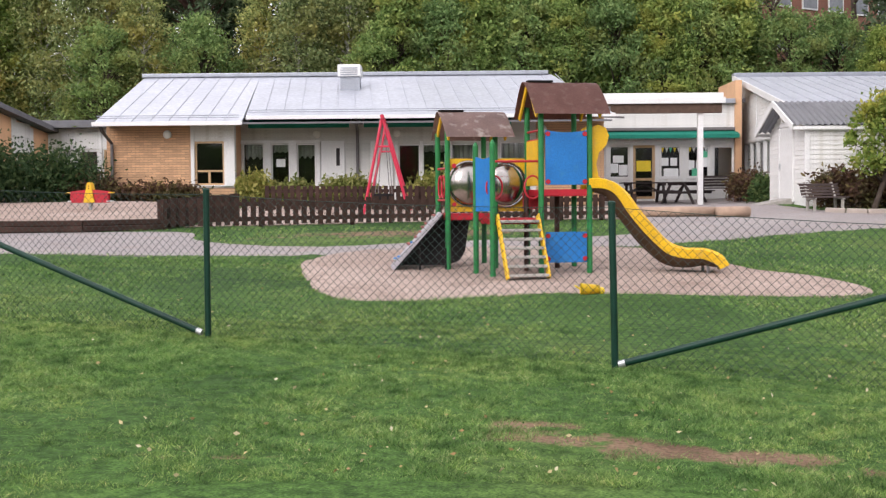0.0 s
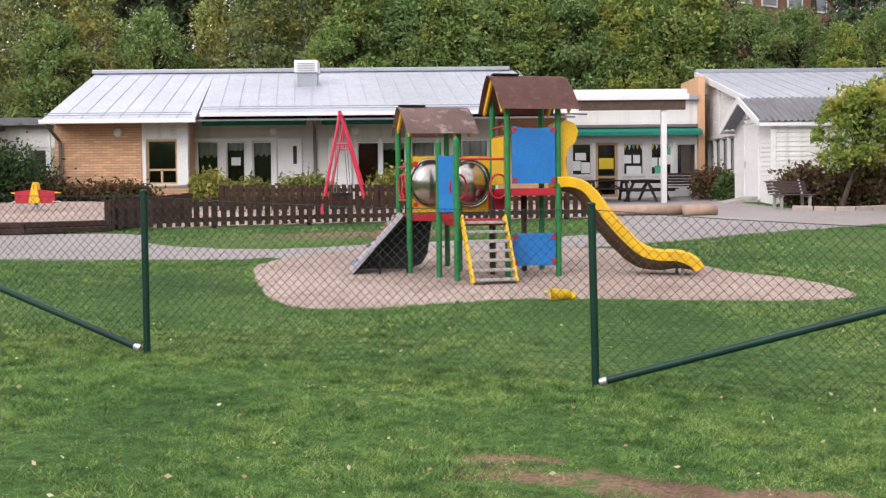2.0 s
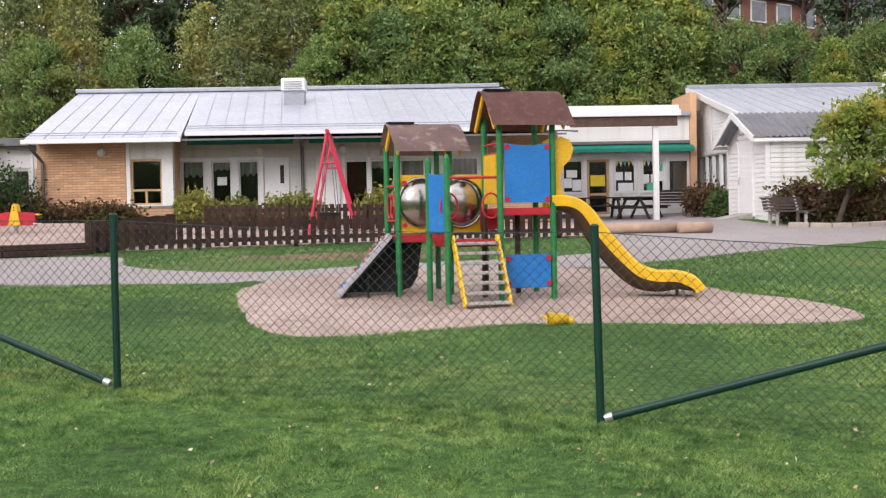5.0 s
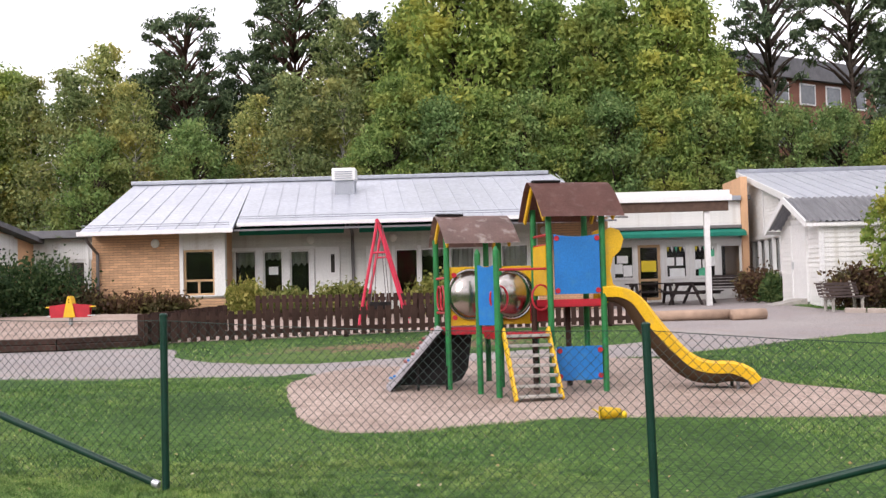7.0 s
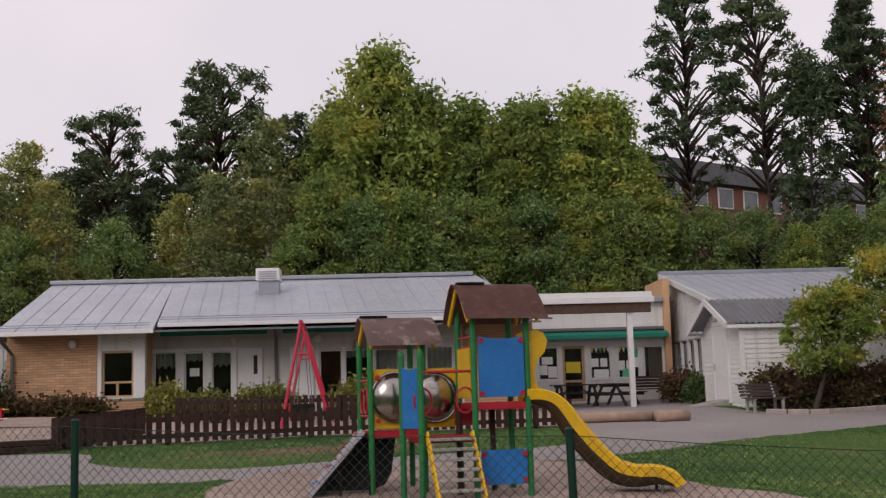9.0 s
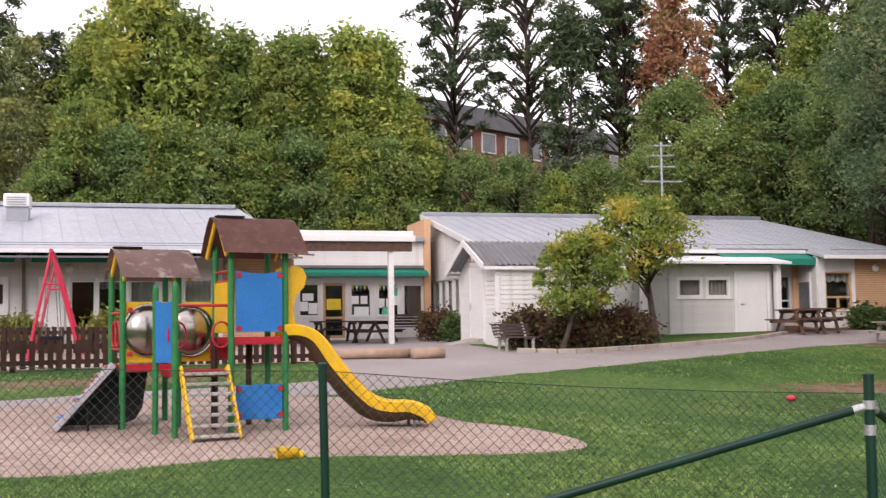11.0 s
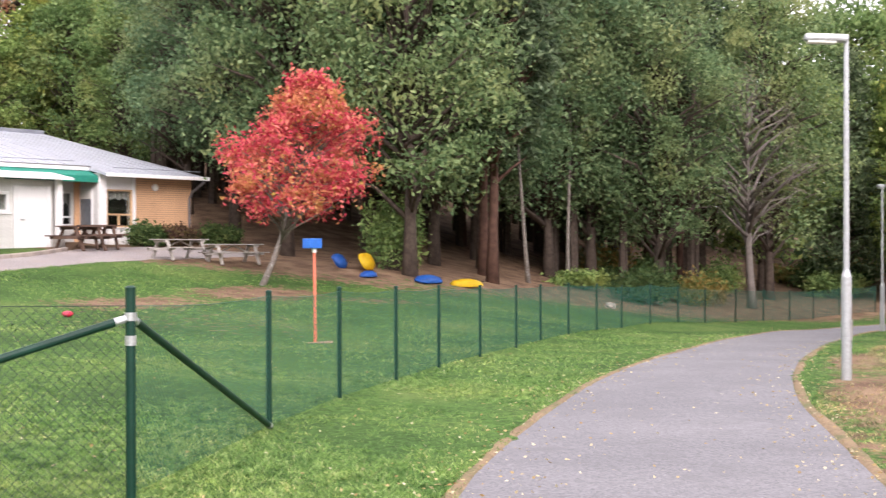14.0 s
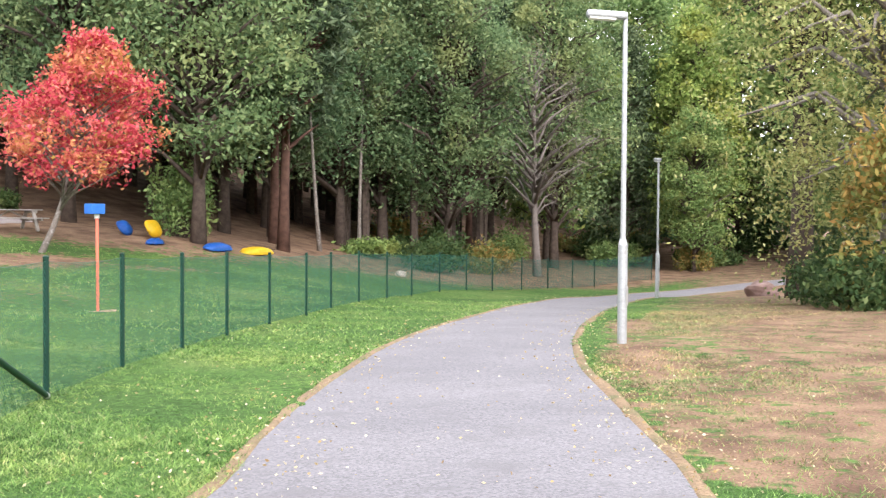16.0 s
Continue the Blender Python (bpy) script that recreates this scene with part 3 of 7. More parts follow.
def patch(name, outline, lift, mat, label, cat, step=.5, bumpy=0.0):
    """A surface inside an outline, laid over the ground, with its rim turned down."""
    bm = bmesh.new()
    rim = [bm.verts.new((x, y, 0)) for x, y in outline]
    bm.faces.new(rim)
    lo, hi = outline.min(0), outline.max(0)
    for ax in (0, 1):
        for c in np.arange(lo[ax] + step, hi[ax], step):
            co, no = [0, 0, 0], [0, 0, 0]
            co[ax], no[ax] = c, 1
            bmesh.ops.bisect_plane(bm, geom=bm.verts[:] + bm.edges[:] + bm.faces[:], plane_co=co, plane_no=no)
    edge = [e for e in bm.edges if e.is_boundary]
    for v in bm.verts:
        v.co.z = ground(v.co.x, v.co.y) + lift + (noise.noise((v.co.x * 1.1, v.co.y * 1.1, 3)) * bumpy if not v.is_boundary else 0)
    up = bmesh.ops.extrude_edge_only(bm, edges=edge)
    for v in up["geom"]:
        if isinstance(v, bmesh.types.BMVert):
            v.co.z -= .12
    me = bpy.data.meshes.new(name)
    bmesh.ops.recalc_face_normals(bm, faces=bm.faces)
    bm.to_mesh(me)
    bm.free()
    me.materials.append(mat)
    return tagged(link_mesh(name, me), label, cat, kind="structure")


build_ground()
def edge_strip(line, side, w, label):
    """Brown leaf litter along the path's edge."""
    n = np.gradient(line, axis=0)
    n = np.stack([-n[:, 1], n[:, 0]], 1)
    n /= np.linalg.norm(n, axis=1)[:, None]
    wob = np.array([w * (1 + .7 * noise.noise((x * .8, y * .8, 1))) for x, y in line])[:, None]
    a, b = line - n * side * .03, line + n * side * wob
    strip("litter_verge", *((b, a) if side > 0 else (a, b)), -.012, M_LITTER, label, "verge")


edge_strip(PATH_L, 1, .11, "brown leaf litter along the asphalt edge")
edge_strip(PATH_R, -1, .12, "brown leaf litter along the asphalt edge")
strip("path", PATH_L, PATH_R, 0.0, M_ASPHALT, "grey worn asphalt footpath curving through the park", "path")
patch("sand_area", SAND, -.005, M_SAND, "pinkish sand bed under the play tower", "sand", .4, .03)
patch("pavement", COURT, -.012, M_COURT, "pale reddish-grey asphalt yard round the buildings", "yard paving", 1.0)
YARD = np.array([(-5.5, 22.3), (-3.5, 23.35), (-1.4, 24.4), (1, 25.3), (4.1, 26.2), (4.4, 34), (4.3, 35.4), (-6, 35.4), (-6.1, 33), (-5.9, 28), (-5.2, 25)])
patch("pavement", YARD, .02, M_SAND, "pale sandy yard behind the picket fence", "yard paving", 1.0, .02)


# ---- buildings ----
def wall_cells(bm, u0, u1, z0, z1, holes, put):
    """A wall cut into cells round its openings. holes: (u0, u1, z0, z1)."""
    us = sorted({u0, u1, *[h[0] for h in holes], *[h[1] for h in holes]})
    zs = sorted({z0, z1, *[h[2] for h in holes], *[h[3] for h in holes]})
    for a, b in zip(us, us[1:]):
        for c, d in zip(zs, zs[1:]):
            m, k = (a + b) / 2, (c + d) / 2
            if not any(h[0] < m < h[1] and h[2] < k < h[3] for h in holes):
                put(bm, a, b, c, d)


def facade(parent, x0, x1, y, z0, z1, holes, mat, label="", thick=.25):
    """A wall that faces the yard, along x."""
    bm = bmesh.new()
    wall_cells(bm, x0, x1, z0, z1, holes, lambda b, a, c, d, e: box(b, a, c, y, y + thick, d, e))
    bmesh.ops.remove_doubles(bm, verts=bm.verts, dist=1e-4)
    return part("wall", bm, mat, parent, label, True)


def boards(parent, x0, x1, y, z0, z1, holes, mat, step=.12, name="board"):
    """Lapped boards on a facade along x, one object a board, broken at the openings."""
    made = {}
    o = Vector(base(parent).location)
    z = z0
    while z < z1 - .02:
        h = min(step, z1 - z)
        spans = [(x0, x1)]
        for a, b, c, d in holes:
            if c < z + h - .01 and d > z + .01:
                spans = [s for p, q in spans for s in ((p, min(q, a)), (max(p, b), q)) if s[1] - s[0] > .03]
        for p, q in spans:
            key = (round(q - p, 3), round(h, 3))
            if key not in made:
                bm = bmesh.new()
                prism(bm, [(0, -.03, 0), (0, -.012, h), (0, 0, h), (0, 0, 0)], (q - p, 0, 0))
                bmesh.ops.recalc_face_normals(bm, faces=bm.faces)
                me = bpy.data.meshes.new(name)
                bm.to_mesh(me)
                bm.free()
                me.materials.append(mat)
                made[key] = me
            link_mesh(name, made[key], parent, "", Vector((p, y - .001, z)) - o)
        z += step


def side_boards(parent, x, y0, y1, z0, top, mat, step=.12, holes=(), face=-1):
    """Lapped boards on a wall along y; top(y) is the wall's height there."""
    o = Vector(base(parent).location)
    z = z0
    while z < max(top(y0), top(y1), top((y0 + y1) / 2)) - .02:
        ys = [y for y in np.linspace(y0, y1, 61) if top(y) >= z + step * .6]
        if len(ys) > 1:
            spans = [(min(ys), max(ys))]
            for a, b, c, d in holes:
                if c < z + step - .01 and d > z + .01:
                    spans = [s for p, q in spans for s in ((p, min(q, a)), (max(p, b), q)) if s[1] - s[0] > .03]
            for p, q in spans:
                bm = bmesh.new()
                prism(bm, [(.03 * face, 0, 0), (.012 * face, 0, step), (0, 0, step), (0, 0, 0)], (0, q - p, 0))
                bmesh.ops.recalc_face_normals(bm, faces=bm.faces)
                me = bpy.data.meshes.new("board")
                bm.to_mesh(me)
                bm.free()
                me.materials.append(mat)
                link_mesh("board", me, parent, "", Vector((x, p, z)) - o)
        z += step


def window(parent, x0, x1, z0, z1, y, frame_mat, split_v=(), split_h=(), label="", t=.06, back=.08, blind=None, sill=True):
    """A window in a facade along x: frame with bars, panes, sill, and what hangs behind it."""
    bm = bmesh.new()
    for a in ((x0, x0 + t, z0, z1), (x1 - t, x1, z0, z1), (x0 + t, x1 - t, z1 - t, z1), (x0 + t, x1 - t, z0, z0 + t)):
        box(bm, a[0], a[1], y + back - .07, y + back + .03, a[2], a[3])
    us, hs = [x0 + t, *split_v, x1 - t], [z0 + t, *split_h, z1 - t]
    for u in split_v:
        box(bm, u - t / 2, u + t / 2, y + back - .06, y + back + .02, z0 + t, split_h[0] if split_h else z1 - t)
    for h in split_h:
        box(bm, x0 + t, x1 - t, y + back - .06, y + back + .02, h - t / 2, h + t / 2)
    win = part("window", bm, frame_mat, parent, label, True)
    pane = part("pane", boxed(x0 + t * .8, x1 - t * .8, y + back - .012, y + back - .006, z0 + t * .8, z1 - t * .8), M_GLASS, win, "", True)
    pane.visible_shadow = False
    if sill:
        part("sill", boxed(x0 - .04, x1 + .04, y - .05, y + back, z0 - .035, z0), M_TRIM, win, "white metal sill", True)
    if blind:
        mat, drop = blind
        bm = bmesh.new()
        n = 14
        pts = [(x0 + t + (x1 - x0 - 2 * t) * k / n, y + back + .14 + .02 * math.sin(k * 2.1), z1) for k in range(n + 1)]
        pts = [bm.verts.new(p) for p in pts]
        low = [bm.verts.new((p.co.x, p.co.y, z1 - drop * (z1 - z0) * (1 + .12 * math.sin(i * 1.3 + x0)))) for i, p in enumerate(pts)]
        for k in range(n):
            bm.faces.new((pts[k], pts[k + 1], low[k + 1], low[k]))
        bmesh.ops.solidify(bm, geom=bm.faces[:], thickness=.006)
        part("curtain", bm, mat, win, "", True)
    return win


def trim(parent, x0, x1, z0, z1, y, mat=None, d=.05, name="trim"):
    return part(name, boxed(x0, x1, y - d, y, z0, z1, bevel=.006), mat or M_TRIM, parent, "", True)


def seam_roof(parent, corners, mat, spacing, seam_h=.022, thick=.08, label=""):
    """A sheet roof on one plane: corners eave-left, eave-right, ridge-right, ridge-left; standing seams down the fall."""
    a, b, c, d = [Vector(p) for p in corners]
    n = (b - a).cross(d - a).normalized()
    bm = bmesh.new()
    prism(bm, [a, b, c, d], -n * thick)
    roof = part("roof", bm, mat, parent, label, True)
    k = max(2, int((b - a).length / spacing))
    o = Vector(base(parent).location)
    bm = bmesh.new()
    L = (d - a)
    beam(bm, n * seam_h / 2, L + n * seam_h / 2, .016, seam_h, n)
    bmesh.ops.recalc_face_normals(bm, faces=bm.faces)
    me = bpy.data.meshes.new("seam")
    bm.to_mesh(me)
    bm.free()
    me.materials.append(mat)
    for q in range(1, k):
        link_mesh("seam", me, roof, "", a + (b - a) * q / k - o)
    return roof


def wall_lamp(parent, x, y, z):
    bm = bmesh.new()
    bmesh.ops.create_uvsphere(bm, u_segments=14, v_segments=8, radius=.13)
    bmesh.ops.scale(bm, vec=(1, .55, 1), verts=bm.verts)
    bmesh.ops.translate(bm, vec=(x, y - .07, z), verts=bm.verts)
    return part("wall_lamp", bm, M_LAMPGLASS, parent, "round white opal wall lamp", True, True)


def brick_wall(parent, x0, x1, y, z0, z1, single_bricks):
    """Running bond on a facade along x, every brick proud of the mortar."""
    o = Vector(base(parent).location)
    L, H = .24, .062
    verts, faces, n = [], [], 0
    me = None
    row, z = 0, z0
    while z + H <= z1:
        x = x0 - (.125 if row % 2 else 0)
        while x < x1:
            a, b = max(x, x0), min(x + L, x1)
            if b - a > .02:
                dy = random.uniform(.008, .014)
                if single_bricks and b - a > L - .001 and n < 300:
                    if me is None:
                        me = bpy.data.meshes.new("brick")
                        bm = boxed(0, L, -.012, 0, 0, H)
                        bm.to_mesh(me)
                        bm.free()
                        me.materials.append(M_BRICK)
                    link_mesh("brick", me, parent, "", Vector((a, y, z)) - o)
                    n += 1
                else:
                    i = len(verts)
                    verts += [(a, y - dy, z), (b, y - dy, z), (b, y - dy, z + H), (a, y - dy, z + H), (a, y, z), (b, y, z), (b, y, z + H), (a, y, z + H)]
                    faces += [(i, i + 1, i + 2, i + 3), (i, i + 4, i + 5, i + 1), (i + 3, i + 2, i + 6, i + 7), (i, i + 3, i + 7, i + 4), (i + 1, i + 5, i + 6, i + 2)]
            x += L + .01
        z += H + .0125
        row += 1
    m2 = bpy.data.meshes.new("brickwork")
    m2.from_pydata([tuple(Vector(v) - o) for v in verts], [], faces)
    m2.materials.append(M_BRICK)
    ob = link_mesh("brickwork", m2, parent)
    ob["kind"] = "stuff"


def awning(parent, x0, x1, y, z, drop=.32, out=.55):
    bm = bmesh.new()
    prism(bm, [(x0, y, z), (x0, y - out, z - drop * .55), (x0, y - out, z - drop), (x0, y - out + .02, z - drop), (x0, y - out + .03, z - drop * .5), (x0, y, z - .04)], (x1 - x0, 0, 0))
    part("awning", bm, M_AWNING, parent, "green cloth awning", True)
    part("awning_box", boxed(x0, x1, y - .14, y, z, z + .12, bevel=.02), M_GUTTER, parent, "", True)


def main_building():
    b = thing("school_building", (-3, 38, 1.3), "low yellow-brick nursery building with pale sheet-metal roof", "building")
    G = .6
    # left block
    h1 = [(-7.95, -7.05, 1.93, 3.25)]
    w = facade(b, -10.6, -8.06, 34.5, G, 3.75, [], M_MORTAR, "yellow brick wall")
    brick_wall(w, -10.6, -8.06, 34.5, 1.15, 3.75, True)
    w2 = facade(b, -8.06, -6.74, 34.51, 1.86, 3.75, h1, M_WHITE, "white panel wall")
    boards(w2, -7.95, -7.05, 34.51, 3.28, 3.75, [], M_WHITE)
    w3 = facade(b, -8.06, -6.74, 34.5, G, 1.86, [], M_MORTAR)
    brick_wall(w3, -8.06, -6.74, 34.5, 1.15, 1.86, False)
    window(b, -7.95, -7.05, 1.93, 3.25, 34.51, M_WINWOOD, (-7.52,), (2.36,), "dark window with pine frame and two small lower panes")
    trim(b, -8.06, -7.95, 1.9, 3.75, 34.5)
    trim(b, -7.05, -6.73, 1.9, 3.75, 34.49)
    part("wall", boxed(-6.98, -6.74, 34.75, 35.6, G, 3.9), M_BRICK, b, "", True)
    part("wall", boxed(-10.6, -10.35, 34.75, 42, G, 3.85), M_MORTAR, b, "", True)
    # recessed front
    holes = [(-6.68, -6.04, 1.85, 3.22), (-5.8, -5.24, 1.85, 3.2), (-5.0, -4.43, 1.85, 3.2), (-1.85, -1.2, 1.7, 3.16), (-1.1, -.4, 1.7, 3.16), (-.22, .5, 1.7, 3.16), (1.3, 2.1, 1.7, 3.2)]
    w4 = facade(b, -6.74, 2.4, 35.6, G, 4.05, holes, M_GREYBOARD, "pale boarded wall")
    boards(w4, -6.74, 2.4, 35.6, 3.2, 4.05, [], M_GREYBOARD, .11)
    boards(w4, -3.5, -2.72, 35.6, 1.2, 3.2, [], M_GREYBOARD, .11)
    boards(w4, .55, 1.25, 35.6, 1.2, 3.2, [], M_GREYBOARD, .11)
    for h, bl in zip(holes, ((M_CURTAIN, .32), (M_CURTAIN, .18), (M_CURTAIN, .3), None, (M_CURTAIN, .15), (M_CURTAIN, .6), (M_CURTAIN, .75))):
        window(b, *h, 35.6, M_TRIM, (), (), "dark window in a white frame", t=.03, blind=bl)
    for x, wd in ((-6.03, .22), (-5.23, .22), (-4.42, .14), (-1.96, .1), (-1.19, .1), (-.4, .16)):
        trim(b, x, x + wd, 1.2, 3.27, 35.6, None, .06)
    trim(b, -6.74, -4.26, 3.23, 3.32, 35.6, None, .062)
    part("notice", boxed(-5.66, -5.38, 35.655, 35.66, 2.5, 2.74), M_PAPER, b, "pale blue paper on the glass", True)
    door = part("door", boxed(-4.24, -3.52, 35.52, 35.6, 1.3, 3.29, bevel=.01), M_TRIM, b, "white door with a narrow dark pane", True)
    part("pane", boxed(-3.78, -3.67, 35.505, 35.53, 2.52, 3.06), M_ROOMSHADE, door, "", True)
    part("handle", boxed(-4.12, -4.0, 35.46, 35.5, 2.2, 2.23, bevel=.008), M_ZINC, door, "", True)
    d2 = part("door", boxed(-2.72, -2.03, 35.52, 35.6, 1.3, 3.28, bevel=.01), M_TRIM, b, "white door", True)
    part("handle", boxed(-2.66, -2.54, 35.46, 35.5, 2.2, 2.23, bevel=.008), M_ZINC, d2, "", True)
    # brick end bay and its plain end
    w5 = facade(b, 2.4, 4.5, 35.6, G, 4.05, [], M_MORTAR, "yellow brick wall")
    brick_wall(w5, 2.4, 4.5, 35.6, 1.2, 4.05, False)
    bm = bmesh.new()
    prism(bm, [(4.25, 35.6, G), (3.1, 47, G), (3.1, 47, 3.95), (3.1, 41, 5.7), (4.25, 35.6, 4.2)], (-.25, 0, 0))
    part("wall", bm, M_BRICK, b, "", True)
    part("wall", boxed(-10.6, 4.5, 47, 47.25, G, 4), M_MORTAR, b, "", True)
    # Floor and inner wall added in near-black, so the rooms look unlit.
    part("floor", boxed(-10.3, 4.2, 34.8, 47, 1.1, 1.25), M_ROOMSHADE, b, "", True)
    part("inner_wall", boxed(-10.3, 4.2, 38.6, 38.75, 1.25, 4.4), M_ROOMSHADE, b, "", True)
    # roof: lower over the block, a step, the long main fall
    sl = (5.85 - 3.98) / (41 - 34.3)
    zr = lambda y: 3.98 + (y - 34.3) * sl
    seam_roof(b, [(-10.7, 33.55, zr(33.55)), (-6.35, 33.55, zr(33.55)), (-7.0, 41, 5.85), (-11.1, 41, 5.85)], M_ROOF, .54, label="pale galvanised standing-seam roof")
    seam_roof(b, [(-6.35, 34.25, zr(34.25)), (4.65, 34.25, zr(34.25)), (3.3, 41, 5.85), (-7.0, 41, 5.85)], M_ROOF, .54, label="pale galvanised standing-seam roof")
    seam_roof(b, [(3.3, 47.8, 3.95), (-11.1, 47.8, 3.95), (-11.1, 41, 5.85), (3.3, 41, 5.85)], M_ROOF, .54)
    part("ridge_cap", boxed(-11.18, 3.2, 40.85, 41.3, 5.84, 5.98, bevel=.03), M_ROOFEDGE, b, "grey metal ridge flashing", True)
    part("roof_edge", boxed(-10.75, -6.33, 33.5, 33.58, zr(33.55) - .1, zr(33.55) + .02, bevel=.01), M_TRIM, b, "white eave board", True)
    part("roof_edge", boxed(-6.33, 4.68, 34.2, 34.28, zr(34.25) - .09, zr(34.25) + .02, bevel=.01), M_TRIM, b, "white eave board", True)
    for x0, x1, y in ((-10.65, -6.45, 33.7), (-6.3, 4.55, 34.4)):
        for k, dz in ((0, .1), (1, .16)):
            part("snow_rail", tubed([(x0, y, zr(y) + dz), (x1, y, zr(y) + dz)], .012, 6), M_ROOFEDGE, b, "", True)
    # The soffit's dark colour stands in for the shadow below the eave.
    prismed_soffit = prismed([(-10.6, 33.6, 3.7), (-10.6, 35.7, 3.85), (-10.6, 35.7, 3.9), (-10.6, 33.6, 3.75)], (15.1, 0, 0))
    part("soffit", prismed_soffit, M_DARKROOF_EAVESHADE, b, "soffit coloured dark for the shadow under the eave", True)
    awning(b, -6.35, -3.3, 35.2, 3.98, .34)
    awning(b, -2.85, 1.6, 35.2, 3.98, .34)
    for x, y, z in ((-8.75, 34.49, 3.46), (-4.37, 35.59, 3.5), (-1.91, 35.59, 3.51), (2.6, 35.59, 3.6)):
        wall_lamp(b, x, y, z)
    part("drainpipe", tubed([(-10.57, 33.7, 3.72), (-10.54, 33.8, 3.55), (-10.42, 34.4, 3.2), (-10.42, 34.4, 1.35)], .05, 8), M_GUTTER, b, "grey metal drainpipe", True)
    part("drainpipe", tubed([(-3.06, 34.45, 3.9), (-3.06, 34.5, 3.8), (-3.12, 35.5, 3.6), (-3.12, 35.52, 1.35)], .05, 8), M_GUTTER, b, "grey metal drainpipe", True)
    part("bracket", boxed(-3.2, -2.95, 34.5, 35.5, 3.78, 3.9), M_GUTTER, b, "dark beam end over the downpipe", True)
    # ventilation hood on the roof
    v = part("vent_hood", boxed(-3.9, -3.26, 38.3, 39.0, 4.9, 5.55), M_ROOFEDGE, b, "grey sheet-metal roof ventilator", True)
    part("vent_cap", boxed(-3.98, -3.22, 38.2, 39.1, 5.55, 5.95, bevel=.04), M_TRIM, v, "", True)
    for k in range(4):
        part("slat", boxed(-3.88, -3.32, 38.18, 38.21, 5.6 + k * .07, 5.63 + k * .07), M_ROOFEDGE, v, "", True)


def left_wing():
    b = thing("side_wing", (-14.9, 38, 1.3), "brick wing with white panels and a glazed link", "building")
    z0 = .7
    holes = [(-13.85, -13.12, 1.95, 3.22), (-13, -12.2, 1.95, 3.22), (-12.02, -11.68, 1.4, 3.22)]
    w = facade(b, -14.1, -10.62, 39, z0, 3.95, holes, M_WHITE, "white panelled link wall")
    boards(w, -13.9, -11.6, 39, 3.26, 3.85, [], M_WHITE, .11)
    for h in holes[:2]:
        window(b, *h, 39, M_TRIM, (), (), "dark window in a white frame", blind=(M_CURTAIN, .9) if h[0] < -13.4 else None)
    window(b, *holes[2], 39, M_WINWOOD, (), (1.95, 2.4, 2.85), "pine glazed door with four panes", sill=False)
    for x in (-13.95, -13.1, -12.18):
        trim(b, x, x + .1, 1.5, 3.9, 39)
    part("roof", boxed(-14.2, -11.3, 38.5, 43, 3.95, 4.2, bevel=.02), M_DARKROOF_EAVESHADE, b, "dark flat roof edge", True)
    # Near-black backing added behind the glass, painted as an unlit room.
    part("inner_wall", boxed(-13.9, -11.6, 42.6, 42.8, z0, 3.9), M_ROOMSHADE, b, "", True)
    # side wall seen at a slant
    top = lambda y: 3.78 + (39 - y) * .093
    hol = [(31.4, 32.4, 1.9, 3.3), (36.0, 37.2, 1.7, 2.9)]
    bm = bmesh.new()
    wall_cells(bm, 28.5, 39, z0, 3.78, hol, lambda q, a, c, d, e: box(q, -14.15, -13.9, a, c, d, e))
    bmesh.ops.remove_doubles(bm, verts=bm.verts, dist=1e-4)
    prism(bm, [(-14.15, 28.5, 3.78), (-14.15, 39, 3.78), (-14.15, 28.5, 4.75)], (.25, 0, 0))
    part("wall", bm, M_BRICK, b, "yellow brick wall", True)
    for y0, y1 in ((30.9, 33.0), (35.6, 37.5)):
        side_boards(b, -13.9, y0, y1, 3.0, lambda y: top(y), M_WHITE, .11, hol, 1)
        part("panel", boxed(-13.9, -13.86, y0, y1, 1.3, 1.9), M_WHITE, b, "", True)
    for y0, y1, a, c in hol:
        win = part("window", boxed(-13.96, -13.92, y0, y1, a, c), M_GLASS, b, "", True)
        win.visible_shadow = False
        for yy in (y0, (y0 + y1) / 2 - .03, y1 - .06):
            part("frame", boxed(-13.95, -13.88, yy, yy + .06, a, c), M_TRIM, win, "", True)
    bm = bmesh.new()
    prism(bm, [(-13.55, 28.2, top(28.2) + .02), (-13.55, 39.4, top(39.4) + .02), (-13.55, 39.4, top(39.4) + .18), (-13.55, 28.2, top(28.2) + .18)], (-6, 0, 0))
    part("roof", bm, M_DARKROOF_EAVESHADE, b, "dark sheet roof with a wide eave", True)
    part("wall", boxed(-19.9, -14.15, 28.5, 28.75, z0, 4.4), M_WHITE, b, "", True)
    part("wall", boxed(-19.9, -14.15, 38.8, 39, z0, 3.7), M_BRICK, b, "", True)


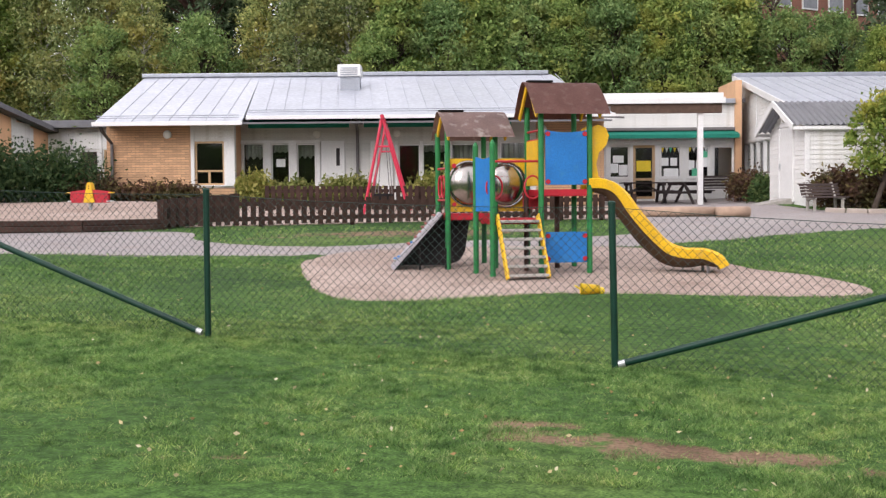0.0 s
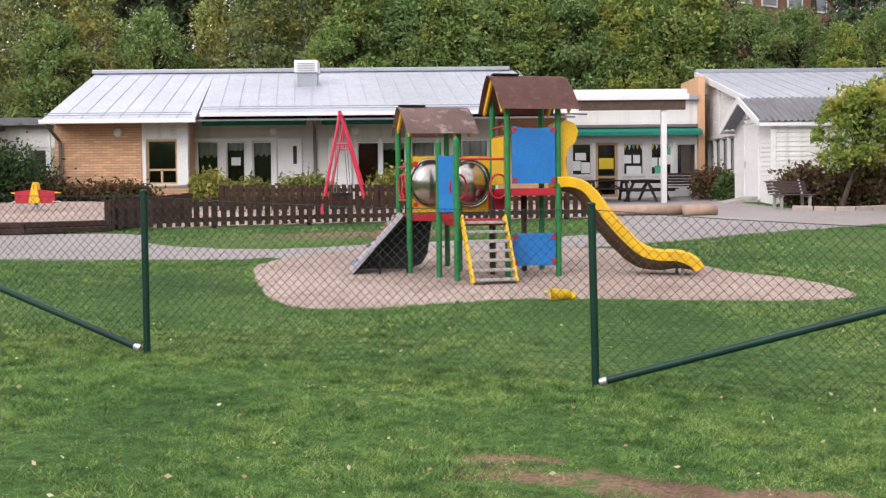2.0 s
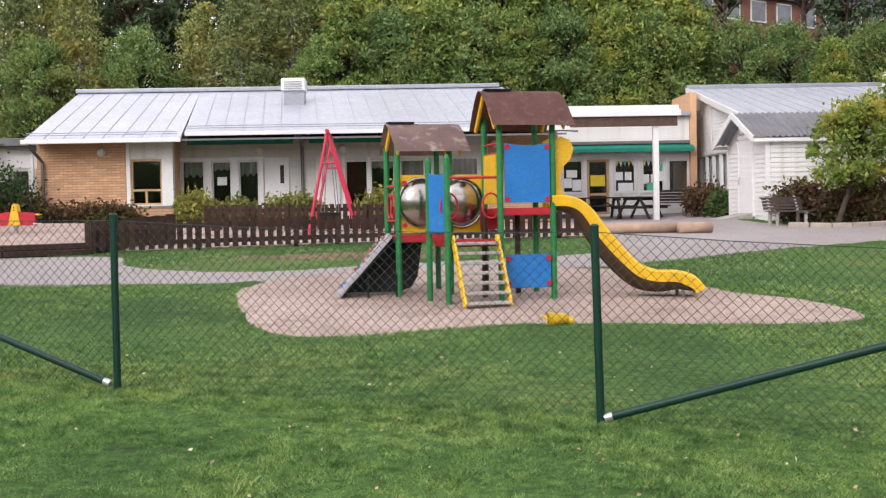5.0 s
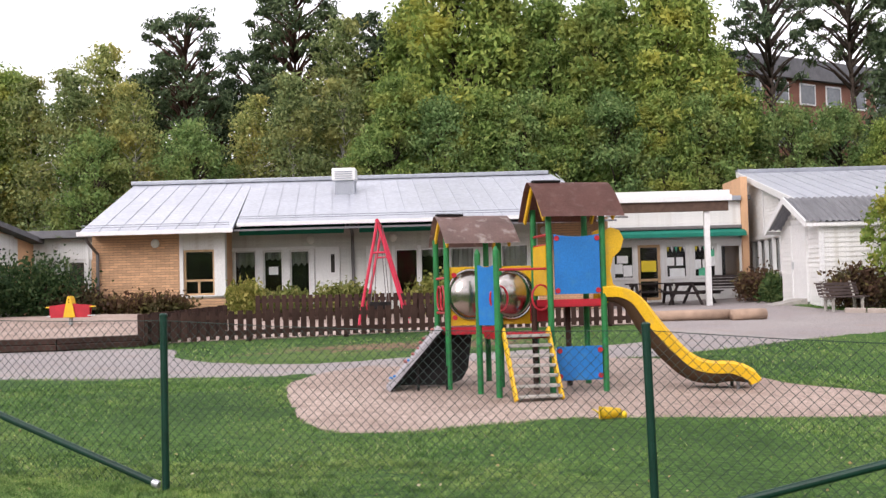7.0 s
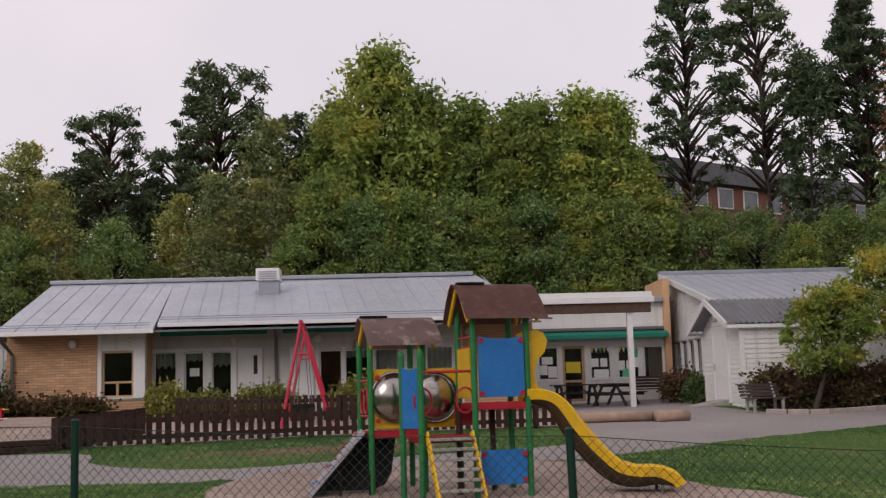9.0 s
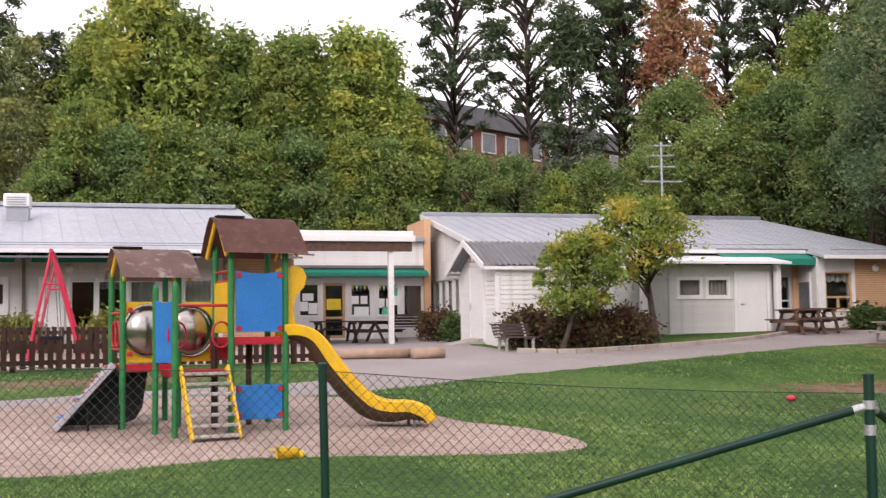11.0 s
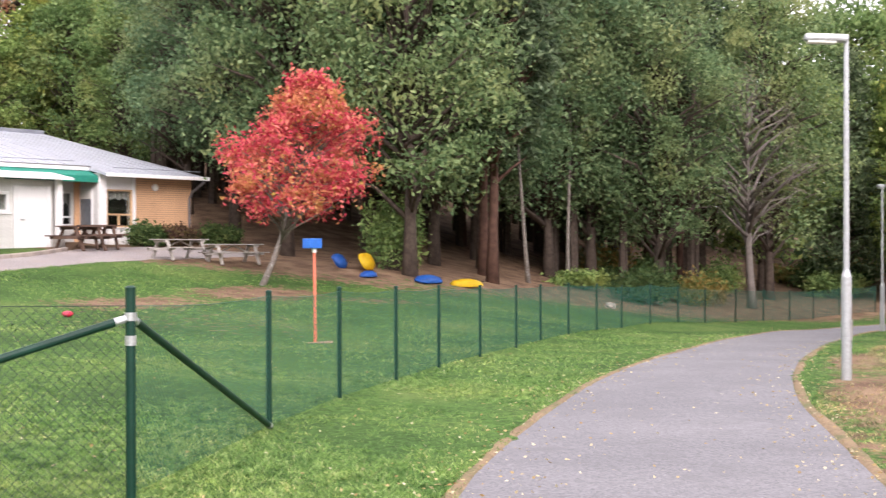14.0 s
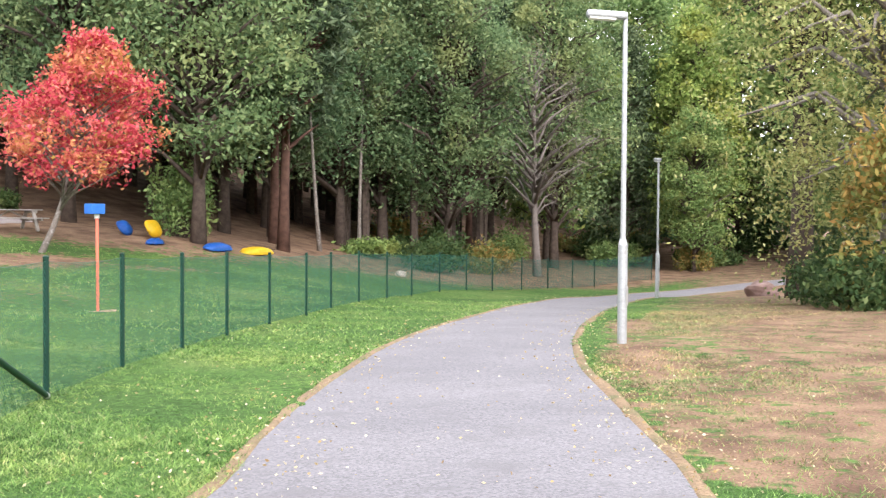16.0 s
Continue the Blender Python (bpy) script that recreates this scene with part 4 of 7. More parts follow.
def link_building():
    b = thing("link_building", (7.5, 45, 1.3), "white boarded link with large windows and a pine door", "building")
    y, z0 = 43.4, .9
    holes = [(4.9, 5.5, 2.2, 3.42), (5.65, 6.42, 2.2, 3.42), (6.55, 7.36, 1.42, 3.42), (7.55, 8.35, 2.2, 3.4), (8.57, 9.4, 2.2, 3.4), (9.53, 10.3, 2.2, 3.38)]
    w = facade(b, 4.5, 10.6, y, z0, 5.0, holes, M_WHITE, "white boarded wall")
    boards(w, 4.5, 10.6, y, 3.85, 5.0, [], M_WHITE, .11)
    boards(w, 4.5, 6.5, y, 1.3, 2.15, [], M_WHITE, .11)
    boards(w, 7.4, 10.6, y, 1.3, 2.15, [], M_WHITE, .11)
    for h in holes:
        if h[2] > 2:
            window(b, *h, y, M_TRIM, (), (), "large dark window with papers on the glass")
    window(b, *holes[2], y, M_WINWOOD, (), (2.15,), "pine glazed door with a yellow notice", sill=False, t=.09)
    for x in (4.75, 5.52, 6.43, 7.4, 8.4, 9.42, 10.34):
        trim(b, x, x + .11, 1.3, 3.55, y, None, .05)
    trim(b, 4.5, 10.6, 3.44, 3.58, y, None, .055)
    for x0, x1, a, c, m in ((6.68, 7.22, 2.45, 2.85, M_YPAPER), (5.7, 6.0, 2.4, 2.75, M_PAPER), (6.02, 6.35, 2.3, 2.7, M_PAPER), (5.8, 6.2, 2.78, 3.05, M_PAPER), (7.62, 7.88, 2.65, 2.95, M_PAPER), (7.95, 8.2, 2.65, 2.95, M_PAPER), (7.7, 8.25, 2.25, 2.55, M_PAPER),
                               (8.6, 8.85, 2.5, 2.85, M_PAPER), (8.75, 9.0, 2.25, 2.55, M_GPAPER), (9.1, 9.35, 2.6, 2.95, M_PAPER), (9.15, 9.38, 2.95, 3.2, M_GPAPER), (8.9, 9.1, 2.55, 2.85, M_PAPER)):
        part("notice", boxed(x0, x1, y + .062, y + .066, a, c), m, b, "paper sheet on the window", True)
    for x0 in (7.6, 8.62):
        for k in range(5):
            bm = prismed([(x0 + k * .15, y + .062, 3.33), (x0 + k * .15 + .12, y + .062, 3.33), (x0 + k * .15 + .06, y + .062, 3.14)], (0, .004, 0))
            part("bunting_flag", bm, (M_YPAPER, M_PAPER, M_GPAPER)[k % 3], b, "", True)
    part("roof_edge", boxed(4.4, 10.3, y - .3, y + .1, 4.95, 5.12, bevel=.02), M_ROOFEDGE, b, "", True)
    part("roof", boxed(4.4, 10.75, y + .1, 49, 5.0, 5.15), M_DARKROOF_EAVESHADE, b, "", True)
    # Room darkness is in the colour of this added wall and floor.
    part("inner_wall", boxed(4.5, 10.6, 46.5, 46.7, z0, 5), M_ROOMSHADE, b, "", True)
    part("floor", boxed(4.5, 10.6, 43.6, 46.5, 1.2, 1.35), M_ROOMSHADE, b, "", True)
    awning(b, 5.0, 10.4, y - .02, 3.95, .3, .5)
    s = thing("canopy", (7, 40, 1.2), "flat white canopy roof on slim white columns", "canopy")
    part("roof", boxed(4.45, 8.95, 39.0, 40.4, 4.78, 4.98, bevel=.02), M_TRIM, s, "", True)
    part("fascia", boxed(4.4, 9.0, 38.92, 39.0, 4.62, 4.82, bevel=.01), M_TRIM, s, "", True)
    part("beam", boxed(4.45, 8.9, 39.02, 39.2, 4.3, 4.62, bevel=.01), M_REDWOODTABLE, s, "dark brown wooden beam", True)
    for x, y2 in ((8.2, 39.2), (4.75, 39.2)):
        part("column", boxed(x - .09, x + .09, y2 - .09, y2 + .09, ground(x, y2) - .05, 4.3, bevel=.01), M_TRIM, s, "white column", True)
    part("spout", tubed([(4.9, 38.95, 4.2), (5.6, 38.95, 4.16)], .03, 6), M_GUTTER, s, "", True)


def right_building():
    b = thing("school_building", (18, 40, 1.4), "long low building with pale sheet-metal roof and brick end", "building")
    z0 = .8
    ze, zr, ye, yr = 3.9, 6.2, 34.3, 45.9
    top = lambda y: ze - .1 + (y - ye) * (zr - ze) / (yr - ye)
    # gable side towards the yard
    hol = [(39.6, 44.5, 2.3, 3.45)]
    bm = bmesh.new()
    wall_cells(bm, 36, 46, z0, 3.9, hol, lambda q, a, c, d, e: box(q, 11.0, 11.25, a, c, d, e))
    bmesh.ops.remove_doubles(bm, verts=bm.verts, dist=1e-4)
    prism(bm, [(11.0, 36, 3.9), (11.0, 46, 3.9), (11.0, 46, top(46)), (11.0, 36, top(36))], (.25, 0, 0))
    w = part("wall", bm, M_WHITE, b, "white boarded gable wall", True)
    side_boards(w, 11.0, 36, 44.6, 1.3, top, M_WHITE, .12, hol)
    part("corner_pier", boxed(10.32, 10.56, 43.22, 46.1, z0, 5.8), M_BRICK, b, "yellow brick pier", True)
    for y0 in np.arange(39.6, 44.4, .98):
        win = part("window", boxed(11.08, 11.09, y0 + .05, y0 + .93, 2.33, 3.42), M_GLASS, b, "dark window in a pale frame", True)
        win.visible_shadow = False
        part("frame", boxed(10.95, 11.06, y0 - .06, y0 + .06, 2.25, 3.5), M_TRIM, win, "", True)
        part("curtain", boxed(11.2, 11.22, y0 + .5, y0 + .9, 2.33, 3.42), M_CURTAIN, win, "", True)
    part("sill", boxed(10.92, 11.0, 39.5, 44.5, 2.22, 2.3), M_TRIM, b, "", True)
    part("trim", boxed(10.93, 11.0, 36, 44.6, 3.5, 3.62), M_TRIM, b, "", True)
    for y0 in (38.2, 40.4, 42.6):
        part("trim", boxed(10.94, 10.965, y0, y0 + .1, 3.62, top(y0) - .1), M_TRIM, b, "", True)
    # front, recessed part and brick block
    hs = [(20.75, 21.35, 2.2, 3.35)]
    w2 = facade(b, 11, 21.7, 36.2, z0, 4.1, hs, M_GREYBOARD, "pale boarded wall")
    window(b, *hs[0], 36.2, M_TRIM, (), (2.5,), "dark window in a white frame", blind=(M_CURTAIN, .35))
    boards(w2, 13, 20.5, 36.2, 1.4, 4.1, [], M_GREYBOARD)
    part("pier", boxed(21.4, 21.75, 36.15, 36.2, 1.5, 3.9), M_BRICK, b, "", True)
    h3 = [(21.9, 22.9, 2.15, 3.42)]
    w3 = facade(b, 21.6, 22.99, 35, z0, 3.95, h3, M_WHITE, "white panel wall")
    window(b, *h3[0], 35, M_WINWOOD, (22.4,), (2.58,), "dark window with pine frame and low wooden panes", blind=(M_CURTAIN, .25))
    trim(b, 21.62, 21.88, 1.6, 3.95, 35, None, .06)
    trim(b, 22.9, 23.0, 2.1, 3.9, 35)
    w4 = facade(b, 22.99, 25.3, 35, z0, 3.95, [], M_MORTAR, "yellow brick wall")
    brick_wall(w4, 22.99, 25.3, 35, 1.35, 3.9, False)
    part("wall", boxed(21.6, 21.85, 35.25, 36.2, z0, 3.9), M_WHITE, b, "", True)
    side = part("window", boxed(21.57, 21.6, 35.35, 36.1, 2.05, 3.45), M_TRIM, b, "dark side window in a white frame", True)
    part("pane", boxed(21.555, 21.572, 35.41, 36.04, 2.12, 3.1), M_FARPANE, side, "", True)
    part("blind", boxed(21.55, 21.57, 35.41, 36.04, 3.1, 3.4), M_CURTAIN, side, "pale roller blind", True)
    bm = bmesh.new()
    prism(bm, [(25.3, 35.25, z0), (25.3, 46, z0), (25.3, 46, top(46) - .1), (25.3, 35.25, top(35.25) - .05)], (-.25, 0, 0))
    part("wall", bm, M_BRICK, b, "", True)
    part("wall", boxed(11.25, 25.05, 46, 46.25, z0, 5.9), M_MORTAR, b, "", True)
    # Added inner wall and floor, coloured near-black as unlit space.
    part("inner_wall", boxed(11.3, 25, 38.6, 38.75, z0, 4.3), M_ROOMSHADE, b, "", True)
    part("floor", boxed(11.3, 25, 36.5, 46, 1.3, 1.4), M_ROOMSHADE, b, "", True)
    zz = lambda y: ze + (y - ye) * (zr - ze) / (yr - ye)
    seam_roof(b, [(10.45, 35.5, zz(35.5)), (21.5, 35.5, zz(35.5)), (21.5, yr, zr), (10.9, yr, zr)], M_ROOF, .5, label="pale galvanised standing-seam roof")
    seam_roof(b, [(21.5, ye, ze), (25.5, ye, ze), (25.75, yr, zr), (21.5, yr, zr)], M_ROOF, .5, label="pale galvanised standing-seam roof")
    part("ridge_cap", boxed(10.85, 25.7, 45.8, 46.2, zr - .02, zr + .14, bevel=.03), M_ROOFEDGE, b, "grey metal ridge flashing", True)
    part("roof_edge", beamed((10.42, 35.4, zz(35.4) - .08), (10.88, yr + .2, zr - .04), .06, .22, bevel=.01), M_TRIM, b, "white verge board", True)
    part("roof_edge", boxed(21.45, 25.55, ye - .06, ye, ze - .1, ze + .02, bevel=.01), M_TRIM, b, "white eave board", True)
    part("roof_edge", boxed(10.45, 21.5, 35.44, 35.5, zz(35.5) - .1, zz(35.5) + .02, bevel=.01), M_TRIM, b, "white eave board", True)
    part("snow_rail", tubed([(21.9, 34.6, zz(34.6) + .16), (25.4, 34.6, zz(34.6) + .16)], .014, 6), M_ROOFEDGE, b, "", True)
    part("snow_rail", tubed([(13, 35.8, zz(35.8) + .16), (21.2, 35.8, zz(35.8) + .16)], .014, 6), M_ROOFEDGE, b, "", True)
    awning(b, 18.3, 21.6, 35.6, 4.08, .45, .6)
    wall_lamp(b, 23.75, 34.99, 3.53)
    part("drainpipe", tubed([(25.35, 34.3, 3.75), (25.2, 34.8, 3.4), (25.17, 34.92, 3.2), (25.17, 34.92, 1.5)], .05, 8), M_GUTTER, b, "brown metal drainpipe", True)
    part("vent_cap", boxed(18.2, 19.3, 44.2, 45.2, 6.0, 6.65, bevel=.05), M_TRIM, b, "white roof ventilator", True)
    # store-room annex
    a = thing("annex", (18, 35, 1.4), "white boarded store-room annex with a white door", "outbuilding")
    hs = [(16.36, 17.25, 2.55, 3.22), (17.35, 18.2, 2.55, 3.22), (18.4, 19.42, 1.42, 3.3)]
    w = facade(a, 16.1, 19.65, 34.5, z0, 3.6, hs[:2], M_GREYBOARD, "pale boarded wall", .15)
    boards(w, 16.1, 19.65, 34.5, 1.45, 3.6, hs, M_GREYBOARD, .11)
    for h in hs[:2]:
        window(a, *h, 34.48, M_TRIM, (), (), "small curtained window in a wide white frame", t=.1, blind=(M_CURTAIN, .95))
    d = part("door", boxed(18.4, 19.42, 34.4, 34.47, 1.45, 3.3, bevel=.012), M_TRIM, a, "plain white door", True)
    part("handle", boxed(18.5, 18.62, 34.34, 34.4, 2.35, 2.38, bevel=.008), M_ZINC, d, "", True)
    for x in (18.3, 19.45):
        trim(a, x, x + .1, 1.42, 3.4, 34.47)
    trim(a, 18.3, 19.55, 3.3, 3.4, 34.46)
    for x in (15.12, 19.72):
        c = part("column", boxed(x - .09, x + .09, 34.15, 34.33, 1.35, 3.62, bevel=.01), M_TRIM, a, "white column", True)
        part("foot", boxed(x - .14, x + .14, 34.1, 34.38, 1.2, 1.75, bevel=.01), M_GREYWOOD, c, "grey concrete foot", True)
    part("wall", boxed(16.1, 16.25, 34.65, 36.2, z0, 3.6), M_WHITE, a, "", True)
    bm = bmesh.new()
    prism(bm, [(14.8, 33.8, 3.6), (14.8, 36.2, 4.0), (14.8, 36.2, 4.07), (14.8, 33.8, 3.67)], (5.2, 0, 0))
    part("roof", bm, M_TRIM, a, "white sheet roof", True)
    part("panel", boxed(13.6, 15.0, 35.0, 35.1, 1.2, 3.6), M_GREYBOARD, a, "", True)
    # aerial on the roof
    t = thing("tv_aerial", (20.35, 44, 6.0), "tall grey television aerial on the roof", "aerial")
    part("mast", tubed([(20.35, 44, 5.7), (20.35, 44, 9.1)], .05, 8), M_LAMPPOST, t, "", True)
    for z, n, hw in ((8.95, 2, .35), (8.55, 3, .45), (8.1, 2, .5), (7.5, 3, .8)):
        part("boom", tubed([(20.35 - hw, 44.1, z), (20.35 + hw, 43.9, z)], .03, 6), M_LAMPPOST, t, "", True)
        for k in range(n * 2):
            x = 20.35 - hw + 2 * hw * k / (n * 2 - 1)
            part("rod", tubed([(x, 43.7, z), (x, 44.3, z + .02)], .015, 5), M_LAMPPOST, t, "", True)


def shed():
    b = thing("shed", (11, 32.5, 1.25), "white boarded garden shed with corrugated grey roof", "shed")
    x0, x1, y0, y1, z0, ze, zp = 9.3, 12.6, 30.66, 34.3, .9, 3.35, 4.05
    ym = (y0 + y1) / 2
    w = facade(b, x0, x1, y0, z0, ze, [], M_WHITE, "white boarded wall", .12)
    boards(w, x0, x1, y0, 1.2, ze, [], M_WHITE, .125)
    top = lambda y: ze + (zp - ze) * (1 - abs(y - ym) / (ym - y0))
    bm = bmesh.new()
    prism(bm, [(x0, y0, z0), (x0, y1, z0), (x0, y1, ze), (x0, ym, zp), (x0, y0, ze)], (.12, 0, 0))
    w2 = part("wall", bm, M_WHITE, b, "white boarded gable", True)
    side_boards(w2, x0, y0, y1, 1.2, top, M_WHITE, .125, [(31.7, 33.2, 1.2, 3.5)])
    bm = bmesh.new()
    prism(bm, [(x1, y0, z0), (x1, y1, z0), (x1, y1, ze), (x1, ym, zp), (x1, y0, ze)], (-.12, 0, 0))
    part("wall", bm, M_WHITE, b, "", True)
    part("wall", boxed(x0, x1, y1 - .12, y1, z0, ze), M_WHITE, b, "", True)
    for x in (x0 - .05, x1 - .08):
        part("corner_board", boxed(x, x + .13, y0 - .05, y0 + .08, 1.15, ze, bevel=.006), M_TRIM, b, "", True)
    d = part("door", boxed(x0 - .06, x0 + .01, 31.85, 33.05, 1.35, 3.4, bevel=.01), M_TRIM, b, "white door with wide frame", True)
    part("handle", boxed(x0 - .12, x0 - .06, 32.95, 32.98, 2.2, 2.4, bevel=.008), M_ZINC, d, "", True)
    for y in (31.72, 33.06):
        part("trim", boxed(x0 - .08, x0, y, y + .12, 1.3, 3.5, bevel=.006), M_TRIM, b, "", True)
    part("trim", boxed(x0 - .08, x0, 31.72, 33.18, 3.4, 3.52, bevel=.006), M_TRIM, b, "", True)
    bm = bmesh.new()
    bmesh.ops.create_uvsphere(bm, u_segments=12, v_segments=8, radius=.13)
    bmesh.ops.scale(bm, vec=(.6, 1, 1.3), verts=bm.verts)
    bmesh.ops.translate(bm, vec=(x0 - .1, ym + .1, 3.72), verts=bm.verts)
    part("wall_lamp", bm, M_LAMPGLASS, b, "opal lamp over the door", True, True)
    # corrugated sheets
    for s in (-1, 1):
        bm = bmesh.new()
        n = 150
        ya, yb = ym, ym + s * (ym - y0 + .18)
        zb = zp - (zp - ze) * (ym - y0 + .18) / (ym - y0)
        rows = []
        for y, z in ((ya, zp + .08), (yb, zb + .08)):
            rows.append([bm.verts.new((x0 - .4 + (x1 - x0 + .75) * k / n, y, z + .022 * math.sin(k * 2 * math.pi / 6))) for k in range(n + 1)])
        for k in range(n):
            bm.faces.new((rows[0][k], rows[0][k + 1], rows[1][k + 1], rows[1][k]))
        bmesh.ops.solidify(bm, geom=bm.faces[:], thickness=.03)
        part("roof", bm, M_SHEDROOF, b, "corrugated grey sheet roof", True)
        part("verge_board", beamed((x0 - .42, ya, zp + .02), (x0 - .42, yb, zb + .02), .04, .18, bevel=.006), M_TRIM, b, "", True)
        part("eave_board", boxed(x0 - .4, x1 + .35, yb - .02, yb + .02, zb - .05, zb + .04), M_TRIM, b, "", True)
    prismed_ramp = prismed([(x0 - 1.3, 31.75, 1.16), (x0 - .05, 31.75, 1.4), (x0 - .05, 31.75, 1.2), (x0 - 1.3, 31.75, 1.1)], (0, 1.4, 0))
    part("ramp", prismed_ramp, M_GREYWOOD, b, "grey wooden door ramp", True)


def apartment_block():
    """Red-brick flats behind the pines: a long front that runs away, windows in each storey."""
    b = thing("apartment_building", (26, 78, 2), "red-brick apartment block with dark roof behind the pines", "building")
    p, q = Vector((17.0, 73, 0)), Vector((46, 92, 0))
    u = (q - p).normalized()
    nrm = Vector((u.y, -u.x, 0))
    L, H, n = (q - p).length, 15.2, 13
    bm = bmesh.new()
    prism(bm, [p + Vector((0, 0, 0)), q, q - nrm * 10, p - nrm * 10], (0, 0, H))
    part("wall", bm, M_BRICKRED, b, "red brick wall", True)
    bm = bmesh.new()
    prism(bm, [p + nrm * .4 - u * .4 + Vector((0, 0, H)), q + nrm * .4 + Vector((0, 0, H)), q - nrm * 10.4 + Vector((0, 0, H)), p - nrm * 10.4 - u * .4 + Vector((0, 0, H))], (0, 0, 1.3))
    part("roof", bm, M_DARKROOF_EAVESHADE, b, "dark roof band", True)
    for s in range(5):
        for k in range(n):
            c = p + u * (1.3 + k * (L - 2) / n) + Vector((0, 0, 2.6 + s * 2.75))
            bm = bmesh.new()
            prism(bm, [c, c + u * 1.5, c + u * 1.5 + Vector((0, 0, 1.4)), c + Vector((0, 0, 1.4))], nrm * .06)
            win = part("window", bm, M_TRIM, b, "white-framed window", True)
            bm = bmesh.new()
            c2 = c + u * .1 + Vector((0, 0, .1)) + nrm * .061
            prism(bm, [c2, c2 + u * 1.3, c2 + u * 1.3 + Vector((0, 0, 1.2)), c2 + Vector((0, 0, 1.2))], nrm * .01)
            part("pane", bm, M_FARPANE, win, "", True)


M_SHEDROOF = worn("corrugated_grey_sheet", (0.33, 0.33, 0.345), 0.6, 0.1, 2, 30, metal=0.3)
M_FARPANE = worn("far_window_pane", (0.14, 0.155, 0.17), 0.15, 0.3, 0.4, 5, spec=0.6, bump=0)
main_building()
left_wing()
link_building()
right_building()
shed()
apartment_block()


# ---- wire fence ----
def wire_panel(bm, p, q, h, pitch, r, lift=.03):
    """Two sets of slanting wires that make diamonds between two posts, with a line wire on top."""
    p, q = Vector(p), Vector(q)
    L = (q - p).length
    d = (q - p) / L
    n = Vector((d.y, -d.x, 0)).normalized()

    def pt(s, z, o):
        sag = -.03 * 4 * (s / L) * (1 - s / L) * (z / h)
        return p + d * s + Vector((0, 0, z + lift + sag)) + n * o

    def bar(s0, z0, s1, z1, o, rad):
        a, b = pt(s0, z0, o), pt(s1, z1, o)
        e = (b - a).normalized()
        f = n * rad
        g = e.cross(n).normalized() * rad
        va = [bm.verts.new(a + x) for x in (f, -f * .5 + g * .87, -f * .5 - g * .87)]
        vb = [bm.verts.new(b + x) for x in (f, -f * .5 + g * .87, -f * .5 - g * .87)]
        for k in range(3):
            bm.faces.new((va[k], va[(k + 1) % 3], vb[(k + 1) % 3], vb[k]))

    k = -h
    while k < L:
        for flip in (0, 1):
            s0, s1, z0, z1 = k, k + h, 0.0, h
            if s0 < 0:
                z0, s0 = -s0, 0.0
            if s1 > L:
                z1, s1 = h - (s1 - L), L
            if s1 - s0 > .01:
                m = (s0 + s1) / 2, (z0 + z1) / 2
                a = (s0, z0), m, (s1, z1)
                for (x0, y0), (x1, y1) in zip(a, a[1:]):
                    bar(x0, h - y0, x1, h - y1, .003, r) if flip else bar(x0, y0, x1, y1, -.003, r)
        k += pitch


def fence_post(name, x, y, h, r=.03, lean=(0, 0), label="dark green steel fence post"):
    z = ground(x, y)
    f = thing(name, (x, y, z), label, "fence post", "fence posts")
    part("tube", tubed([(0, 0, -.1), (lean[0], lean[1], h)], r, 12), M_FENCE, f)
    part("cap", tubed([(lean[0], lean[1], h), (lean[0], lean[1], h + .012), (lean[0], lean[1], h + .022)], [r * 1.12, r * 1.12, r * .6], 12), M_FENCE, f)
    return f


SIDE = [(6.79, 8.16), (8.86, 9.49), (10.94, 10.68), (13.07, 11.89), (15.6, 13.25), (18.2, 14.55), (20.4, 15.65), (22.9, 16.75), (25.7, 17.9), (28.5, 19.0), (31.4, 19.9), (34.0, 20.5), (36.6, 21.0), (39.3, 21.3), (42.0, 21.6), (45.0, 22.0), (48.0, 22.4), (51.0, 22.6), (54, 22.2)]
POSTS = CORNER + SIDE
for k, (px_, py_) in enumerate(POSTS):
    corner = k in (0, 3)
    fp = fence_post("fence_post", px_, py_, 1.27 if corner else 1.2, .031 if corner else .026, (0, 0) if k != 2 else (-.025, 0),
                    "stout dark green corner post" if corner else "dark green steel fence post")
    if corner:
        part("clamp", tubed([(0, 0, 1.08), (0, 0, 1.13)], .037, 12), M_ZINC, fp, "zinc clamp")
        part("clamp", tubed([(0, 0, .93), (0, 0, .99)], .034, 12), M_ZINC, fp, "zinc clamp")
for k, (a, c) in enumerate(zip(POSTS, POSTS[1:])):
    pa, pc = (a[0], a[1], ground(*a)), (c[0], c[1], ground(*c))
    near = k < 3
    bm = bmesh.new()
    wire_panel(bm, pa, pc, 1.14, .068 if near else .056, .0019 if near else .0014 + .00006 * k)
    pn = thing("chain_link_panel", pa, "green coated diamond wire mesh between posts" if near else "fine green wire mesh between posts", "fence mesh", "fence panels")
    part("wire_mesh", bm, M_WIRE if near else M_NET, pn, "", True)
    for z in (1.14,):
        mid = [Vector(pa).lerp(Vector(pc), f) + Vector((0, 0, z + .03 - (.12 * f * (1 - f) if z > 1 else 0))) for f in (0, .25, .5, .75, 1)]
        part("line_wire", tubed(mid, .0026, 5), M_WIRE if near else M_NET, pn, "", True)
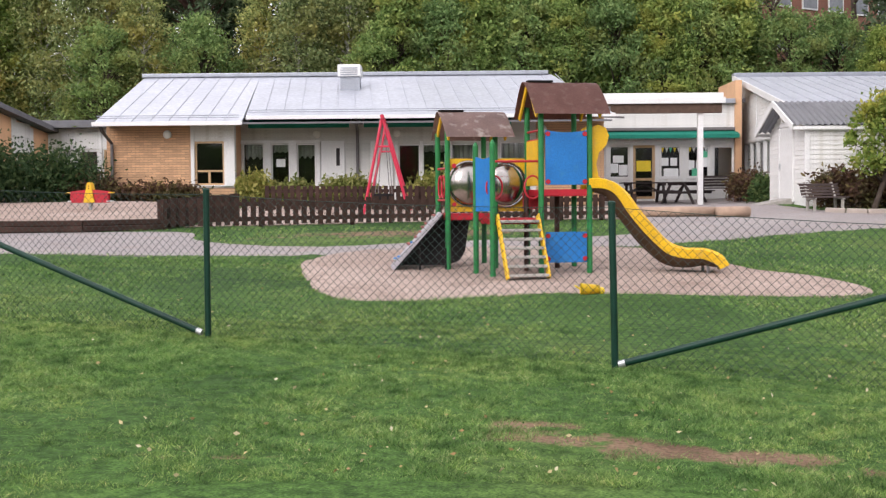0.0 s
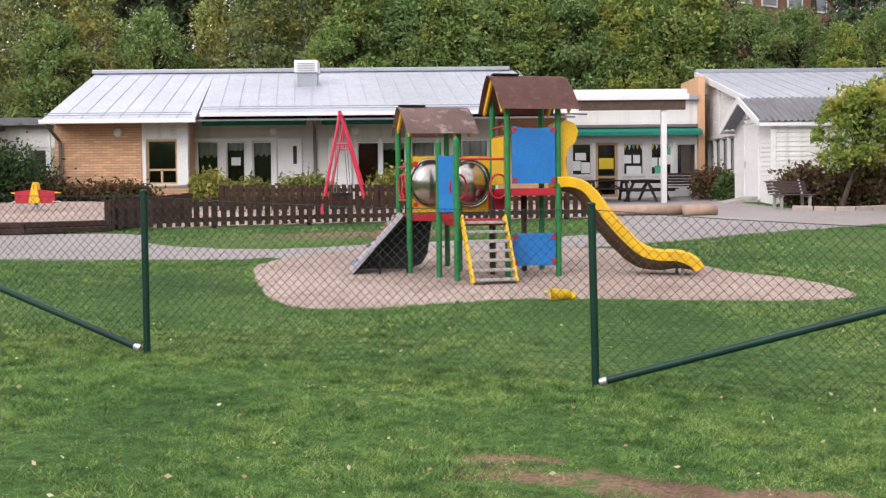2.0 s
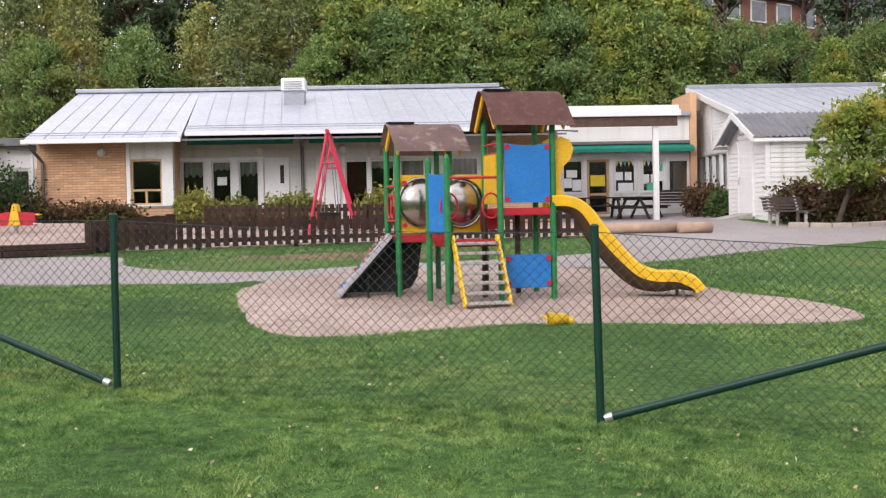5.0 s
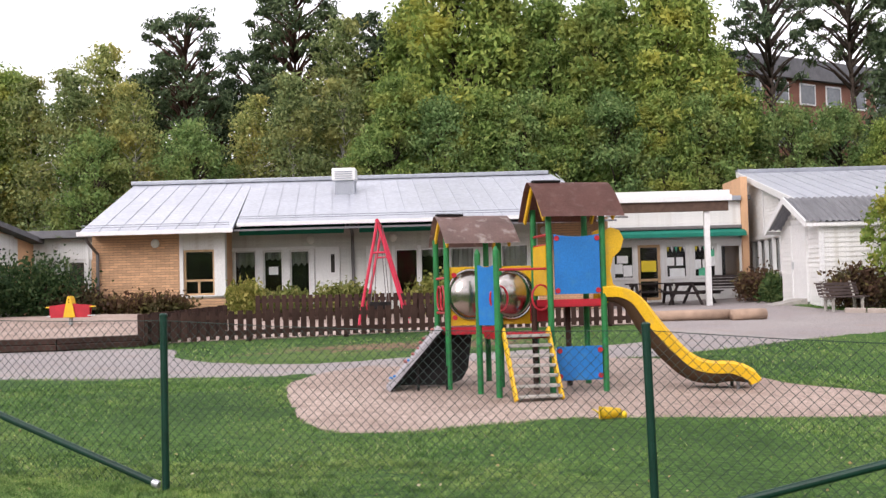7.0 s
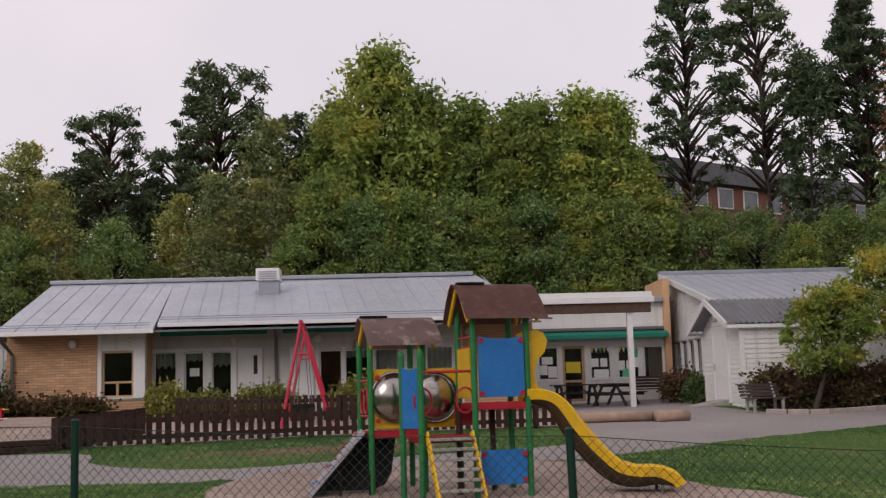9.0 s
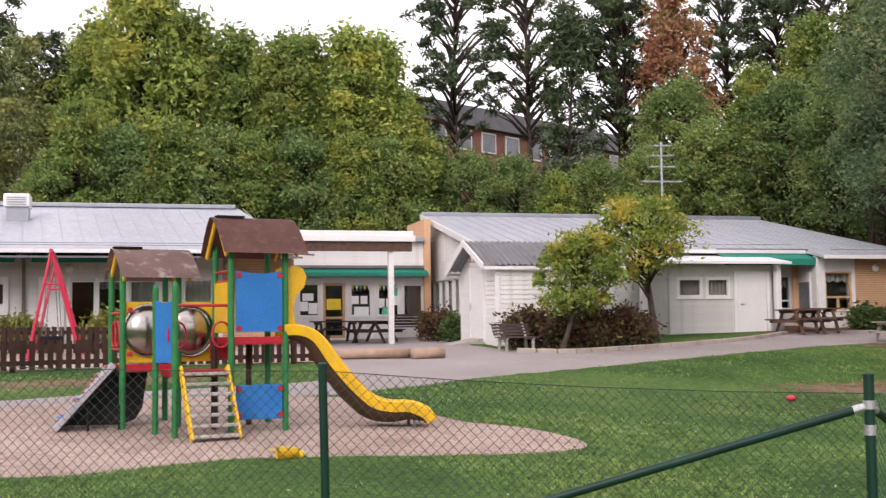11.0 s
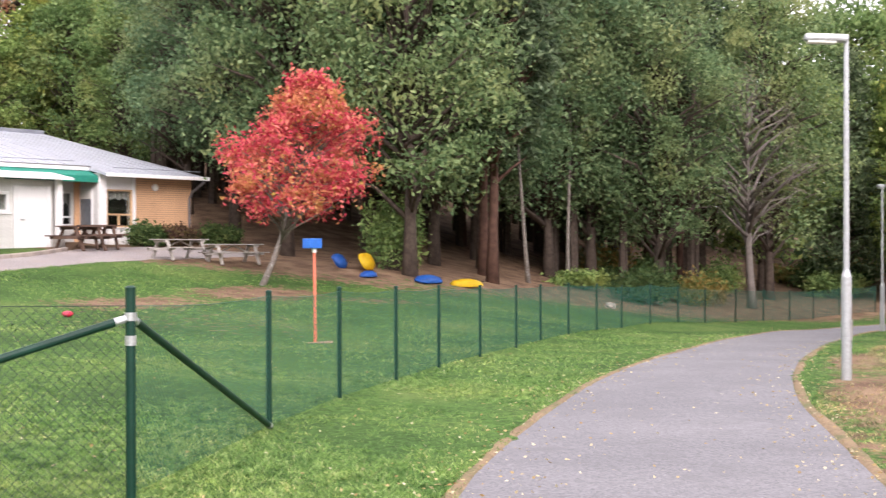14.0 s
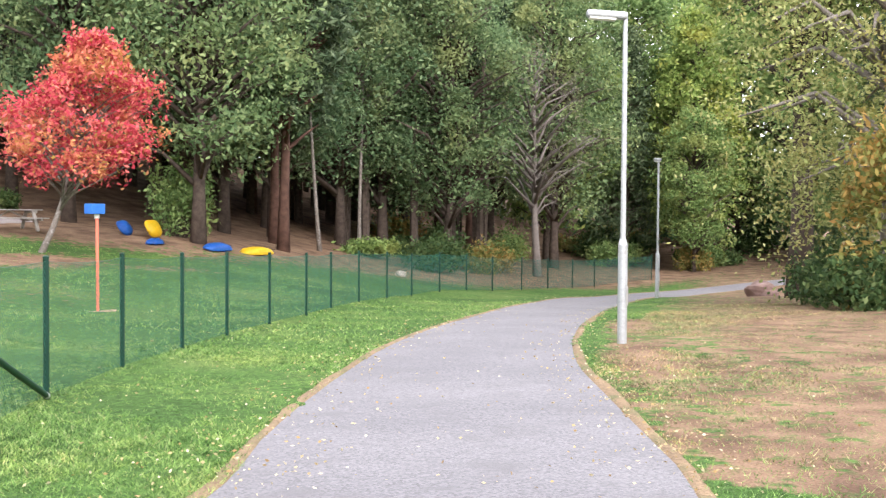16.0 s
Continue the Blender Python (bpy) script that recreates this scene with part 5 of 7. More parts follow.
for a, c in (((4.12, 6.21), (1.17, 7.17)), ((4.12, 6.21), (6.72, 8.08)), ((-5.3, 9.3), (-2.19, 8.3))):
    za, zc = ground(*a) + 1.1, ground(*c) + .05
    br = thing("fence_brace", (c[0], c[1], zc - .05), "green slanting tube bracing the corner post", "fence brace", "fence braces")
    p, q = Vector((a[0], a[1], za)), Vector((c[0], c[1], zc))
    d = (q - p).normalized()
    part("tube", tubed([p + d * .1, q], .026, 12), M_FENCE, br, "", True)
    part("end_cap", tubed([q - d * .0, q + d * .05], .027, 12), M_ZINC, br, "white end cap", True)
    part("end_cap", tubed([p + d * .03, p + d * .12], .025, 10), M_ZINC, br, "white end cap", True)


# ---- trees and shrubs ----
def leaves_mesh(name, centres, size, rng, mat, flat=0.0, long=1.7):
    """One bent leaf shape at each centre, turned at random."""
    n = len(centres)
    s = size * rng.uniform(.6, 1.35, n)
    a = rng.normal(size=(n, 3))
    a[:, 2] *= 1 - flat
    a /= np.linalg.norm(a, axis=1)[:, None]
    b = rng.normal(size=(n, 3))
    b -= a * (a * b).sum(1)[:, None]
    b /= np.linalg.norm(b, axis=1)[:, None]
    c = np.cross(a, b)
    half = s[:, None] * .5
    v = np.empty((n, 4, 3))
    v[:, 0] = centres - a * half * long
    v[:, 1] = centres + b * half * .8 + c * half * .25
    v[:, 2] = centres + a * half * long
    v[:, 3] = centres - b * half * .8 + c * half * .25
    me = bpy.data.meshes.new(name)
    me.vertices.add(4 * n)
    me.vertices.foreach_set("co", v.reshape(-1).astype(np.float32))
    me.loops.add(4 * n)
    me.loops.foreach_set("vertex_index", np.arange(4 * n, dtype=np.int32))
    me.polygons.add(n)
    me.polygons.foreach_set("loop_start", np.arange(0, 4 * n, 4, dtype=np.int32))
    me.polygons.foreach_set("loop_total", np.full(n, 4, dtype=np.int32))
    me.materials.append(mat)
    me.update(calc_edges=True)
    return me


def tree(name, label, h, crown_lo, radius, leaf_mat, bark, seed, blobs=60, per=70, leaf=.2, trunk=.16, shape="round", lean=(0, 0), puff=.75, droop=0.0, at=(0, 0, -50), cat="tree", tier=1.0, long=1.7):
    """A tapered trunk with limbs that end in clumps of leaves; the crown's outline follows shape."""
    rng = np.random.default_rng(seed)
    t = thing(name, at, label, cat)
    top = np.array([lean[0], lean[1], h * .96])
    wob = rng.normal(size=(5, 2)) * .012 * h
    def spine(f):
        k = f * 4
        i = min(int(k), 3)
        w = wob[i] * (1 - k + i) + wob[i + 1] * (k - i)
        g = f ** .6
        return np.array([top[0] * g + w[0] * f, top[1] * g + w[1] * f, top[2] * f])
    bm = bmesh.new()
    fs = np.linspace(0, 1, 9)
    pts = [spine(f) for f in fs]
    pts[0] = pts[0] - [0, 0, .3]
    tube(bm, pts, [trunk * (1.35 if f == 0 else (1 - .88 * f)) for f in fs], 8)
    cen = []
    for k in range(blobs):
        f = rng.uniform(0, 1) ** (.8 if shape != "cone" else 1.15)
        z = crown_lo + (h - crown_lo) * f
        if shape == "round":
            r = radius * (math.sin(math.pi * min(1, .12 + .86 * f)) ** .6)
        elif shape == "cone":
            r = radius * (1 - f) ** .8 + .2
        elif shape == "egg":
            r = radius * (math.sin(math.pi * (.1 + .88 * f ** .75)) ** .8)
        else:
            r = radius * (.55 + .45 * math.sin(math.pi * (.15 + .8 * f)))
        ang = rng.uniform(0, 2 * math.pi)
        rr = r * math.sqrt(rng.uniform(.18, 1)) * rng.uniform(.8, 1.15)
        s = spine(min(1, z / h))
        c = np.array([s[0] + rr * math.cos(ang), s[1] + rr * math.sin(ang), z - droop * rr])
        cen.append(c)
        if rng.uniform() < .75:
            root = spine(max(.05, min(.97, (z - rr * (.15 if shape == "cone" else .6)) / h)))
            mid = (root + c) / 2 + np.array([0, 0, (.12 if droop == 0 else .3) * rr]) + rng.normal(size=3) * .06 * rr
            r0 = trunk * .16 + .05 * rr * trunk
            tube(bm, [root, mid, c], [r0 * 1.7, r0, r0 * .25], 5)
            for q in range(5 if per < 30 else 0):
                f2 = rng.uniform(.3, 1)
                p0 = mid * (1 - f2) + c * f2
                tube(bm, [p0, p0 + rng.normal(size=3) * .28, p0 + rng.normal(size=3) * .6], [.016, .01, .004], 3)
    part("trunk", bm, bark, t, "", False, True)
    out = []
    for c in cen:
        m = int(per * rng.uniform(.5, 1.5))
        sz = radius * .2 * rng.uniform(.6, 1.5) * puff
        if droop:
            d = np.clip(rng.normal(size=(m, 3)), -1.7, 1.7) * sz * np.array([1.0, 1.0, 1.3])
            d[:, 2] -= np.abs(d[:, 2]) * .6
        else:
            d = rng.normal(size=(m, 3))
            d /= np.linalg.norm(d, axis=1)[:, None]
            d[:, 2] = np.where((d[:, 2] < -.15) & (rng.uniform(0, 1, m) < .55), -d[:, 2], d[:, 2])
            d *= (1.45 * sz * rng.uniform(.1, 1, m) ** .5)[:, None] * np.array([1.15, 1.15, tier])
            d += rng.normal(size=(m, 3)) * .3 * sz
        out.append(c + d)
    me = leaves_mesh("crown", np.vstack(out), leaf, rng, leaf_mat, 0.0, long)
    link_mesh("crown", me, t)
    return t


def plant(proto, x, y, scale=1.0, turn=0.0, sink=.05, used={}):
    """Stand a tree on the ground: the first call moves it there, the later ones copy it."""
    m = Matrix.Translation((x, y, ground(x, y) - sink)) @ Matrix.Rotation(turn, 4, "Z")
    if proto.name not in used:
        used[proto.name] = proto
        proto.scale = (scale,) * 3
        proto.location, proto.rotation_euler = (x, y, ground(x, y) - sink), (0, 0, turn)
        return proto
    ob = copy_thing(proto, m)
    ob.scale = (scale,) * 3
    ob.location, ob.rotation_euler = (x, y, ground(x, y) - sink), (0, 0, turn)
    return ob


def shrub(name, label, x, y, rx, ry, h, mat, seed, n=2600, leaf=.07, cat="shrub"):
    rng = np.random.default_rng(seed)
    t = thing(name, (x, y, ground(x, y)), label, cat)
    k = 26
    ang, rr = rng.uniform(0, 2 * np.pi, k), np.sqrt(rng.uniform(0, 1, k))
    cx, cy = rx * rr * np.cos(ang), ry * rr * np.sin(ang)
    cz = h * (.25 + .6 * rng.uniform(0, 1, k) * (1 - .5 * rr ** 2))
    bm = bmesh.new()
    for a, b, c in zip(cx, cy, cz):
        tube(bm, [(a * .25, b * .25, -.05), (a * .7, b * .7, c * .55), (a, b, c)], [.016, .011, .004], 4)
    part("branchwork", bm, M_BARK, t)
    i = rng.integers(0, k, n)
    d = rng.normal(size=(n, 3)) * np.array([rx * .22, ry * .22, h * .17])
    p = np.stack([cx[i], cy[i], cz[i]], 1) + d
    p[:, 2] = np.abs(p[:, 2])
    link_mesh("foliage", leaves_mesh("foliage", p, leaf, rng, mat), t)
    return t


ASPEN = [tree("deciduous_tree", "tall green broadleaf tree with yellowing patches", 14, 1.6, 3.0, L_BROAD, M_BARK, s, 190, 100, .165, .17, "egg") for s in (1, 2, 3)]
DEEP = [tree("deciduous_tree", "dense dark green broadleaf tree", 14, 2.0, 3.6, L_DEEP, M_BARK, s, 160, 100, .175, .18, "round") for s in (4, 5, 6)]
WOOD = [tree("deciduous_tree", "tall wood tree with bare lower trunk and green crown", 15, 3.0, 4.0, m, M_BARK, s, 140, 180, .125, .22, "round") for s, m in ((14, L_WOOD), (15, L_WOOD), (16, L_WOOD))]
BIRCH = [tree("birch_tree", "birch with thin yellowing leaves", 12, 1.2, 2.3, L_BIRCH, M_BIRCH, s, 110, 120, .13, .11, "egg", droop=.35) for s in (7, 8)]
PINE = [tree("pine_tree", "tall dark pine with bare orange trunk", 16, 4.6, 2.7, L_PINE, M_PINEBARK, s, 170, 85, .12, .2, "umbrella", puff=.5, tier=.6, long=3.0) for s in (9, 10, 11)]
TALL = [tree("pine_tree", "tall thin pine with high open crown", 21, 9.0, 2.5, L_PINE, M_BARK, s, 150, 65, .12, .19, "egg", puff=.5, tier=.6, long=3.0) for s in (17, 18)]
SPRUCE = [tree("spruce_tree", "dark narrow spruce behind the houses", 16, 3.0, 2.1, L_PINE, M_BARK, s, 110, 90, .13, .15, "cone", droop=.25, long=3.0) for s in (12,)]
WOODBIRCH = tree("birch_tree", "slim birch with pale grey trunk inside the wood", 13, 6.0, 1.9, L_WOOD, M_BIRCHDARK, 19, 80, 90, .13, .085, "egg", (.7, 0))
MAPLE = tree("maple_tree", "tall maple turning orange-red in autumn", 15, 4, 2.5, L_ORANGE, M_BARK, 13, 100, 120, .16, .17, "egg")

# belt behind the buildings
for k, (proto, x, y, s) in enumerate((
        (PINE[0], -12.8, 57, 0.86), (PINE[1], -7.7, 59, 1.02), (PINE[2], -15.1, 60, 0.72), (PINE[2], -3.3, 60, 0.88), (PINE[0], -10.1, 61, 0.79), (PINE[1], -5.1, 62, 0.71),
        (PINE[2], -11.8, 59, 0.68), (ASPEN[0], 0.2, 54, 1.12), (ASPEN[1], 2.1, 55, 1.00), (ASPEN[2], -1.7, 57, 1.00), (ASPEN[1], 4.4, 54, 0.94), (ASPEN[0], 6.3, 53, 0.91),
        (ASPEN[2], 7.8, 54.5, 0.95), (ASPEN[1], 9.4, 53.5, 0.95), (ASPEN[0], 10.9, 54.5, 0.94), (ASPEN[2], 11.9, 53, 0.76), (BIRCH[0], -5.5, 57, 1.12), (BIRCH[1], -7.2, 52, 0.85),
        (BIRCH[0], -5.0, 53, 0.83), (BIRCH[1], -8.8, 53, 0.78), (BIRCH[0], -16.1, 54, 0.99), (BIRCH[1], -17.0, 52, 0.88), (BIRCH[0], -13.9, 51.5, 0.81), (BIRCH[1], -19.2, 54, 0.88),
        (ASPEN[2], -20.6, 55, 0.76), (ASPEN[1], -22.3, 56, 0.80), (BIRCH[0], -21.9, 52, 0.82), (ASPEN[0], -2.6, 51, 0.67), (DEEP[0], -0.7, 51, 0.61), (ASPEN[2], 1.0, 50.5, 0.62),
        (DEEP[1], 3.0, 51, 0.61), (ASPEN[1], 4.6, 50.5, 0.58), (DEEP[2], 6.9, 51, 0.60), (ASPEN[0], 8.8, 50.5, 0.59), (DEEP[0], 10.7, 51.5, 0.58), (DEEP[1], -11.2, 51, 0.55),
        (DEEP[2], -3.6, 50.5, 0.49), (DEEP[0], -15.3, 50.5, 0.52), (DEEP[1], -2.3, 63, 0.95), (DEEP[2], 4.0, 62, 0.94), (DEEP[0], 8.5, 62, 0.93), (DEEP[1], -7.3, 64, 0.78),
        (DEEP[2], -17.9, 64, 0.80), (DEEP[1], 12.8, 54, 0.62), (TALL[0], 15.5, 57, 0.98), (TALL[1], 20.2, 60, 1.06), (SPRUCE[0], 21.8, 58, 1.01), (TALL[0], 25.4, 60, 0.89),
        (DEEP[0], 14.8, 52, 0.54), (DEEP[1], 17.1, 53, 0.53), (ASPEN[1], 18.4, 51, 0.45), (DEEP[2], 20.6, 52, 0.49), (MAPLE, 27.2, 57, 1.04), (TALL[1], 25.4, 59, 0.90),
        (TALL[0], 31.8, 60, 0.88), (PINE[1], 34.9, 60, 0.99), (TALL[1], 35.7, 56, 0.89), (ASPEN[2], 28.9, 52, 0.73), (ASPEN[0], 33.0, 53, 0.88), (DEEP[2], 25.9, 51, 0.56),
        (DEEP[0], 29.5, 50, 0.65), (DEEP[1], 32.8, 50, 0.70), (ASPEN[1], 38.0, 55, 1.07), (DEEP[2], 22.7, 51, 0.50), (DEEP[0], 25.9, 54, 0.73), (DEEP[0], 34.6, 49, .8),
        (DEEP[1], 37.5, 47, .85), (PINE[1], 38.5, 53, 1.0), (DEEP[2], 41.5, 50, .9), (ASPEN[0], 33, 54, .75), (DEEP[0], 30, 46.5, .6))):
    plant(proto, x, y, s, k * 1.7)

# wood beyond the side fence
wood = np.random.default_rng(77)
for k, (proto, x, y, s) in enumerate((
        (WOOD[0], 27.0, 25.9, .95), (PINE[0], 31.5, 26.3, .95), (WOOD[2], 28.9, 28.2, 1.0), (WOODBIRCH, 40.2, 29.5, 1.0), (WOODBIRCH, 36.2, 28.4, .95), (WOOD[1], 26.0, 30.6, 1.0), (PINE[1], 34.2, 29.0, 1.0), (WOOD[1], 44, 31, 1.1), (WOOD[2], 39, 33.5, 1.1),
        (WOOD[0], 45.5, 28.5, .95), (PINE[2], 51.5, 31, 1.0), (WOOD[1], 55, 28, 1.05), (WOOD[2], 41.5, 31.5, 1.0), (WOOD[0], 36.5, 31, 1.0), (WOOD[0], 32.5, 33.5, 1.1), (WOOD[1], 36, 37, 1.15), (WOOD[2], 28, 36, .95), (PINE[0], 42, 37, 1.1), (WOOD[0], 48, 37, 1.15), (DEEP[1], 60, 31, 1.1), (ASPEN[2], 64, 24, 1.0),
        (DEEP[2], 66, 29, 1.15), (PINE[1], 58, 37, 1.1), (WOOD[0], 54, 42, 1.2), (WOOD[1], 45, 44, 1.2), (WOOD[2], 36, 43, 1.05), (DEEP[1], 68, 19, 1.1), (ASPEN[0], 72, 14, 1.1), (DEEP[2], 72, 24, 1.2), (PINE[2], 66, 12.5, 1.1), (DEEP[0], 63, 8, 1.05), (DEEP[1], 74, 6, 1.2),
        (ASPEN[1], 57, 6.5, .95), (DEEP[2], 80, 16, 1.3), (DEEP[0], 78, 30, 1.3), (DEEP[1], 64, 44, 1.3), (PINE[0], 50, 48, 1.2), (SPRUCE[0], 47.5, 33.5, .9), (SPRUCE[0], 62, 27, .85), (WOOD[2], 29.5, 41, .8), (DEEP[0], 60.5, 22.5, .6), (WOOD[0], 33.2, 30.6, .95), (WOOD[1], 50, 34, 1.05), (WOOD[2], 47, 40, 1.1), (WOOD[0], 57, 33, 1.1), (WOOD[1], 40, 40, 1.1))):
    plant(proto, x, y, s, k * 2.3)
RIGHTBIRCH = tree("birch_tree", "large drooping birch with green and yellow leaves beside the path", 12, 2.9, 3.9, L_BIRCHGREEN, M_BIRCHDARK, 31, 190, 200, .075, .2, "round", droop=.45)
plant(RIGHTBIRCH, 29.3, 6.1, 1.0)
plant(tree("pine_tree", "stout pine with dark trunk beside the path", 15, 5.5, 3.0, L_DEEP, M_BARK, 33, 80, 150, .15, .36, "egg"), 33.2, 9.2, 1.0)
plant(tree("rowan_tree", "young rowan with orange-tinged leaves", 7, 1.0, 2.0, L_ROWANMIX, M_BARK, 34, 60, 110, .14, .1, "egg", droop=.3), 26.0, 4.6, .8)
shrub("bush", "dark leafy bush at the edge of the path", 28.9, 7.0, 1.4, 1.0, 1.4, L_SHRUB, 35, 5200, .085)
shrub("bush", "dark leafy bush under the birch", 26.2, 5.6, 1.3, 1.0, 1.2, L_SHRUB, 36, 3600, .1)
plant(tree("dead_tree", "half-dead tree with bare grey twigs", 10.5, 3.5, 3.4, L_BAREISH, M_GREYBARK, 37, 75, 26, .10, .2, "round", (-.6, 0)), 49.3, 25.9, 1.0)
plant(tree("rowan_tree", "leaning rowan with bright red autumn leaves", 5.45, 1.75, 2.0, L_RED, M_BIRCHDARK, 41, 150, 105, .085, .08, "egg", (1.2, -.85), puff=.6), 20.1, 24.86, 1.0)
plant(tree("apple_tree", "small yellow-green apple tree by the shed", 3.0, 1.0, 1.05, L_APPLE, M_BARK, 42, 60, 95, .085, .08, "umbrella", (.75, 0)), 10.5, 29.2, 1.0)
plant(tree("apple_tree", "small apple tree with forked dark trunk", 3.95, 1.75, 1.6, L_APPLE, M_BARK, 43, 70, 85, .085, .12, "umbrella", (-.35, 0)), 14.4, 31.7, 1.0)
shrub("bush", "round green bush by the wood", 27.2, 26.9, .9, .8, 2.6, L_DEEP, 44, 2600, .10)
for k, (x, y, rx, ry, h, m, lab) in enumerate((
        (-13.0, 33.2, 2.0, 1.2, 2.0, L_SHRUB, "tall dark evergreen bush"), (-11.0, 33.6, .9, .6, .9, L_MAROON, "low purplish bush at the wall"), (-8.9, 33.6, 1.2, .5, .75, L_MAROON, "low reddish bush at the wall"),
        (10.25, 29.95, .8, .5, 1.1, L_MAROON, "maroon bush behind the bench"), (11.4, 30.1, .8, .5, 1.05, L_MAROON, "maroon leafy bush in the bed"), (12.6, 30.2, .8, .6, .95, L_MAROON, "maroon leafy bush in the bed"), (13.7, 32.5, .8, .5, .9, L_MAROON, "maroon leafy bush in the bed"),
        (10.15, 38.2, .42, .4, .9, L_SHRUB, "rounded green bush on the terrace"), (10.1, 40.4, .6, .8, 1.05, L_MAROON, "maroon bush under the windows"), (22.9, 34.2, .6, .4, .75, L_SHRUB, "green bush with pale blossom by the window"), (24.2, 34.4, .8, .4, .7, L_MAROON, "low bush at the brick wall"), (26.2, 34.6, .7, .5, .75, L_SHRUB, "low green bush beside the house"),
        (-5.9, 33.3, .5, .4, .95, L_YSHRUB, "yellow-green leafy bush behind the fence"), (-4.9, 33.2, .6, .4, .8, L_YSHRUB, "yellow-green leafy bush behind the fence"), (-3.2, 33.1, .7, .4, .9, L_YSHRUB, "yellow-green leafy bush behind the fence"), (-.6, 33.0, .8, .5, 1.05, L_YSHRUB, "yellow-green leafy bush behind the fence"), (.9, 33.2, .6, .5, .9, L_YSHRUB, "yellow-green leafy bush behind the fence"))):
    shrub("bush", lab, x, y, rx, ry, h, m, 60 + k, 12000 if h > 1.9 else 3600, .085)
# undergrowth in the wood
for k in range(24):
    x, y = wood.uniform(38, 72), 0
    y = wood.uniform(26, 34) if x < 58 else wood.uniform(22, 34)
    shrub("undergrowth", "leafy undergrowth between the trunks", x, y, wood.uniform(.8, 1.6), wood.uniform(.8, 1.3), wood.uniform(.7, 1.7), (L_SHRUB, L_DEEP, L_SHRUB, L_ROWANMIX)[k % 4] if k % 12 else L_SHRUB, 200 + k, 2600, .11, "undergrowth")


def far_wood():
    """Distant trees that close the view between the trunks."""
    rng = np.random.default_rng(404)
    n = 42000
    az = np.radians(rng.uniform(-32, 100, n))
    d = rng.uniform(78, 96, n)
    xy = np.stack([d * np.sin(az), d * np.cos(az)], 1)
    tall = np.array([7.5 + 4 * noise.noise((x * .11, y * .11, 2)) + 2 * noise.noise((x * .5, y * .5, 4)) for x, y in xy])
    z = ground_many(xy) + tall * rng.uniform(0, 1, n) ** .8
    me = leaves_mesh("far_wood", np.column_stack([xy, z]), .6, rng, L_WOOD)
    tagged(link_mesh("far_wood", me), "distant dense green wood behind the trunks", "wood", kind="stuff")
    bm = bmesh.new()
    tube(bm, [(0, 0, -.3), (.1, 0, 6), (-.15, .1, 13)], [.2, .15, .05], 6)
    me = bpy.data.meshes.new("tree_trunk")
    bm.to_mesh(me)
    bm.free()
    me.materials.append(M_BARK)
    for k in range(150):
        a, r = math.radians(rng.uniform(34, 60)), rng.uniform(52, 80)
        x, y = r * math.sin(a), r * math.cos(a)
        if y > 19:
            ob = link_mesh("tree_trunk", me, None, "", (x, y, ground(x, y)))
            ob.rotation_euler = (rng.normal() * .02, rng.normal() * .02, rng.uniform(0, 6.28))
            tagged(ob, "distant dark bare tree trunk deep in the wood", "tree trunk", "distant trunks")


far_wood()


def rear_wood():
    """Unseen leaves added across the path, so that the window panes mirror dark."""
    rng = np.random.default_rng(505)
    n = 30000
    az = np.radians(rng.uniform(104, 326, n))
    d = rng.uniform(40, 56, n)
    xy = np.stack([d * np.sin(az), d * np.cos(az)], 1)
    tall = np.array([8 + 4 * noise.noise((x * .13, y * .13, 9)) + 2 * noise.noise((x * .5, y * .5, 4)) for x, y in xy])
    z = ground_many(xy) + tall * rng.uniform(0, 1, n) ** .8
    me = leaves_mesh("rear_wood", np.column_stack([xy, z]), .75, rng, L_DEEP)
    tagged(link_mesh("rear_wood", me), "unseen green foliage added across the path for the panes to mirror", "wood", kind="stuff")


rear_wood()


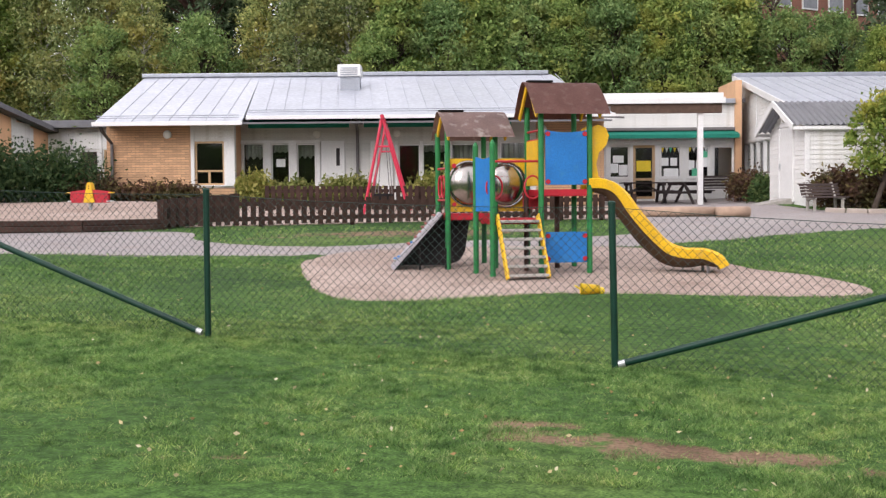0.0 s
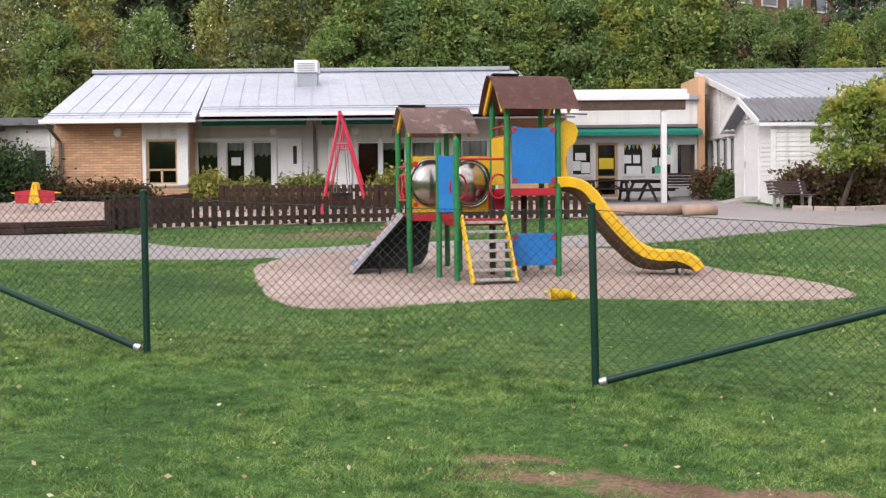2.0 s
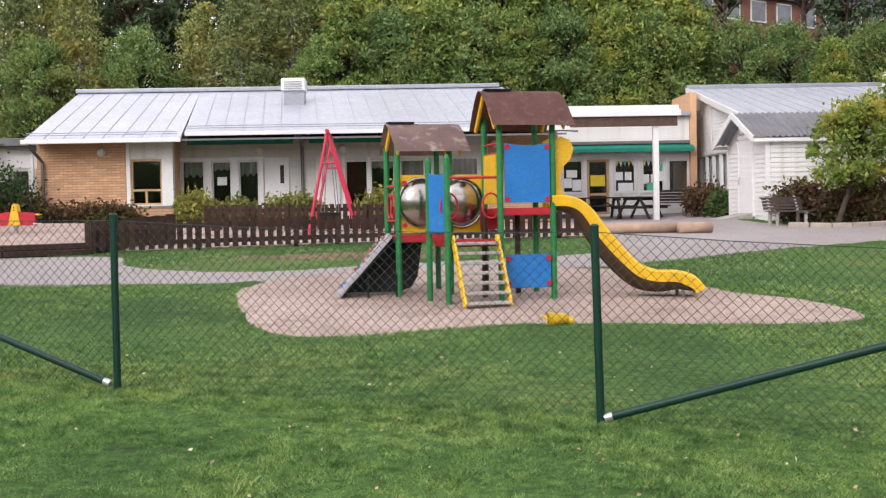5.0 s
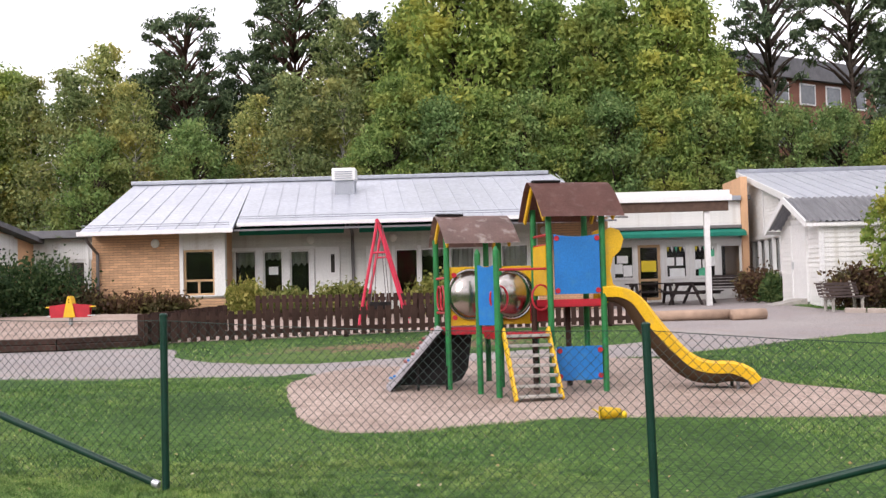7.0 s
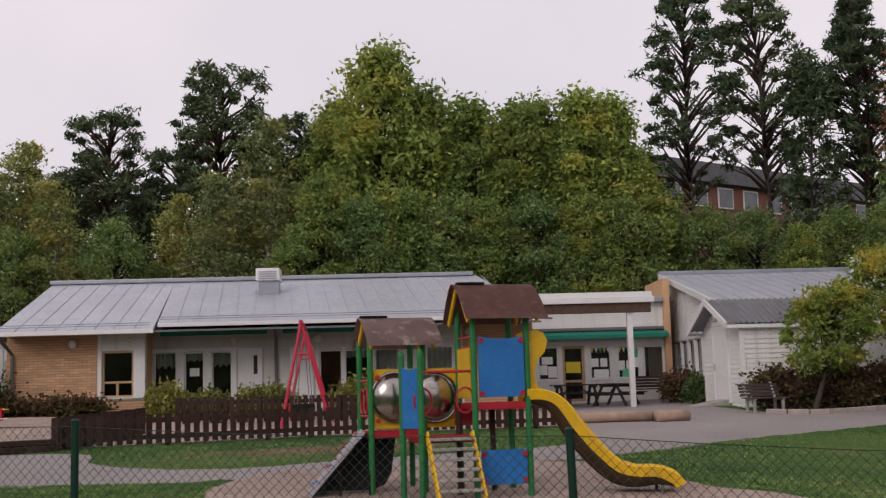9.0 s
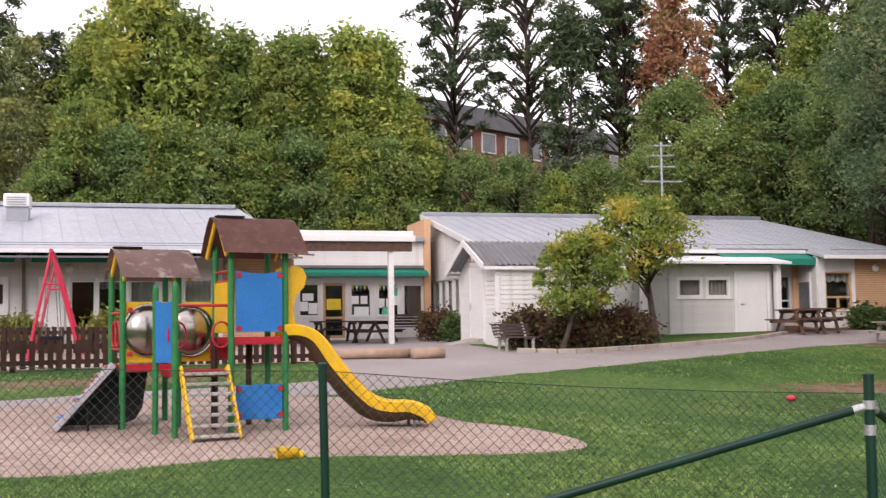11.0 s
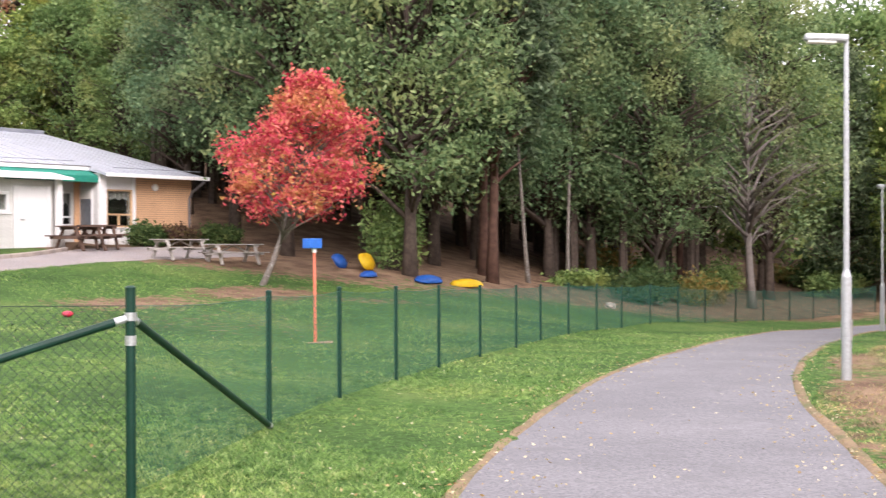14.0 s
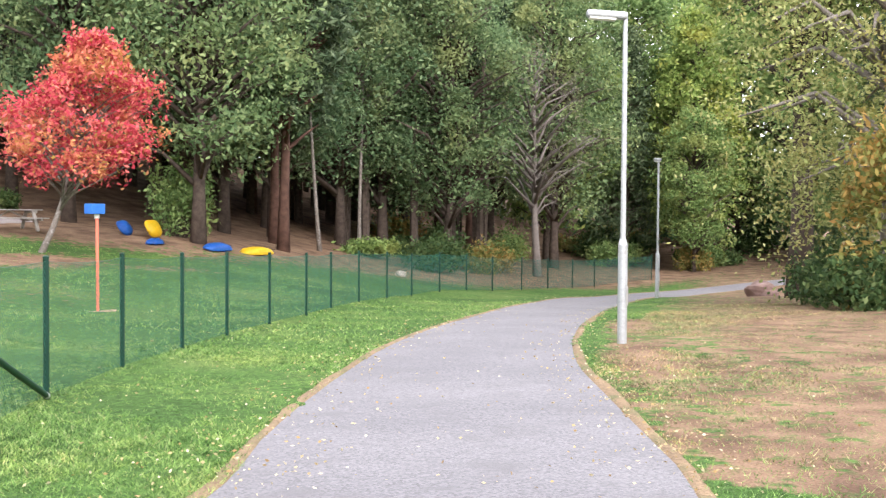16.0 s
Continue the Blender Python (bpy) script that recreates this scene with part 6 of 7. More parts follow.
# ---- play tower ----
def play_tower():
    U, V = Vector((.977, .214, 0)), Vector((-.214, .977, 0))
    g = ground(.6, 14.4)
    t = thing("play_tower", (.6, 14.4, g), "play tower with green posts, blue panels, maroon roofs and yellow slide", "play tower")
    C, A, D = Vector((.41, 13.87, 0)), Vector((-.17, 14.62, 0)), Vector((1.05, 14.1, 0))
    S = .66
    z1, z2 = 1.24, 1.55

    def post(p, top, pointed=False, dark=False, r=.037):
        bm = bmesh.new()
        zb = ground(p.x, p.y) - .1
        if pointed:
            tube(bm, [(p.x, p.y, zb), (p.x, p.y, top - .05), (p.x, p.y, top)], [r, r, .012], 12)
        else:
            tube(bm, [(p.x, p.y, zb), (p.x, p.y, top)], r, 12)
        return part("post", bm, M_PICKET if dark else M_GREEN, t, "dark post" if dark else "green round post", True)

    for p in (A, A + U * S, A + V * S, A + (U + V) * S):
        post(p, 2.35)
    for p in (D, D + U * S, D + V * S, D + (U + V) * S):
        post(p, 2.66)
    post(C, 2.19, True)
    post(C + Vector((-.21, .3, 0)), 2.17, True)
    post(D + V * S * .55 - U * .1, z2, False, True, .035)
    post(D + V * S * .9 + U * S * .6, z2, False, True, .035)

    def plate(name, p, u, w, z0, z1, mat, thick=.02, label="", wavy=0.0, bevel=.006):
        """An upright board from p along u."""
        n = Vector((u.y, -u.x, 0))
        pts = [p + Vector((0, 0, z0)), p + u * w + Vector((0, 0, z0))]
        m = 8 if wavy else 1
        pts += [p + u * w * (1 - k / m) + Vector((0, 0, z1 + wavy * (abs(2 * k / m - 1) ** 2 - 1))) for k in range(m + 1)]
        return part(name, prismed(pts, n * thick, 0 if wavy else bevel), mat, t, label, True)

    def deck(p, a, b, z, th=.09):
        part("deck", prismed([p + Vector((0, 0, z)), p + U * a + Vector((0, 0, z)), p + U * a + V * b + Vector((0, 0, z)), p + V * b + Vector((0, 0, z))], (0, 0, -th), .01), M_RED, t, "red deck", True)

    deck(A - U * .02, S + .04, S, z1)
    deck(C + V * .02, S, S * 1.0, z1 - .06, .08)
    deck(D - U * .02, S + .04, S, z2)
    plate("blue_panel", D + U * .05 - V * .02, U, S - .1, z2 + .06, 2.32, M_BLUE, label="blue panel with a curved top", wavy=.03)
    plate("blue_panel", D + U * .05 - V * .02, U, S - .1, g + .12, g + .52, M_BLUE, label="low blue panel")
    plate("blue_panel", C + Vector((-.195, .275, 0)), Vector((.573, -.82, 0)), .34, z1 + .03, 1.98, M_BLUE, label="narrow blue panel", wavy=.03)
    plate("yellow_panel", A + U * .03 + V * .04, U, 1.08, z1 + .02, 1.98, M_YELLOW, .025, "yellow panel round the steel domes")
    plate("yellow_panel", D + V * .1 - U * .02, V, S - .12, z2 + .05, 2.2, M_YELLOW, .025, "yellow side panel")
    # brackets at panel corners
    for p, zs in ((D + U * .08, (z2 + .1, 2.27, g + .17, g + .47)), (D + U * (S - .08), (z2 + .1, 2.27, g + .17, g + .47)), (A + U * .08, (z1 + .12, 1.88))):
        for z in zs:
            q = p - V * .035
            bm = bmesh.new()
            tube(bm, [q + Vector((0, 0, z)), q - V * .02 + Vector((0, 0, z))], .032, 8)
            part("bracket", bm, M_RED, t, "red bracket", True)
    # crawl tunnel behind a yellow panel, with a polished steel dome at each end
    for e, zc, bulge in ((.29, 1.64, .17), (.80, 1.63, .12)):
        c = A + U * e + V * .012 + Vector((0, 0, zc))
        bm = bmesh.new()
        rings = []
        for f in np.linspace(0, 1, 9):
            ang = f * math.pi / 2
            r, d = .275 * math.cos(ang), bulge * math.sin(ang)
            rings.append([bm.verts.new(c - V * (d + .01) + U * (r * math.cos(k)) + Vector((0, 0, r * 1.06 * math.sin(k)))) for k in np.linspace(0, 2 * math.pi, 32, endpoint=False)] if f < 1 else [bm.verts.new(c - V * (bulge + .01))])
        for p, q in zip(rings, rings[1:]):
            for k in range(32):
                bm.faces.new((p[k], p[(k + 1) % 32], q[(k + 1) % 32], q[k]) if len(q) > 1 else (p[k], p[(k + 1) % 32], q[0]))
        dome = part("steel_dome", bm, M_STEEL, t, "polished steel dome of the crawl tunnel", True, True)
        ring = [c - V * .022 + U * (.285 * math.cos(k)) + Vector((0, 0, .302 * math.sin(k))) for k in np.linspace(0, 2 * math.pi, 33)]
        part("rim", tubed(ring, .014, 8), M_STEEL, dome, "steel rim", True)
    bm = bmesh.new()
    tube(bm, [A + U * .1 + V * .36 + Vector((0, 0, 1.6)), A + U * 1.0 + V * .36 + Vector((0, 0, 1.6))], .29, 24)
    part("tunnel", bm, M_STEEL, t, "steel crawl tunnel", True, True)
    # rails and grab hoops
    def rail(p, q, r=.016):
        part("rail", tubed([p, q], r, 8), M_RED, t, "red steel rail", True)
    def hoop(c, a, ax, rad):
        pts = [c + ax * (rad * math.cos(k)) + Vector((0, 0, rad * 1.25 * math.sin(k))) for k in np.linspace(0, 2 * math.pi, 17)]
        part("grab_hoop", tubed(pts, .013, 6), M_RED, t, "red grab hoop", True)
    for z in (1.92,):
        rail(C + V * .3 + Vector((0, 0, z)), D + V * .1 + Vector((0, 0, z)))
    rail(A + Vector((0, 0, 1.85)), A + V * S + Vector((0, 0, 1.85)))
    rail(A + Vector((0, 0, 1.42)), A + V * S + Vector((0, 0, 1.42)))
    rail(D + Vector((0, 0, 2.2)), D + V * S + Vector((0, 0, 2.2)))
    rail(D + Vector((0, 0, 2.32)), D + V * S + Vector((0, 0, 2.32)))
    hoop(C + U * .05 + V * .1 + Vector((0, 0, 1.58)), 0, (U + V * .3).normalized(), .12)
    hoop(D - U * .1 + V * .05 + Vector((0, 0, 1.58)), 0, (U + V * .2).normalized(), .12)
    hoop(A - U * .02 + V * .4 + Vector((0, 0, 1.6)), 0, V, .12)
    hoop(A - U * .02 + V * .2 + Vector((0, 0, 1.6)), 0, V, .12)
    plate("red_box", D + V * .62 - U * .08, U, .28, z1 + .05, z1 + .28, M_RED, .1, "red step box")

    # roofs: bent sheets over the posts
    def roof(mid, half, z_r, z_e, mat, label):
        bm = bmesh.new()
        prof = []
        n = 9
        for k in range(-n, n + 1):
            s = k / n
            prof.append((s * .52, z_r - (z_r - z_e) * (abs(s) ** 1.45)))
        rows = []
        for e in (-half, half):
            rows.append([bm.verts.new(mid + U * (e + .05 * abs(v)) + V * v + Vector((0, 0, z))) for v, z in prof])
        for k in range(2 * n):
            bm.faces.new((rows[0][k], rows[0][k + 1], rows[1][k + 1], rows[1][k]))
        bmesh.ops.solidify(bm, geom=bm.faces[:], thickness=.025)
        part("roof", bm, mat, t, label, True)
        for e in (-half + .08, half - .08):
            for s in (-1, 1):
                part("rafter", beamed(mid + U * e + V * (.06 * s) + Vector((0, 0, z_r - .06)), mid + U * e + V * (.42 * s) + Vector((0, 0, z_e - .02)), .03, .07, bevel=.005), M_YELLOW, t, "yellow rafter", True)
        bm = boxed(-.22, .12, -.06, .06, 0, .025, bevel=.006)
        bmesh.ops.rotate(bm, cent=(0, 0, 0), matrix=Matrix.Rotation(math.atan2(U.y, U.x), 3, "Z"), verts=bm.verts)
        bmesh.ops.translate(bm, vec=mid - U * .22 + Vector((0, 0, z_r - .002)), verts=bm.verts)
        part("ridge_plate", bm, M_BLACK, t, "dark ridge plate", True)

    roof(D + (U + V) * S / 2 + Vector((.02, 0, 0)), .51, 2.97, 2.52, M_BROWNROOF, "bent maroon roof sheet")
    roof(A + (U + V) * S / 2 + Vector((.06, 0, 0)), .47, 2.63, 2.26, M_PEELROOF, "bent maroon roof sheet with peeling paint")

    # stair
    zb = ground(.75, 13.5)
    for off in (.06, .60):
        p, q = C + U * off + Vector((0, 0, z1 - .02)), C + U * (off + .03) - V * .42 + Vector((0, 0, zb))
        st = part("stringer", beamed(p, q, .03, .1, bevel=.008), M_YELLOW, t, "yellow stair side", True)
        part("foot", tubed([q, q - Vector((0, 0, .12))], .012, 6), M_ZINC, st, "", True)
    for k in range(7):
        f = .1 + .84 * k / 6
        z = (z1 - .02) * (1 - f) + zb * f
        p = C + U * (.07 + .03 * f) - V * (.42 * f) + Vector((0, 0, z))
        part("tread", beamed(p, p + U * .52, .14, .035, bevel=.006), M_GREYWOOD, t, "weathered grey tread", True)

    # climbing ramp
    top, foot = A + V * .05 + U * .0, Vector((-.93, 14.42, 0))
    w, W = .75, Vector((-.06, .998, 0))
    p0, p1 = top + Vector((-.1, 0, z1 + .02)), foot + Vector((0, 0, g + .05))
    n = Vector((-.6, 0, .6)).normalized()
    bm = bmesh.new()
    prism(bm, [p0 - W * .1, p1, p1 + W * w, p0 + W * w], -n * .05)
    ramp = part("climbing_panel", bm, M_CLIMB, t, "grey climbing ramp with coloured holds", True)
    rng = random.Random(5)
    for k in range(16):
        f, s = rng.uniform(.06, .94), rng.uniform(.05, .9) * w
        q = p0 * (1 - f) + p1 * f + W * s + n * .02
        bm = bmesh.new()
        bmesh.ops.create_icosphere(bm, subdivisions=2, radius=rng.uniform(.016, .03))
        bmesh.ops.scale(bm, vec=(1, 1.2, .8), verts=bm.verts)
        bmesh.ops.translate(bm, vec=q, verts=bm.verts)
        part("climbing_hold", bm, (M_FADEDRED, M_BLUE, M_FADEDRED, M_GREYWOOD)[k % 4], ramp, "", True, True)
    side = [p1 + Vector((.06, 0, 0)), p1 + Vector((.16, .05, .02)), Vector((-.18, 14.5, g + .06)), Vector((-.02, 14.52, g + .12)), Vector((.06, 14.55, g + .25)), Vector((.12, 14.58, z1 - .1)), p0 + Vector((.06, -.08, -.05))]
    part("side_panel", prismed([v + Vector((0, .28, 0)) for v in side], (0, .03, 0)), M_BLACK, t, "black panel under the ramp", True)
    side2 = [p1 + W * .02 - n * .052, p0 - W * .08 - n * .052, p0 + W * (w - .02) - n * .052, p1 + W * (w - .02) - n * .052]
    part("underside", prismed(side2, -n * .02), M_BLACK, t, "black underside", True)
    for x, y in ((-.55, 14.55), (-.2, 14.6)):
        part("leg", tubed([(x, y, g - .1), (x, y, g + .3)], .016, 6), M_BLACK, t, "", True)

    # slide
    path = smooth_line([(1.68, 14.42, 1.58), (1.9, 14.42, 1.57), (2.08, 14.4, 1.48), (2.28, 14.36, 1.2), (2.51, 14.31, .92), (2.72, 14.27, .73), (2.93, 14.22, .66), (3.17, 14.18, .65), (3.34, 14.14, .58), (3.39, 14.13, .51)], 4)
    bm = bmesh.new()
    outer = [(-.23, .10), (-.215, .11), (-.2, .1), (-.18, .02), (0, -.005), (.18, .02), (.2, .1), (.215, .11), (.23, .1), (.205, -.015), (0, -.045), (-.205, -.015)]
    rings = []
    for k, p in enumerate(path):
        d = path[min(k + 1, len(path) - 1)] - path[max(k - 1, 0)]
        d = Vector(d).normalized()
        s = Vector((-d.y, d.x, 0)).normalized()
        up = s.cross(d) * -1 if s.cross(d).z < 0 else s.cross(d)
        rings.append([bm.verts.new(Vector(p) + s * a + up * b) for a, b in outer])
    for a, b in zip(rings, rings[1:]):
        for k in range(len(outer)):
            bm.faces.new((a[k], a[(k + 1) % len(outer)], b[(k + 1) % len(outer)], b[k]))
    sl = part("slide", bm, M_YELLOW, t, "yellow plastic slide", True)
    bm = bmesh.new()
    rings = []
    for k, p in enumerate(path[:-3]):
        d = Vector(path[min(k + 1, len(path) - 1)] - path[max(k - 1, 0)]).normalized()
        s = Vector((-d.y, d.x, 0)).normalized()
        up = s.cross(d) * -1 if s.cross(d).z < 0 else s.cross(d)
        rings.append([bm.verts.new(Vector(p) + s * a + up * b) for a, b in ((-.195, -.02), (-.17, -.05 - .12 * math.sin(math.pi * k / (len(path) - 4))), (.17, -.05 - .12 * math.sin(math.pi * k / (len(path) - 4))), (.195, -.02))])
    for a, b in zip(rings, rings[1:]):
        for k in range(3):
            bm.faces.new((a[k], a[k + 1], b[k + 1], b[k]))
    part("keel", bm, M_SLIDEIN, sl, "brown underside of the slide", True, True)
    for y in (14.02, 14.34):
        part("leg", tubed([(3.2, y, g - .1), (3.2, y, .62)], .02, 8), M_GUTTER, sl, "", True)
    part("leg", tubed([(3.2, 14.02, .6), (3.2, 14.34, .6)], .02, 8), M_GUTTER, sl, "", True)
    # shaped yellow side shield at the slide's head
    for off in (.17, .62):
        base_p = D + U * (S + .05) + V * off - V * .12
        prof = [(0, 1.5), (.06, 1.56), (.2, 1.6), (.2, 1.66), (.09, 1.74), (.06, 1.9), (.1, 2.05), (.2, 2.15), (.24, 2.28), (.19, 2.38), (.08, 2.42), (0, 2.38)]
        part("shield", prismed([base_p + U * a + Vector((0, 0, z - .02)) for a, z in prof], V * .025), M_YELLOW, t, "curved yellow shield", True)


def toy_bucket():
    x, y = 1.47, 12.1
    t = thing("toy_bucket", (x, y, ground(x, y) + .07), "yellow plastic toy bucket lying on the sand", "toy")
    bm = bmesh.new()
    tube(bm, [(-.12, 0, 0), (-.1, 0, 0), (.08, .02, .0), (.1, .02, 0)], [.075, .07, .05, .045], 18, False)
    bmesh.ops.solidify(bm, geom=bm.faces[:], thickness=.008)
    part("bucket", bm, M_YELTARP, t, "", False, True)
    part("handle", tubed([(-.12, -.07, 0), (-.17, -.05, .04), (-.18, .03, .04), (-.12, .07, 0)], .008, 6), M_YELTARP, t)
    bm = bmesh.new()
    bmesh.ops.create_icosphere(bm, subdivisions=2, radius=.045)
    bmesh.ops.translate(bm, vec=(.12, .03, -.02), verts=bm.verts)
    part("lump", bm, M_YELTARP, t, "", False, True)


play_tower()
toy_bucket()


# ---- yard furniture ----
def picket_fence(p, q, h, gap, label, slope=None):
    p, q = Vector((*p, 0)), Vector((*q, 0))
    L = (q - p).length
    d = (q - p) / L
    o = Vector((p.x, p.y, ground(p.x, p.y)))
    t = thing("picket_fence", o, label, "fence")
    bm = boxed(-.055, .055, -.011, .011, 0, h)
    bmesh.ops.rotate(bm, cent=(0, 0, 0), matrix=Matrix.Rotation(math.atan2(d.y, d.x), 3, "Z"), verts=bm.verts)
    me = bpy.data.meshes.new("picket")
    bm.to_mesh(me)
    bm.free()
    me.materials.append(M_PICKET)
    n = int(L / gap)
    for k in range(n + 1):
        s = p + d * (L * k / n)
        link_mesh("picket", me, t, "", Vector((s.x, s.y, ground(s.x, s.y) + .05 + random.uniform(-.01, .01))) - o)
    for f in (.22, .78):
        a, b = p + Vector((d.y, -d.x, 0)) * -.025, q + Vector((d.y, -d.x, 0)) * -.025
        part("rail", beamed((a.x, a.y, ground(p.x, p.y) + .05 + h * f), (b.x, b.y, ground(q.x, q.y) + .05 + h * f), .035, .09), M_PICKET, t, "", True)
    for k in range(int(L / 2) + 1):
        s = p + d * min(L, k * 2.0) + Vector((d.y, -d.x, 0)) * -.08
        part("post", boxed(s.x - .045, s.x + .045, s.y - .045, s.y + .045, ground(s.x, s.y) - .1, ground(s.x, s.y) + h + .04), M_PICKET, t, "", True)


FENCE_LINE = [(-5.75, 21.7), (-1.44, 24.0), (3.25, 25.7), (4.0, 25.9)]
for a, c in zip(FENCE_LINE, FENCE_LINE[1:]):
    picket_fence(a, c, .54, .175, "low dark brown wooden picket fence")
picket_fence((-5.75, 21.7), (-5.0, 25.5), .54, .13, "low dark brown wooden picket fence")
picket_fence((-5.0, 29.6), (1.8, 30.4), .62, .16, "dark brown picket fence behind the swings")


def sandbox_edge():
    pts = [(-16, 18.6), (-12, 19.6), (-9, 20.3), (-7.1, 20.9), (-5.8, 21.7), (-5.6, 23.5)]
    g = .9
    t = thing("planter_edge", (-9, 20.5, ground(-9, 20.5)), "dark timber edge of the raised sand bed", "edging")
    for a, c in zip(pts, pts[1:]):
        for k, dz in enumerate((.05, .16)):
            part("timber", beamed((*a, ground(*a) + dz), (*c, ground(*c) + dz), .14 - .02 * k, .11, bevel=.015), M_PICKET, t, "", True)
    o = np.array([(-16, 18.7), (-12, 19.7), (-9, 20.4), (-7.1, 21.0), (-5.9, 21.8), (-5.7, 24), (-6, 30), (-9, 32.5), (-16, 32)])
    patch("sand_bed", o, .16, M_SAND, "raised sand bed beside the fence", "sand", .8, .03)


def spring_rocker():
    x, y = -8.75, 26.8
    z = ground(x, y) + .12
    t = thing("spring_rocker", (x, y, z + .03), "red and yellow spring rocker on a short post", "play rocker")
    part("post", tubed([(0, 0, -.1), (0, 0, .28)], .07, 10), M_LAMPPOST, t)
    for s in (-1, 1):
        part("side_panel", prismed([(s * .1, -.14, .25), (s * .62, -.14, .25), (s * .66, -.14, .3), (s * .66, -.14, .62), (s * .1, -.14, .68)], (0, .03, 0)), M_RED, t, "red panel")
        part("side_panel", prismed([(s * .1, .14, .25), (s * .62, .14, .25), (s * .66, .14, .62), (s * .1, .14, .68)], (0, .03, 0)), M_RED, t, "red panel")
        part("seat", boxed(min(s * .2, s * .8), max(s * .2, s * .8), -.12, .15, .56, .6, bevel=.01), M_YELLOW, t, "yellow seat")
        part("foot_rest", tubed([(s * .62, -.2, .3), (s * .75, -.1, .3), (s * .78, .1, .3)], .02, 6), M_TRIM, t)
    nose = prismed([(-.2, -.2, .25), (.2, -.2, .25), (.07, -.2, .86), (.04, -.2, .92), (-.04, -.2, .92), (-.07, -.2, .86)], (0, .4, 0), .01)
    part("centre_board", nose, M_YELLOW, t, "yellow pointed board")
    for z2 in (.72, .8):
        bm = bmesh.new()
        tube(bm, [(0, -.215, z2), (0, -.2, z2)], .02, 8)
        part("bolt", bm, M_BLACK, t)
    t.scale = (.68, .68, .72)


def swing():
    t = thing("swing_frame", (-1.95, 29, ground(-1.95, 29)), "red steel swing frame with hanging rubber seats", "swing")
    ya, yb, zt = 27.4, 30.4, 3.45
    for y, xt in ((ya, -1.84), (yb, -1.93)):
        for dx in (-.5, .68):
            part("leg", tubed([(xt, y, zt), (xt + dx, y, ground(xt + dx, y) - .1)], .036, 8), M_PINKRED, t, "red leg", True)
        part("brace", tubed([(xt - .16, y, zt - .72), (xt + .22, y, zt - .72)], .025, 8), M_PINKRED, t, "red brace", True)
    part("crossbar", tubed([(-1.835, ya - .15, zt), (-1.935, yb + .15, zt)], .05, 8), M_PINKRED, t, "red crossbar", True)
    for y in (28.2, 29.3):
        seat = part("seat", boxed(-2.12, -1.68, y - .1, y + .1, 1.42, 1.6, bevel=.03), M_BLACK, t, "black rubber seat", True)
        for dx in (-.18, .18):
            part("chain", tubed([(-1.9 + dx * .3, y, zt), (-1.9 + dx, y, 1.6)], .01, 5), M_GUTTER, seat, "", True)


def picnic_table(x, y, rz, mat, label, L=1.6):
    t = thing("picnic_table", (x, y, ground(x, y)), label, "picnic table", "picnic tables", rz=rz)
    for k in range(4):
        part("top_plank", boxed(-L / 2, L / 2, -.34 + k * .175, -.18 + k * .175, .70, .74, bevel=.006), mat, t)
    for s in (-1, 1):
        for k in range(2):
            part("seat_plank", boxed(-L / 2, L / 2, s * .68 - .14 + k * .145, s * .68 - .01 + k * .145, .41, .45, bevel=.006), mat, t)
        part("crossbar", boxed(s * (L / 2 - .2) - .035, s * (L / 2 - .2) + .035, -.78, .78, .33, .41, bevel=.005), mat, t)
        part("crossbar", boxed(s * (L / 2 - .2) - .035, s * (L / 2 - .2) + .035, -.34, .34, .62, .70, bevel=.005), mat, t)
        for q in (-1, 1):
            part("leg", beamed((s * (L / 2 - .26), q * .25, .70), (s * (L / 2 - .26), q * .62, -.03), .07, .09, (1, 0, 0), .006), mat, t)
    for s in (-1, 1):
        part("brace", beamed((0, 0, .68), (s * (L / 2 - .25), 0, .36), .05, .05), mat, t)
    return t


def bench(x, y, rz, mat, label, legs, L=1.5):
    t = thing("park_bench", (x, y, ground(x, y)), label, "bench", "benches", rz=rz)
    for k in range(4):
        part("seat_slat", boxed(-L / 2, L / 2, -.22 + k * .11, -.13 + k * .11, .42 + .005 * k, .455 + .005 * k, bevel=.006), mat, t)
    for k in range(4):
        part("back_slat", boxed(-L / 2, L / 2, .24 + k * .035, .27 + k * .035, .5 + k * .105, .59 + k * .105, bevel=.006), mat, t)
    for s in (-1, 1):
        x0 = s * L * .36
        part("leg", boxed(x0 - .03, x0 + .03, -.16, -.1, -.05, .42, bevel=.005), legs, t)
        part("leg", boxed(x0 - .03, x0 + .03, .18, .24, -.05, .42, bevel=.005), legs, t)
        part("bracket", beamed((x0, .2, .36), (x0, .4, .95), .05, .04), legs, t)
        part("bracket", beamed((x0, -.2, .395), (x0, .25, .395), .05, .05), legs, t)
    return t


sandbox_edge()
spring_rocker()
swing()
picnic_table(6.7, 41.6, .1, M_DARKWOOD, "dark brown picnic table on the terrace", 1.7)
picnic_table(8.0, 41.0, .9, M_DARKWOOD, "dark brown picnic table on the terrace", 1.5)
bench(9.35, 41.9, -.2, M_DARKWOOD, "dark wooden bench on the terrace", M_DARKWOOD, 1.3)
bench(9.35, 29.1, .25, M_BENCH, "brown slatted park bench on pale legs", M_GREYWOOD, 1.1).scale = (1, 1, .76)
picnic_table(20.75, 29.25, .05, M_GREYWOOD, "weathered grey picnic table on the lawn", 1.75).scale = (1, .8, .8)
picnic_table(21.9, 28.2, -.2, M_GREYWOOD, "weathered grey picnic table on the lawn", 1.7).scale = (1, .8, .8)
